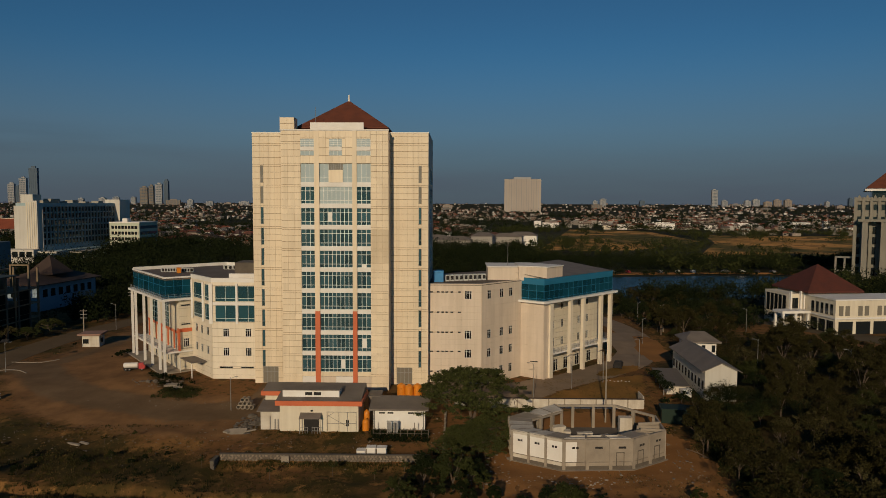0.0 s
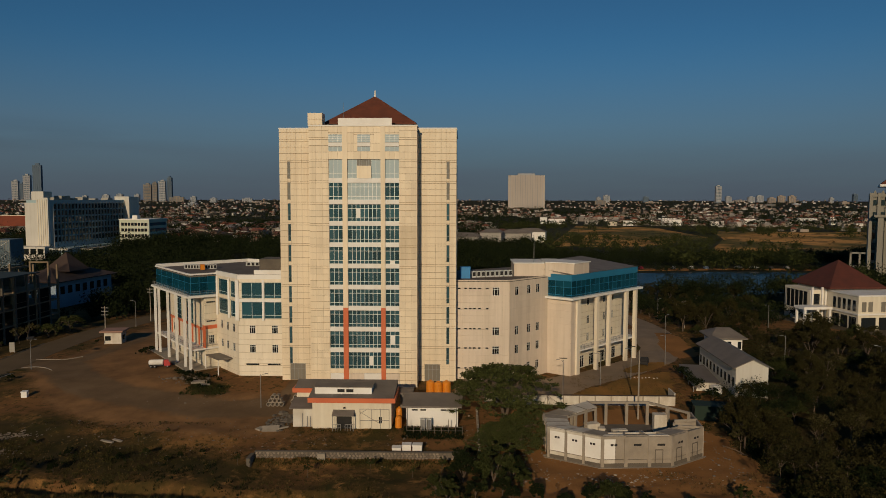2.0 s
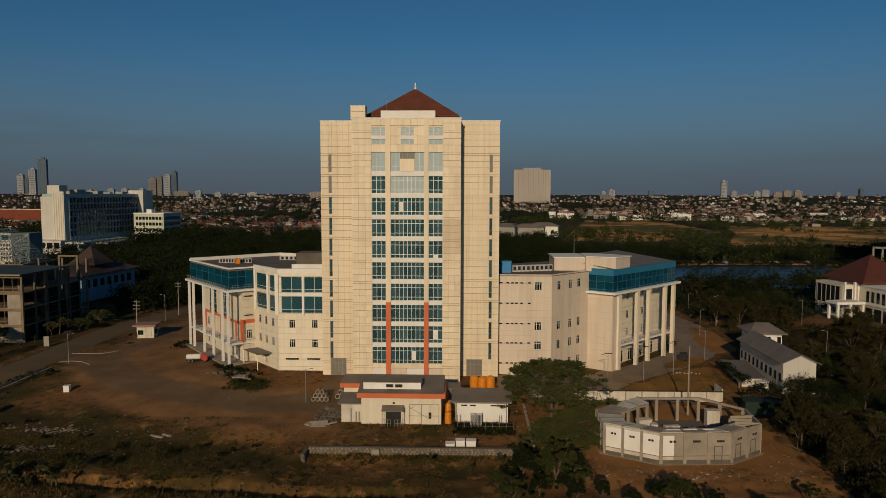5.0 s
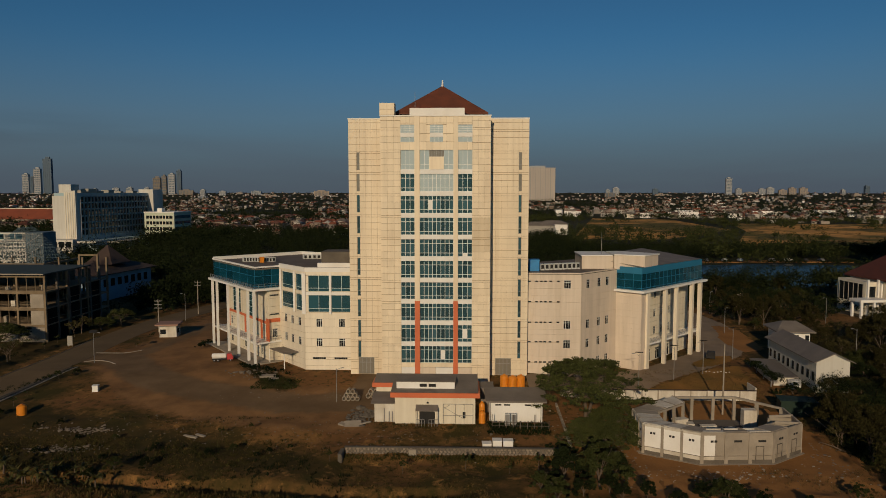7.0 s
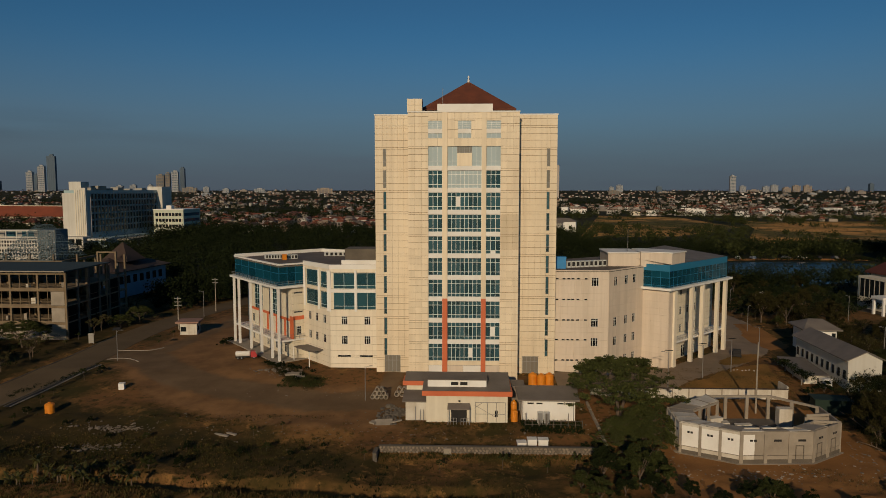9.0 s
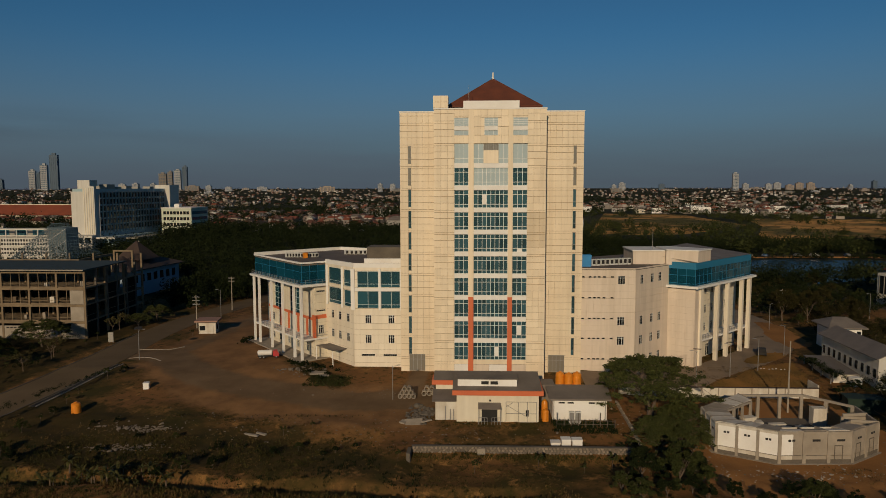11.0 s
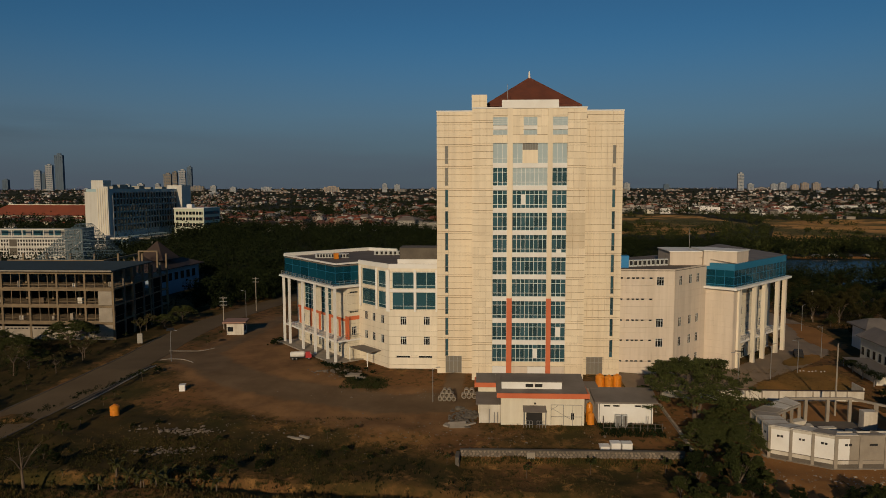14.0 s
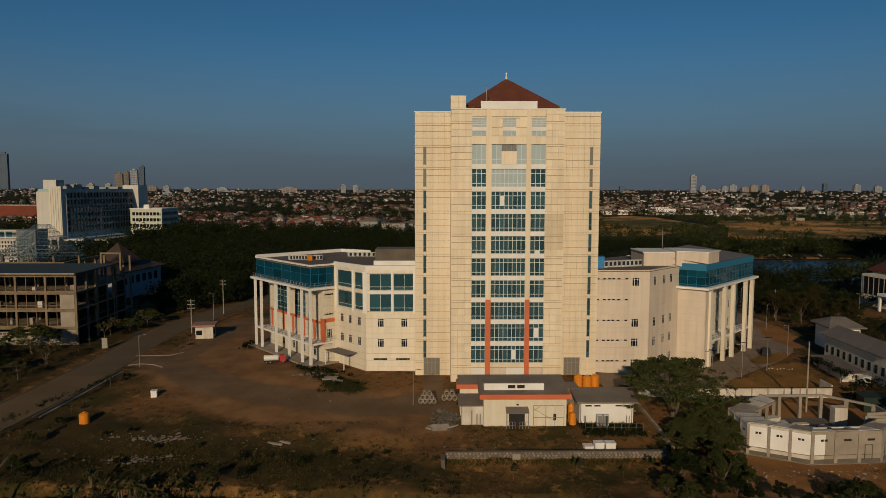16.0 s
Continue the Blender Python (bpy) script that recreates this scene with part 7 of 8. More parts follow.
def make_tree(name, label, seed, height, spread_, crown_h, trunk_r, leaf_mat, clumps, per, size, flat=0.6, lean=0.0, bark=BARK):
    """A tree: a tapered trunk that splits into limbs, and a crown of leaf patches hung on the limbs' ends."""
    r, rng = random.Random(seed), np.random.default_rng(seed)
    t = thing(name, label, "tree")
    wood = M()
    fork = height - crown_h * r.uniform(0.75, 0.9)
    base = [(0, 0, -0.3), (lean * 0.3, r.uniform(-.1, .1), fork * 0.5), (lean, r.uniform(-.2, .2), fork)]
    wood.tube(base, [trunk_r * 1.25, trunk_r, trunk_r * 0.8], 8)
    centres, radii = [], []
    limbs = r.randint(5, 7)
    for i in range(limbs):
        a = 6.283 * (i + r.uniform(-.3, .3)) / limbs
        reach = spread_ * r.uniform(0.45, 0.8)
        end = Vector((base[2][0] + math.cos(a) * reach, math.sin(a) * reach, fork + crown_h * r.uniform(0.35, 0.85)))
        mid = Vector(base[2]).lerp(end, 0.5) + Vector((0, 0, crown_h * 0.08))
        wood.tube([base[2], tuple(mid), tuple(end)], [trunk_r * 0.5, trunk_r * 0.32, trunk_r * 0.12], 6)
        for _ in range(2):
            a2 = a + r.uniform(-.9, .9)
            tip = mid + Vector((math.cos(a2), math.sin(a2), r.uniform(.2, .7))) * reach * 0.5
            wood.tube([tuple(mid), tuple(tip)], [trunk_r * 0.25, trunk_r * 0.08], 5)
            centres.append(tuple(tip)), radii.append(spread_ * r.uniform(0.16, 0.28))
        for _ in range(max(1, clumps // limbs - 2)):
            q = end + Vector((r.gauss(0, .28), r.gauss(0, .28), 0)) * spread_
            d = math.hypot(q.x - base[2][0], q.y) / spread_
            q.z = fork + crown_h * (1 - flat * min(d, 1.1) ** 2) * r.uniform(0.5, 1.0)
            centres.append(tuple(q)), radii.append(spread_ * r.uniform(0.13, 0.27))
    part("trunk", wood, bark, t)
    if per:
        v, f = leaf_cloud(rng, centres, radii, per, size, 0.6)
        part("crown", cloud_mesh("crown", v, f, leaf_mat), leaf_mat, t)
    return t


def place_tree(proto, x, y, s, used={}):
    """Uses the prototype itself first, then copies."""
    m = Matrix.Translation((x, y, land(x, y) - 0.1)) @ Matrix.Rotation(random.uniform(0, 6.28), 4, "Z") @ Matrix.Diagonal((s, s, s * random.uniform(0.9, 1.1), 1))
    if proto.name not in used:
        used[proto.name] = True
        proto.matrix_basis = m
        return proto
    return copy_thing(proto, m)


random.seed(12)


def make_acacia(name, label, seed, height, reach_, leaf_mat, sprays, per, size):
    """A spreading umbrella-shaped tree: rising limbs, twigs, and thin flat sprays of feathery leaves in ragged layers with gaps between."""
    r, rng = random.Random(seed), np.random.default_rng(seed)
    t = thing(name, label, "tree")
    wood, centres, radii, knees = M(), [], [], []
    for trunk in range(2):
        lean = Vector((r.uniform(-1.4, 1.4), r.uniform(-.8, .8), height * 0.3))
        wood.tube([(trunk * 0.5 - 0.25, 0, -0.3), tuple(lean * 0.5), tuple(lean)], [0.34, 0.27, 0.2], 8)
        for i in range(6):
            a = 6.283 * (i + r.uniform(-.35, .35)) / 6 + trunk * 0.5
            out = Vector((math.cos(a), math.sin(a), 0))
            f = r.uniform(.5, .92)
            knee = lean + out * reach_ * f * 0.45 + Vector((0, 0, height * r.uniform(.2, .3)))
            end = Vector((lean.x, lean.y, 0)) + out * reach_ * f + Vector((0, 0, height * (0.86 - 0.36 * f * f)))
            wood.tube([tuple(lean), tuple(knee), tuple(end)], [0.15, 0.1, 0.03], 6)
            knees += [knee, knee.lerp(end, 0.5), end]
    while sprays > 0:
        a, q = r.uniform(0, 6.283), math.sqrt(r.random()) * r.uniform(.82, 1.08)
        x, y = math.cos(a) * q * reach_, math.sin(a) * q * reach_
        if noise.noise((x * 0.33, y * 0.33, seed + 0.5)) < -0.12:
            continue
        sprays -= 1
        p = Vector((x, y, height * (0.97 - 0.42 * q * q) - height * r.choice((0, 0.02, 0.05, 0.1, 0.18, 0.27)) * r.uniform(.6, 1.1)))
        near_knee = min(knees, key=lambda k: (k - p).length)
        wood.tube([tuple(near_knee), tuple(p)], [0.035, 0.012], 4)
        for _ in range(4):
            centres.append((p.x + r.gauss(0, .55), p.y + r.gauss(0, .55), p.z + r.gauss(0, .1)))
            radii.append(r.uniform(.3, .95))
    part("trunk", wood, BARK, t)
    v, f = leaf_cloud(rng, centres, radii, per, size, 0.3)
    part("crown", cloud_mesh("crown", v, f, leaf_mat), leaf_mat, t)
    return t


umbrella = make_acacia("rain_tree", "broad spreading tree with feathery green crown", 3, 9.8, 9.4, LEAFFEATHER, 210, 42, 0.14)
place_tree(umbrella, 25.4, -15.5, 1.0)
near_broad = [make_tree("broad_tree", "bushy dark green broadleaf tree", 10 + k, 8.0 + k * 0.5, 4.4, 7.8 + k * 0.4, 0.22, m, 56, 185, 0.18, 0.65) for k, m in enumerate((LEAFDARK, LEAF, LEAFDARK))]
broad = [make_tree("woodland_tree", "dense dark green broadleaf tree in the woods", 20 + k, 7.2 + k * 0.9, 4.4 + 0.3 * k, 6.6 + k * 0.7, 0.2, m, 58, 150, 0.17, 0.6) for k, m in enumerate((LEAFDARK, LEAFSHADE, LEAF, LEAFSHADE))]
dry = [make_tree("dry_tree", "sparse half-bare tree with brownish leaves", 30 + k, 7.5, 3.8, 5.5, 0.12, m, 34, 70, 0.14, 0.4, bark=DRYWOOD) for k, m in enumerate((LEAFDRY, LEAFSHADE))]
bare = make_tree("bare_tree", "leafless pale tree with forked branches", 41, 8.0, 4.2, 6.0, 0.20, LEAFDRY, 20, 0, 0.2, 0.4, bark=DRYWOOD)
sapling = make_tree("sapling", "thin young tree with a small green crown", 51, 4.0, 1.3, 2.2, 0.06, LEAF, 12, 40, 0.16, 0.4)
shrub = make_tree("shrub", "low dark green shrub", 61, 2.2, 1.5, 1.9, 0.06, LEAFDARK, 18, 50, 0.16, 0.5)

for x, y, s in ((27.5, -24.5, 0.50), (22.6, -30.0, 0.40), (29.0, -21.0, 0.42), (26.0, -30.0, 0.44), (24.0, -26.5, 0.40)):
    place_tree(umbrella, x, y, s)
for k, (x, y, s) in enumerate(((18.5, -38.5, 0.52), (22.5, -41.5, 0.62), (25.0, -38.5, 0.42), (23.5, -43.0, 0.6), (15.0, -43.0, 0.5), (34.5, -45.0, 0.72), (38.0, -45.8, 0.68), (36.4, -46.6, 0.74), (41.0, -46.8, 0.6), (46.5, -46.5, 0.42), (53.5, -44, 0.4), (24.5, -45.5, .6))):
    place_tree(near_broad[k % 3], x, y, s)


def scatter(n, x0, x1, y0, y1, gap, keep, protos, lo, hi, seed):
    """Trees strewn over a stretch of land, no two nearer than gap."""
    r, done = random.Random(seed), []
    for _ in range(n * 12):
        x, y = r.uniform(x0, x1), r.uniform(y0, y1)
        if keep(x, y) and all((x - a) ** 2 + (y - b) ** 2 > gap * gap for a, b in done):
            done.append((x, y))
            place_tree(r.choice(protos), x, y, r.uniform(lo, hi))
            if len(done) >= n:
                break
    return done


def east_woods(x, y):
    if 60 < x < 81 and -21 < y < 33:
        return False
    if x > 92 + max(0, 38 - y) * 0.5 and y > 4 and (x * 7.3 + y * 3.1) % 10 > 2.2:
        return False
    if y > 40 and x > 100:
        return False
    if x < 61.5 + (y + 18) * 0.2:
        return False
    if y > 20 and x < 78:
        return False
    return not (abs(x - (118 + (45 - y) * 0.8)) < 7 and y > 20)


scatter(250, 59, 142, -80, 62, 3.9, east_woods, broad + broad + [broad[2], dry[0], dry[1], dry[1], bare], 0.5, 0.95, 3)
scatter(22, 60, 78, -48, -22, 3.2, lambda x, y: True, [dry[0], dry[1], bare, shrub], 0.5, 0.9, 4)
scatter(64, 66, 122, 62, 120, 4.2, lambda x, y: x > 76 - (y - 62) * 0.12 and not (x > 104 and y < 84), broad, 0.42, 0.66, 5)
scatter(14, -120, -88, -40, 20, 6.5, lambda x, y: y < 26, [dry[0], dry[1], dry[0], broad[1], bare], 0.55, 0.95, 8)
scatter(9, -72.5, -69, -24, 34, 3.5, lambda x, y: y < 4 or y > 22, [sapling, shrub, sapling], 0.5, 0.9, 9)
scatter(12, -92, -88, -40, 40, 5, lambda x, y: True, [sapling, dry[0]], 0.5, 0.9, 19)
for x, y, s in ((-65.8, -43.8, 1.5), (-72, -46, 0.9), (66, -44, 1.0), (75, -52, 0.9)):
    place_tree(bare, x, y, s)
for x, y, s in ((5.5, -35.2, 0.95), (15.5, -34.5, 1.0), (-3.0, -36.5, 0.8), (11.5, -36.0, 0.7), (19.0, -33.2, 0.8), (-13.5, -34, .7), (-31.5, -26, 0.7), (-27.5, -24.5, 0.6)):
    place_tree(sapling, x, y, s)
for x, y, s in ((-34.0, 5.2, 0.8), (-32.0, 4.0, 0.7), (-36.5, 5.6, 0.6), (-38.5, 7.2, 0.6), (-30.5, 4.8, 0.5), (-54, 24, 1.0), (17.5, -30, 0.8), (19.5, -29.0, 0.9), (20.8, -31, 0.8), (-9.2, -11.5, .5), (-40, -30, .6), (-24, -33, .6), (-20, -30, .5), (-45, -35, .7), (60, -8, 1.0), (61, -4, .9), (-56, -33, 0.7)):
    place_tree(shrub, x, y, s)

# unseen row of trees below the view, added to throw shadow northwards
for k in range(22):
    place_tree(broad[k % 4], -98 + k * 3.1 + random.uniform(-1.5, 1.5), -66 + random.uniform(-3, 2), random.uniform(0.5, 0.7))
for k, (x, y, s) in enumerate(((21.5, -37.5, 0.42), (26.5, -39.5, 0.42), (17.0, -40.5, 0.5), (20.0, -44.5, 0.6), (16.5, -46.5, 0.6), (27.5, -45.5, 0.6), (31.0, -46.5, 0.5))):
    place_tree(near_broad[k % 3], x, y, s)
for k, (x, y, s) in enumerate(((-44.5, -40.0, 0.42), (-41.5, -39.0, 0.36), (-39.5, -31.5, 0.26), (-31.0, -33.0, 0.28), (-28.0, -31.0, 0.24), (-22.5, -32.0, 0.26), (-66.0, -37.0, 0.42), (-69.5, -34.0, 0.38), (-62.0, -23.5, 0.24), (-58.5, -22.5, 0.22), (-71, -27, 0.35), (-37.8, -37.8, 0.42), (-52.5, -28.2, 0.22), (-47, -28.0, 0.2))):
    place_tree(near_broad[k % 3], x, y, s)
for x, y, s in ((66.5, -12.5, 0.62), (70.5, -14.0, 0.7), (74.5, -13.0, 0.66), (79.5, -9.5, 0.7), (64.5, -2.5, 0.4), (64.0, 12.0, 0.4), (80.5, 3.0, 0.7), (82.5, 12.0, 0.75), (80.0, 20.0, 0.6)):
    place_tree(broad[int(x) % 4], x, y, s)
# pale fallen branches at the edge of the woods
for k, (x, y, rz, up, L) in enumerate(((62.5, -20.5, 130, 24, 4.5), (63.7, -22.5, 112, 18, 5.0), (65.6, -25.3, 60, 30, 4.0), (65.0, -13.0, 100, 48, 3.0), (61.0, -28.0, 150, 12, 4.0), (67.5, -36.0, 120, 28, 5.5), (72.0, -41.0, 125, 32, 6.0))):
    c, sn = math.cos(radians(rz)), math.sin(radians(rz))
    tip = (c * L, sn * L, L * math.tan(radians(up)))
    b_ = thing("fallen_branch", "pale bare branch leaning at the edge of the woods", "branch", x, y, land(x, y), group="fallen branches")
    part("limb", M().tube([(0, 0, -0.2), (tip[0] * .5, tip[1] * .5 + .2, tip[2] * .55), tip], [0.11, 0.08, 0.03], 6), DRYWOOD, b_)
    part("twig", M().tube([(tip[0] * .5, tip[1] * .5 + .2, tip[2] * .55), (tip[0] * .8 + .6, tip[1] * .7 - .5, tip[2] * .9 + .3)], [0.05, 0.02], 5), DRYWOOD, b_)
# banana plants by the ditch
def make_banana(seed):
    r = random.Random(seed)
    t = thing("banana_plant", "banana plant with drooping yellow-green leaves", "plant", group="banana plants by the ditch")
    part("stem", M().tube([(0, 0, -0.2), (0.05, 0, 1.5)], [0.14, 0.09], 8), DRYWOOD, t)
    for i in range(8):
        a, L, up = 6.283 * i / 8 + r.uniform(-.4, .4), r.uniform(1.2, 2.1), r.uniform(0.5, 1.5)
        m, n = M(), 6
        for j in range(n + 1):
            f = j / n
            rad, z, w = L * f * 0.85, 1.45 + up * L * f - 1.25 * L * f * f * (1 - 0.4 * up), 0.26 * math.sin(math.pi * min(f + 0.08, 1)) + 0.02
            c, s = math.cos(a), math.sin(a)
            m.v += [(c * rad - s * w, s * rad + c * w, z - 0.08), (c * rad, s * rad, z), (c * rad + s * w, s * rad - c * w, z - 0.08)]
        for j in range(n):
            o = 3 * j
            m.f += [(o, o + 3, o + 4, o + 1), (o + 1, o + 4, o + 5, o + 2)]
        m.k = [0] * len(m.f)
        part("leaf", m, LEAFBANANA, t)
    return t


bananas = [make_banana(k) for k in (1, 2)]
rb_ = random.Random(31)
for i in range(44):
    x, y = rb_.gauss(-50, 5.5), rb_.uniform(-43.8, -39.2)
    s = rb_.uniform(0.5, 1.1)
    m = Matrix.Translation((x, y, land(x, y))) @ Matrix.Rotation(rb_.uniform(0, 6.28), 4, "Z") @ Matrix.Scale(s, 4)
    if i < 2:
        bananas[i].matrix_basis = m
    else:
        copy_thing(bananas[i % 2], m)

# grass and weeds
def tufts(name, n, x0, x1, y0, y1, lo, hi, material, label, seed, thresh=-0.1, freq=0.12):
    r = random.Random(seed)
    v, f = [], []
    while n > 0:
        x, y = r.uniform(x0, x1), r.uniform(y0, y1)
        if noise.noise((x * freq, y * freq, seed)) < thresh:
            n -= 0.25
            continue
        n -= 1
        z, h = land(x, y) - 0.05, r.uniform(lo, hi)
        for _ in range(7):
            a, w = r.uniform(0, 6.28), h * r.uniform(0.08, 0.16)
            dx, dy, px, py = math.cos(a), math.sin(a), r.gauss(0, h * .35), r.gauss(0, h * .35)
            o, k = len(v), r.uniform(.5, 1.0)
            v += [(x + px - dy * w, y + py + dx * w, z), (x + px + dy * w, y + py - dx * w, z), (x + px + dx * h * .5 * k, y + py + dy * h * .5 * k, z + h * k)]
            f.append((o, o + 1, o + 2))
    me = cloud_mesh(name, np.array(v), np.array(f), material)
    return tagged(new(name, me), label, "grass", kind="stuff")


tufts("dry_grass", 5200, -78, 24, -50, -20, 0.12, 0.36, DRYGRASS, "tufts of dry brown grass on the waste ground", 4, -0.05)
tufts("weeds", 5200, -90, 24, -52, -18, 0.12, 0.4, WEED, "olive green weeds on the waste ground", 6, 0.12, 0.09)
tufts("weeds", 6500, -92, -22, -54, -27, 0.15, 0.5, WEED, "thick olive weeds on the low ground", 14, -0.12, 0.11)
tufts("weeds", 2500, -92, -10, -54, -30, 0.2, 0.6, LEAFDARK, "dark green weeds on the low ground", 15, -0.1, 0.2)
tufts("weeds", 600, -36, -25.5, -5, 2.5, 0.2, 0.5, LEAF, "low green garden plants before the wing", 8, 0.0)
tufts("dry_grass", 1500, 30, 64, -50, -34, 0.15, 0.4, DRYGRASS, "sparse dry grass before the woods", 9, 0.1)
tufts("weeds", 900, 61, 67, -45, -10, 0.3, 0.8, LEAFDARK, "dark weeds at the edge of the woods", 10, -0.3)
tufts("weeds", 420, 9, 18.5, -24, -19.6, 0.3, 0.8, LEAFDARK, "dark weeds before the pump house", 26, -0.4)
tufts("weeds", 300, -6, 8, -22.6, -20.6, 0.1, 0.35, WEED, "weeds along the foot of the service house", 27, -0.4)
tufts("weeds", 700, -12, 18, -32.6, -31.7, 0.2, 0.6, WEED, "weeds along the retaining wall", 28, -0.2)
tufts("dry_grass", 1500, 40, 66, -5, 12, 0.15, 0.35, DRYGRASS, "dry lawn beside the forecourt", 12, -0.1)

# ---- woods and town beyond ----
FIELDS = [[(84, 392), (150, 385), (250, 520), (262, 760), (172, 800)], [(165, 292), (470, 285), (700, 600), (300, 660), (255, 500)]]
for k, poly in enumerate(FIELDS):
    solid("field", M().prism(poly, -0.6, -0.3), FIELDSOIL, "dry golden-brown grass field", "field", "structure")
EXCLUDE = [[(-245, 235), (-190, 225), (-180, 365), (-235, 370)], [(-270, 150), (-180, 150), (-178, 200), (-270, 200)], [(-212, 312), (-182, 312), (-180, 350), (-212, 350)], [(-165, 20), (-88, 20), (-86, 70), (-165, 72)],
           [(-118, 80), (-86, 80), (-80, 122), (-118, 122)], [(110, 50), (180, 50), (180, 100), (110, 100)], [(190, 170), (255, 170), (255, 230), (190, 230)],
           LAKE, [(40, 211), (210, 216), (210, 236), (40, 228)]]
EXCLUDE += FIELDS


def free(x, y):
    return not any(inside(p, x, y) for p in EXCLUDE)


def woods(name, count, region, keep, lo, hi, seed, mat, label, leaves=70):
    r, rng = random.Random(seed), np.random.default_rng(seed)
    centres, radii = [], []
    while len(centres) < count:
        x, y = region(r)
        if not keep(x, y):
            continue
        s = r.uniform(lo, hi)
        for _ in range(3):
            centres.append((x + r.gauss(0, s * .25), y + r.gauss(0, s * .25), far_rise(x, y) + s * r.uniform(0.35, 0.75)))
            radii.append(s * r.uniform(0.3, 0.5))
    v, f = leaf_cloud(rng, centres, radii, leaves // 3, (0.8 if leaves < 150 else 0.42) * (lo + hi) / 18, 0.9)
    # leaf patches grow with their crowns
    return tagged(new(name, cloud_mesh(name, v, f, mat)), label, "woods", kind="stuff")


def box_region(x0, x1, y0, y1):
    return lambda r: (r.uniform(x0, x1), r.uniform(y0, y1))


def fan_region(y0, y1):
    """Even over the view: far ones rarer by area."""
    def pick(r):
        d = y0 * (y1 / y0) ** r.random()
        return r.uniform(-0.78, 0.78) * (d + 130), d
    return pick


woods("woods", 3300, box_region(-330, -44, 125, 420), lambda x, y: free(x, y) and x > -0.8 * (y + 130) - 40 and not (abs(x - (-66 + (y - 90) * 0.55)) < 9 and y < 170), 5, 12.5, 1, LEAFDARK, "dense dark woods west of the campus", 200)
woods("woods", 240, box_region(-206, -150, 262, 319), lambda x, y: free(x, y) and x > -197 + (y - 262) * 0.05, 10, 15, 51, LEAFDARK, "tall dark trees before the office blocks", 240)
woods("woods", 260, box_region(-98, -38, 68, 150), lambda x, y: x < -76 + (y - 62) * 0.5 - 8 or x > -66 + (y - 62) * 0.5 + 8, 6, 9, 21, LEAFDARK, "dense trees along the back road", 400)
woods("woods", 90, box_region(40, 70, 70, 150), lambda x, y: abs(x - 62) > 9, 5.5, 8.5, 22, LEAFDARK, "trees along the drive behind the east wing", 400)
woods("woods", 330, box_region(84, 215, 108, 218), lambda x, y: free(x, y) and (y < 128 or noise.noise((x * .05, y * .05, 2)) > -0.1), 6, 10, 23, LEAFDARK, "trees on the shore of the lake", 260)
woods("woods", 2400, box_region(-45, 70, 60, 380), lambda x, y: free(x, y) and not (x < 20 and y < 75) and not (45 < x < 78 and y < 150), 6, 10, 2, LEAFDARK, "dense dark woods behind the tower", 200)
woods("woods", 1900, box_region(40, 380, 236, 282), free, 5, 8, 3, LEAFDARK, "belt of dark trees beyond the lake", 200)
woods("woods", 1500, box_region(130, 330, 95, 300), lambda x, y: free(x, y), 5, 9, 4, LEAF, "trees round the lake", 80)
woods("woods", 3000, box_region(60, 620, 285, 800), lambda x, y: (free(x, y) or noise.noise((x * .02, y * .012, 4)) > 0.16) and noise.noise((x * .006, y * .006, 2)) > -0.12, 3.5, 9, 5, LEAF, "scattered trees among the fields", 70)
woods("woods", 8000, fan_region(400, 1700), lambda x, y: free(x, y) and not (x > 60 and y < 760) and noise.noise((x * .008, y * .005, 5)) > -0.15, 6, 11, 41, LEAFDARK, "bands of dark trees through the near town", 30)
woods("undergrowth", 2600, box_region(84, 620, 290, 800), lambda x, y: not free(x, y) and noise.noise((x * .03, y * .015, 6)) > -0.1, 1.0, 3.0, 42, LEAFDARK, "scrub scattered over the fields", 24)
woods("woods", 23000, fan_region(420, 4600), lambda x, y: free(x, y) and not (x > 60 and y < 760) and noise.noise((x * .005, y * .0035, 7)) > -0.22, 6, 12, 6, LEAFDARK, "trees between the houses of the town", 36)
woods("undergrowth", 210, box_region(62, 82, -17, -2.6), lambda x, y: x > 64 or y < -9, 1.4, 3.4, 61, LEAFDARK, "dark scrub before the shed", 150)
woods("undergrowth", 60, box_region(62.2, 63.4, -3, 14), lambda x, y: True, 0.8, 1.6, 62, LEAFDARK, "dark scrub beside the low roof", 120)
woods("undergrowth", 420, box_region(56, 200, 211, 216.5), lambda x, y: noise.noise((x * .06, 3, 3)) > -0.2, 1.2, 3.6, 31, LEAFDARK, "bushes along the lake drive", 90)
woods("undergrowth", 3000, box_region(56, 142, -80, 60), east_woods, 1.6, 3.8, 8, LEAFSHADE, "dark olive undergrowth beneath the trees", 170)
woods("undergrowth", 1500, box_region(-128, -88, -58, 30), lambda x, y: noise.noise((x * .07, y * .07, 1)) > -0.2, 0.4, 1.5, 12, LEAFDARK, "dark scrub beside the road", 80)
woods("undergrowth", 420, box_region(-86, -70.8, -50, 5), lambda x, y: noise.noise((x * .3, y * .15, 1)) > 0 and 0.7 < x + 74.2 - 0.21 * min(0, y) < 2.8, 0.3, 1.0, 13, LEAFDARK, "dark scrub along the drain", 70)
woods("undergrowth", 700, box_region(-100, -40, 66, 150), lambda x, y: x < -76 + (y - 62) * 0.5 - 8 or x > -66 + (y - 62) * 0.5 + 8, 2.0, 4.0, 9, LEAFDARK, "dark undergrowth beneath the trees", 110)
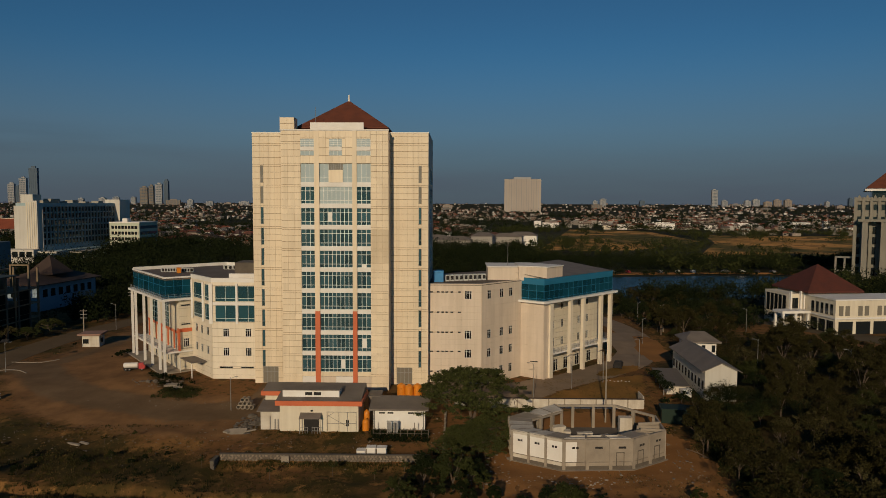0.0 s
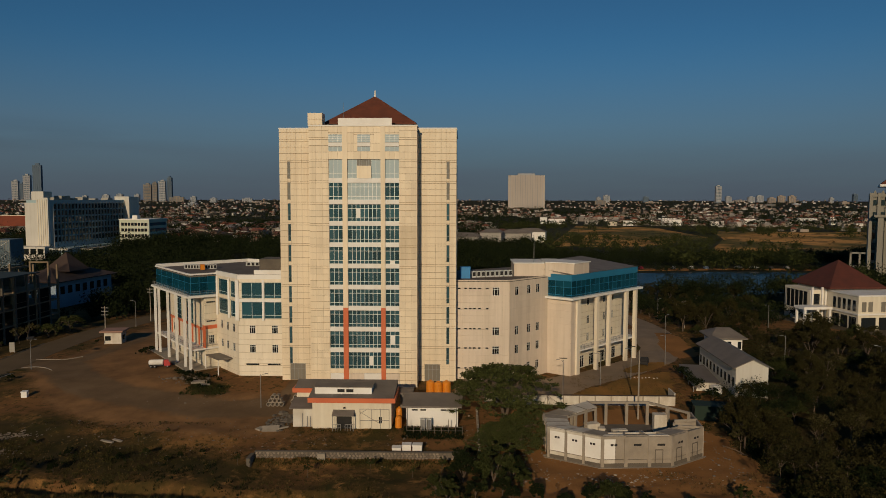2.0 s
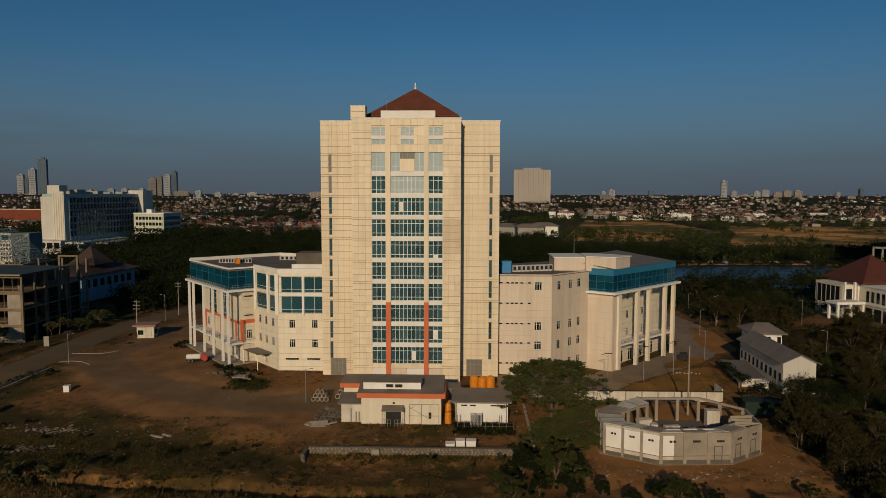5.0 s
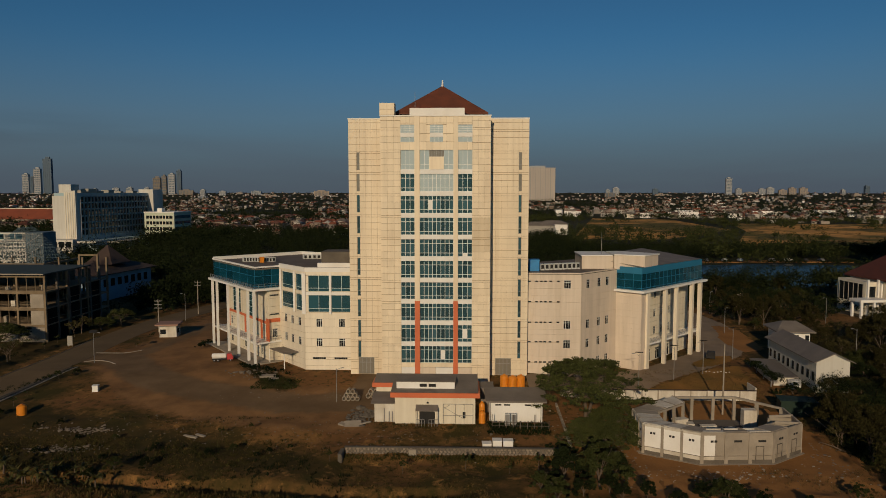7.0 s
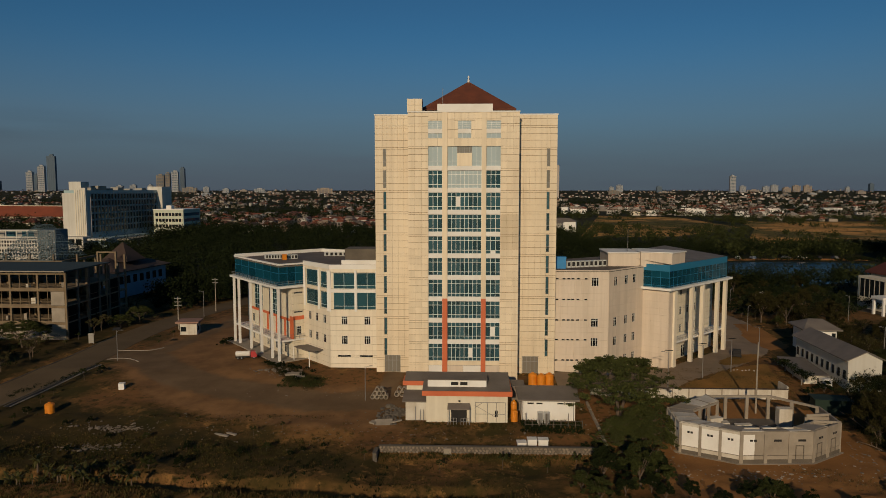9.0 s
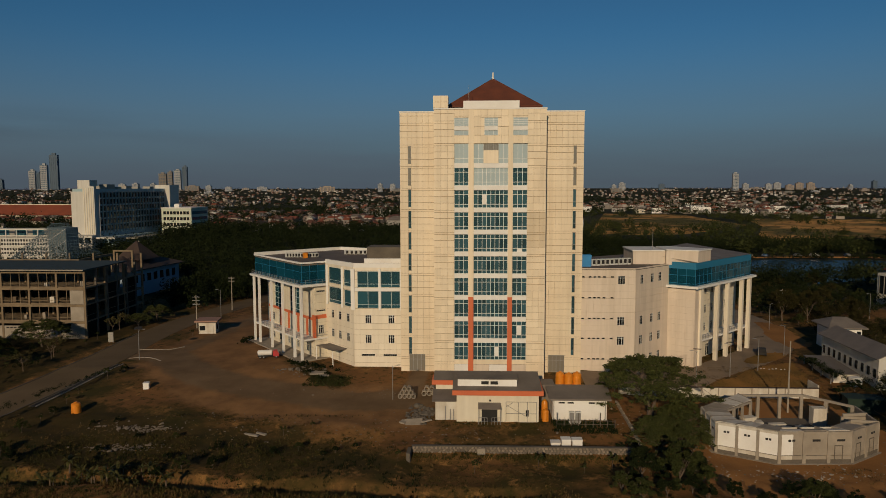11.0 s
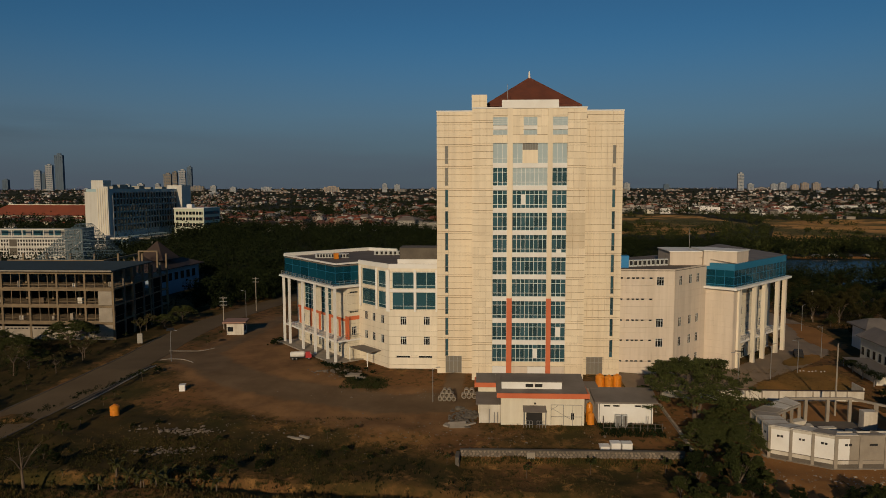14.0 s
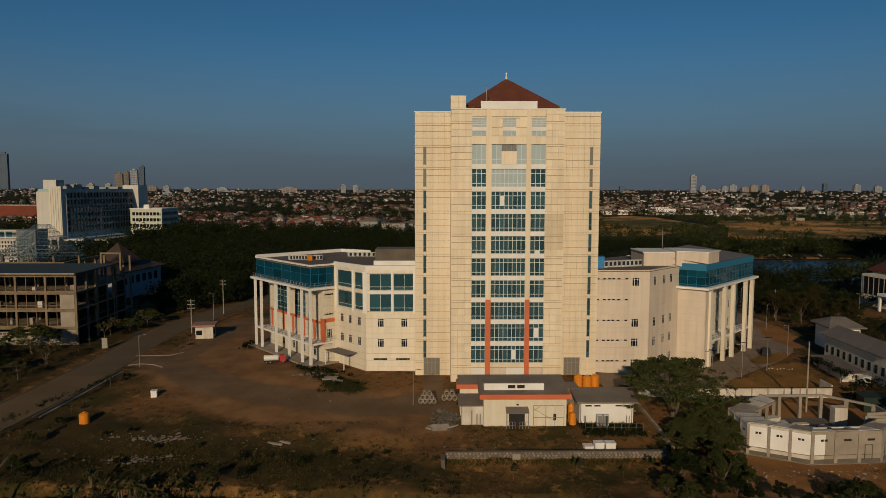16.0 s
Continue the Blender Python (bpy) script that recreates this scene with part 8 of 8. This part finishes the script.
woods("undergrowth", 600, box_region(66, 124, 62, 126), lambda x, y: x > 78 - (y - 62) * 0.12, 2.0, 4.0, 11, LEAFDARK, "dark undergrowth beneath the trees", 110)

TOWNWALL = ramp_surface("town_walls", [(0.60, 0.58, 0.54), (0.34, 0.31, 0.27), (0.24, 0.21, 0.18), (0.46, 0.43, 0.39), (0.21, 0.18, 0.155), (0.27, 0.22, 0.175), (0.18, 0.16, 0.14), (0.30, 0.25, 0.20), (0.24, 0.175, 0.135)])
TOWNROOF = ramp_surface("town_roofs", [(0.19, 0.055, 0.028), (0.12, 0.048, 0.032), (0.24, 0.068, 0.032), (0.10, 0.055, 0.042), (0.13, 0.105, 0.09), (0.20, 0.06, 0.032), (0.30, 0.28, 0.25), (0.12, 0.05, 0.034)])


def town(name, count, region, keep, seed, label, big=1.0):
    """Low houses with hipped, gabled or flat roofs."""
    r = random.Random(seed)
    v, f, k = [], [], []
    n = 0
    while n < count:
        x, y = region(r)
        if not keep(x, y):
            continue
        n += 1
        w, d, h = r.uniform(5, 11) * big, r.uniform(5, 9) * big, r.choice((3.0, 3.4, 3.2, 5.6, 3.6, 6.5))
        a = radians(-12 + r.choice((0, 90)) + r.gauss(0, 5))
        c, s, lift = math.cos(a), math.sin(a), far_rise(x, y)
        at = lambda px, py, pz: (x + px * c - py * s, y + px * s + py * c, pz - 0.4 + lift)  # noqa: E731
        o = len(v)
        v += [at(px, py, pz) for pz in (-0.4, h) for px, py in ((-w / 2, -d / 2), (w / 2, -d / 2), (w / 2, d / 2), (-w / 2, d / 2))]
        f += [(o, o + 1, o + 5, o + 4), (o + 1, o + 2, o + 6, o + 5), (o + 2, o + 3, o + 7, o + 6), (o + 3, o, o + 4, o + 7), (o + 4, o + 5, o + 6, o + 7)]
        k += [0] * 5
        # dark openings, set on the front of the nearer ones
        for i in range(r.randint(1, 3) if y < 900 else 0):
            o = len(v)
            u, z = r.uniform(-.4, .25) * w, r.choice((0.6, h * 0.5)) + 0.4
            v += [at(u, -d / 2 - 0.06, z), at(u + 1.6, -d / 2 - 0.06, z), at(u + 1.6, -d / 2 - 0.06, z + 1.5), at(u, -d / 2 - 0.06, z + 1.5)]
            f.append((o, o + 1, o + 2, o + 3))
            k.append(2)
        if r.random() < 0.8:
            o, e, rise = len(v), 0.6, r.uniform(1.2, 2.4)
            g = 0.5 if r.random() < 0.4 else 0.22
            v += [at(px, py, h) for px, py in ((-w / 2 - e, -d / 2 - e), (w / 2 + e, -d / 2 - e), (w / 2 + e, d / 2 + e), (-w / 2 - e, d / 2 + e))]
            v += [at(-w * g, 0, h + rise), at(w * g, 0, h + rise)]
            f += [(o, o + 1, o + 5, o + 4), (o + 1, o + 2, o + 5), (o + 2, o + 3, o + 4, o + 5), (o + 3, o, o + 4)]
            k += [1] * 4
    me = bpy.data.meshes.new(name)
    me.from_pydata(v, [], f)
    for m in (TOWNWALL, TOWNROOF, DARK):
        me.materials.append(m)
    me.polygons.foreach_set("material_index", k)
    me.update()
    return tagged(new(name, me), label, "houses", kind="stuff")


town("town_houses", 3600, fan_region(480, 4650), lambda x, y: free(x, y) and not (x > 40 and y < 800) and noise.noise((x * .0045 + 9, y * .003, 3)) < 0.1, 1, "crowded low houses with red tiled roofs")
town("town_houses", 220, box_region(-520, 60, 430, 800), lambda x, y: free(x, y) and x > -0.8 * (y + 130), 2, "low houses with red tiled roofs behind the woods")


def house(x, y, w, d, h, rise, rz, wall_mat, roof_mat, label, name="house"):
    """A low house with a hipped or flat roof and dark openings."""
    t = thing(name, label, "house", x, y, -0.5, rz)
    wall = part("wall", M().box(-w / 2, -d / 2, 0, w / 2, d / 2, h), wall_mat, t)
    if rise:
        part("roof", M().hip(-w / 2 - 0.6, -d / 2 - 0.6, w / 2 + 0.6, d / 2 + 0.6, h + 0.2, h + rise, w * 0.25), roof_mat, t)
    else:
        part("roof", M().box(-w / 2 - 0.2, -d / 2 - 0.2, h, w / 2 + 0.2, d / 2 + 0.2, h + 0.4), roof_mat, t)
    n = 2 if w < 16 else 3
    for i in range(n):
        u = -w / 2 + w * (i + 0.3) / n
        part("window", M().box(u, -d / 2 - 0.07, h * 0.3, u + w / n * 0.2, -d / 2 - 0.005, h * 0.55), GLASSDARK, wall)
    return t


GREYWALL = surface("grey_render", (0.36, 0.33, 0.29), (0.26, 0.24, 0.21), 0.1, 0.9, 0.05)
rh = random.Random(40)
for i in range(24):
    x = 140 + i * 20 + rh.uniform(-8, 8)
    house(x, rh.uniform(790, 900), rh.uniform(9, 26), rh.uniform(8, 15), rh.uniform(4, 9), 0 if rh.random() < 0.7 else 2.5, -12, rh.choice((WHITE, WHITE, GREYWALL, PLASTER)), rh.choice((ZINC, WHITE, TILE)), "pale low warehouse beyond the fields", "warehouse")
for i in range(9):
    house(-60 + i * 17 + rh.uniform(-4, 4), rh.uniform(400, 455), rh.uniform(12, 26), rh.uniform(10, 16), rh.uniform(5, 10), rh.choice((0, 3)), -12, rh.choice((GREYWALL, GREYWALL, WHITE)), rh.choice((ZINC, TILE, ZINC)), "grey low warehouse behind the tower", "warehouse")
for i in range(40):
    x = rh.uniform(-420, -60)
    y = rh.uniform(425, 540)
    house(x, y, rh.uniform(8, 14), rh.uniform(7, 11), rh.choice((3.4, 3.8, 6.2)), 2.4, rh.choice((-12, 78, 5)), rh.choice((WHITE, GREYWALL, PLASTER)), rh.choice((TILE, TILE, DARKTILE, ZINC)), "low house with a tiled roof behind the woods")
town("town_houses", 260, box_region(330, 900, 640, 1000), free, 5, "low houses with red roofs beyond the fields")


FARWHITE = surface("far_white", (0.36, 0.36, 0.36), (0.28, 0.28, 0.29), 0.01, 0.9, 0.0)
FARGREY = surface("far_grey", (0.085, 0.125, 0.17), (0.06, 0.085, 0.12), 0.01, 0.8, 0.0)
FARBROWN = surface("far_brown", (0.24, 0.20, 0.16), (0.17, 0.14, 0.11), 0.01, 0.9, 0.0)
FARRIB = surface("far_rib", (0.42, 0.36, 0.31), (0.36, 0.31, 0.27), 0.01, 0.9, 0.0)
FARPEACH = surface("far_peach", (0.34, 0.27, 0.21), (0.28, 0.22, 0.17), 0.01, 0.9, 0.0)


def high_rise(x, y, w, d, h, mat, ribs=5, storeys=10, label="distant pale high-rise block", rib_mat=None):
    t = thing("high_rise", label, "building", x, y, -0.5, group="high-rises on the skyline")
    part("body", M().box(-w / 2, -d / 2, 0, w / 2, d / 2, h), mat, t)
    bands = M()
    for i in range(storeys):
        z = h * (i + 0.55) / storeys
        bands.box(-w / 2 + w * 0.06, -d / 2 - 0.4, z, w / 2 - w * 0.06, -d / 2 - 0.05, z + h / storeys * 0.45)
    tagged(part("window_band", bands, FARGREY, t), kind="stuff")
    for i in range(ribs + 1):
        u = -w / 2 + w * i / ribs
        part("rib", M().box(u - w * 0.03, -d / 2 - 1.0, 0, u + w * 0.03, -d / 2 - 0.42, h), rib_mat or mat, t)
    part("plant_room", M().box(-w * 0.25, -d * 0.25, h, w * 0.25, d * 0.25, h + h * 0.04 + 2), mat, t)
    return t


# columns in the skyline: bearing from the path's end, width and height, as seen over 3.6 km
SKYLINE = [(10, 12, 316, FARGREY), (67, 13, 300, FARWHITE), (78, 7, 305, FARGREY), (88, 14, 290, FARWHITE), (106, 17, 272, FARGREY), (187, 10, 322, FARWHITE), (224, 13, 320, FARWHITE), (248, 12, 318, FARWHITE),
           (278, 9, 318, FARWHITE), (296, 15, 306, FARBROWN), (309, 9, 303, FARBROWN), (322, 13, 300, FARWHITE), (335, 9, 294, FARGREY), (347, 28, 326, FARBROWN), (376, 11, 325, FARWHITE), (411, 13, 330, FARWHITE),
           (470, 20, 330, FARWHITE), (585, 30, 329, FARPEACH), (678, 9, 320, FARWHITE), (700, 10, 322, FARWHITE), (1104, 12, 319, FARWHITE), (1090, 8, 325, FARWHITE), (1174, 10, 323, FARGREY), (1304, 11, 308, FARWHITE),
           (1322, 11, 322, FARWHITE), (1363, 12, 323, FARWHITE), (1378, 13, 319, FARWHITE), (1400, 14, 326, FARPEACH), (1417, 14, 320, FARPEACH), (1437, 14, 320, FARPEACH), (1508, 7, 325, FARWHITE), (1550, 8, 314, FARGREY), (1610, 12, 318, FARWHITE), (1650, 14, 322, FARWHITE)]
for px, w, top, mat in SKYLINE:
    far_y = 3300 + (px * 37 % 500)
    k = (far_y + 125) / 1224
    high_rise(-6.8 + (far_y + 125) * math.tan(math.atan((px - 784) / 1224) - 0.0436), far_y, w * k * 0.85, 18, (331 - top) * k * (1.0 if px < 120 or 290 < px < 340 or px == 1304 else 0.55) + 36, mat, 4, 14)
high_rise(250, 2350, 122, 40, 120, FARWHITE, 14, 16, "wide pale apartment slab with brown ribs on the skyline", FARRIB)
rs = random.Random(77)
for i in range(30):
    y = rs.uniform(2600, 4500)
    high_rise(rs.uniform(-0.66, 0.72) * (y + 130), y, rs.uniform(14, 50), 20, far_rise(0, y) + rs.uniform(8, 20), rs.choice((FARWHITE, FARWHITE, FARBROWN, FARPEACH)), 3, 6)

# ---- the painted haze bank on the horizon ----
def painted_haze():
    """A far glowing ring, painted with dim evening haze and thin cloud low over the horizon, thinning upwards."""
    m = bpy.data.materials.new("painted_evening_haze")
    m.use_nodes = True
    n, l = m.node_tree.nodes, m.node_tree.links
    n.remove(n["Principled BSDF"])
    geo, sep = n.new("ShaderNodeNewGeometry"), n.new("ShaderNodeSeparateXYZ")
    l.new(geo.outputs["Position"], sep.inputs[0])
    stretch = n.new("ShaderNodeVectorMath")
    stretch.operation = "MULTIPLY"
    stretch.inputs[1].default_value = (0.0008, 0.0008, 0.0065)
    l.new(geo.outputs["Position"], stretch.inputs[0])
    cloud = n.new("ShaderNodeTexNoise")
    cloud.inputs["Scale"].default_value, cloud.inputs["Detail"].default_value = 1.0, 7
    l.new(stretch.outputs[0], cloud.inputs["Vector"])
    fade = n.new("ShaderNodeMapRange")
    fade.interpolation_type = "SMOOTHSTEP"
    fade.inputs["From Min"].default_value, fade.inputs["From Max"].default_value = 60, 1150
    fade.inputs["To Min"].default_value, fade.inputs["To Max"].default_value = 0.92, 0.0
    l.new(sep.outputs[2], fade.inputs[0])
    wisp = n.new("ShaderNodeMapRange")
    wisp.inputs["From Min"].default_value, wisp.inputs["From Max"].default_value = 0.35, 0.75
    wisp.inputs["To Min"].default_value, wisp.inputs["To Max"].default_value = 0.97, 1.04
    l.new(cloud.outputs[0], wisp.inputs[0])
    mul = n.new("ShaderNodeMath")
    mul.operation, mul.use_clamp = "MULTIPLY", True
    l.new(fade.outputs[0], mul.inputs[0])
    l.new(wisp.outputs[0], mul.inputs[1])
    # the haze is an emission colour on the ring, mixed with clear
    glow, clear, mix = n.new("ShaderNodeEmission"), n.new("ShaderNodeBsdfTransparent"), n.new("ShaderNodeMixShader")
    glow.inputs[1].default_value = 1.0
    # one thin bank of cloud low in the west
    def near(socket, centre, reach):
        a = n.new("ShaderNodeMath")
        a.operation = "SUBTRACT"
        l.new(socket, a.inputs[0])
        a.inputs[1].default_value = centre
        b = n.new("ShaderNodeMath")
        b.operation = "ABSOLUTE"
        l.new(a.outputs[0], b.inputs[0])
        c = n.new("ShaderNodeMapRange")
        c.interpolation_type = "SMOOTHSTEP"
        c.inputs["From Min"].default_value, c.inputs["From Max"].default_value = 0, reach
        c.inputs["To Min"].default_value, c.inputs["To Max"].default_value = 1, 0
        l.new(b.outputs[0], c.inputs[0])
        return c.outputs[0]

    bank = n.new("ShaderNodeMath")
    bank.operation = "MULTIPLY"
    l.new(near(sep.outputs[0], -2750, 1500), bank.inputs[0])
    l.new(near(sep.outputs[2], 400, 150), bank.inputs[1])
    torn = n.new("ShaderNodeMapRange")
    torn.inputs["From Min"].default_value, torn.inputs["From Max"].default_value = 0.38, 0.62
    torn.inputs["To Max"].default_value = 0.9
    l.new(cloud.outputs[0], torn.inputs[0])
    bank2 = n.new("ShaderNodeMath")
    bank2.operation = "MULTIPLY"
    l.new(bank.outputs[0], bank2.inputs[0])
    l.new(torn.outputs[0], bank2.inputs[1])
    top_ = n.new("ShaderNodeMath")
    top_.operation = "MAXIMUM"
    l.new(mul.outputs[0], top_.inputs[0])
    l.new(bank2.outputs[0], top_.inputs[1])
    shade = n.new("ShaderNodeMix")
    shade.data_type = "RGBA"
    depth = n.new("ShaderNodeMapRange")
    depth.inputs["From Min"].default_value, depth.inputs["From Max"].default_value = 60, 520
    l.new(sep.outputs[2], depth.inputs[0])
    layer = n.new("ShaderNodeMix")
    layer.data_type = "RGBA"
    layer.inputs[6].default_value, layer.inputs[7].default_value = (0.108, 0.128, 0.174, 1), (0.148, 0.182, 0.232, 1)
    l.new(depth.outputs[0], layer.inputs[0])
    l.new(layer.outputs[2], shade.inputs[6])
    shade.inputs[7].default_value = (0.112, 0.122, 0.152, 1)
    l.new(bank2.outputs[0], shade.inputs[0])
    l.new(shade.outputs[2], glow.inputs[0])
    l.new(top_.outputs[0], mix.inputs[0])
    l.new(clear.outputs[0], mix.inputs[1])
    l.new(glow.outputs[0], mix.inputs[2])
    l.new(mix.outputs[0], n["Material Output"].inputs[0])
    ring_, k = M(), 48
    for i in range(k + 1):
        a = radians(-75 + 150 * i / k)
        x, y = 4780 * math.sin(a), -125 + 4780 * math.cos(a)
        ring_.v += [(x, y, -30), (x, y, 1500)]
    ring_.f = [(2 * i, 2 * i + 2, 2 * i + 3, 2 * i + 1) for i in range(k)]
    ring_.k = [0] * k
    ob = solid("backdrop", ring_, m, "glowing backdrop painted with dim grey-blue evening haze on the horizon", "sky", "structure")
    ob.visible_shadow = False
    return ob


painted_haze()

# ---- parked cars ----
def make_car(mat, seed):
    c = thing("car", "parked car standing on the paved drive", "car", group="parked cars")
    prof = [(-2.1, 0.35), (2.1, 0.35), (2.1, 0.85), (1.3, 0.98), (0.7, 1.45), (-1.2, 1.5), (-1.9, 1.0), (-2.1, 0.9)]
    m = M()
    n = len(prof)
    m.v = [(x, s * 0.85 * (0.85 if z > 1.2 else 1), z) for s in (-1, 1) for x, z in prof]
    m.f = [tuple(range(n)), tuple(range(n, 2 * n))[::-1]] + [((i + 1) % n, i, n + i, n + (i + 1) % n) for i in range(n)]
    m.k = [0] * len(m.f)
    body = part("body", m, mat, c)
    part("side_glass", M().box(-1.1, -0.80, 1.02, 0.7, 0.80, 1.36), GLASSDARK, body)
    for x in (-1.3, 1.3):
        for y in (-0.8, 0.8):
            part("wheel", M().tube([(x, y - 0.1, 0.32), (x, y + 0.1, 0.32)], [0.32, 0.32], 10), DARK, c)
    return c


cars = [make_car(m, 0) for m in (WHITE, DARK, STEEL, RED)]
rc_ = random.Random(9)
for i in range(13):
    x = 84 + i * 8.3 + rc_.uniform(-.8, .8)
    m = pose(x, 218.5 + (x - 80) * 0.055, 0.12, 0, 0, rc_.choice((4, 92, 88)))
    k = (0, 1, 2, 0, 1, 2, 0)[i % 7]
    if i < 4:
        cars[i].matrix_basis = m
    else:
        copy_thing(cars[k], m)
copy_thing(cars[1], pose(58.6, 22.6, land(58.6, 22.6) + 0.06, 0, 0, 70))
for i in range(7):
    x, y = 53.5 + i * 0.75, 10.6 - 0.05 * i
    rock = tagged(new("kerb_stone", lump((0.38, 0.28, 0.24), 1, 400 + i).mesh("kerb_stone", DIRTYWHITE)), "small white painted stone on the lawn edge", "stone", "white stones on the lawn")
    rock.location = (x, y + 0.3 * math.sin(i * 2.1), land(x, y) + 0.12)

# leafless growth before the shed's gable
for x, y, s_ in ((71.0, -4.0, 0.72), (74.2, -4.5, 0.75), (72.6, -6.5, 0.55), (69.2, -5.5, 0.7), (75.8, -4.0, 0.78), (72.8, -3.6, 0.74)):
    place_tree((dry[1], bare)[int(x * 10) % 2], x, y, s_)
for x, y in ((70, -4.5), (73.4, -2.2), (75.4, -2.8), (71.8, -7), (68.4, -7.5), (77.5, -6.5), (66.5, -9)):
    place_tree(shrub, x, y, random.uniform(0.8, 1.2))

for x, y, s_ in ((-55.0, 27.6, 0.8), (-53.9, 28.6, 0.9), (-39.6, 8.6, 0.7), (-37.8, 6.6, 0.8), (-35.8, 5.8, 0.9), (-33.2, 4.4, 0.8), (-30.5, 0.8, 0.6), (-31.1, -1.6, 0.6), (-27.5, -1.4, 0.5), (-34.2, 1.6, 0.7), (-29.0, 2.8, 0.6)):
    place_tree(shrub, x, y, s_)
for x, y, s_ in ((77.0, -8.0, 0.6), (67.5, -9.0, 0.42), (72.0, -10.5, 0.36), (75.0, -11.0, 0.4), (69.8, -12.0, 0.4)):
    place_tree(near_broad[0], x, y, s_)
for k in range(11):
    place_tree(near_broad[k % 3], 60.2 + k * 0.52 + 0.8 * math.sin(k * 2.3), -46 + k * 3.0, 0.45 + 0.1 * math.sin(k * 1.7))
tufts("dry_grass", 4200, -95, 14, -57, -43.5, 0.2, 0.6, DRYGRASS, "dry brown grass on the far bank of the ditch", 24, -0.2, 0.13)
tufts("weeds", 900, -95, 14, -57, -44.5, 0.3, 0.8, WEED, "olive weeds on the far bank of the ditch", 25, 0.1, 0.13)


for x, y, s_ in ((-98.5, 21.5, 0.62), (-111.0, 17.0, 0.5), (-104.0, 12.0, 0.45), (-96.5, 4.0, 0.42), (-87.6, 44.0, 0.36), (-86.5, 52.0, 0.4)):
    place_tree(umbrella, x, y, s_)
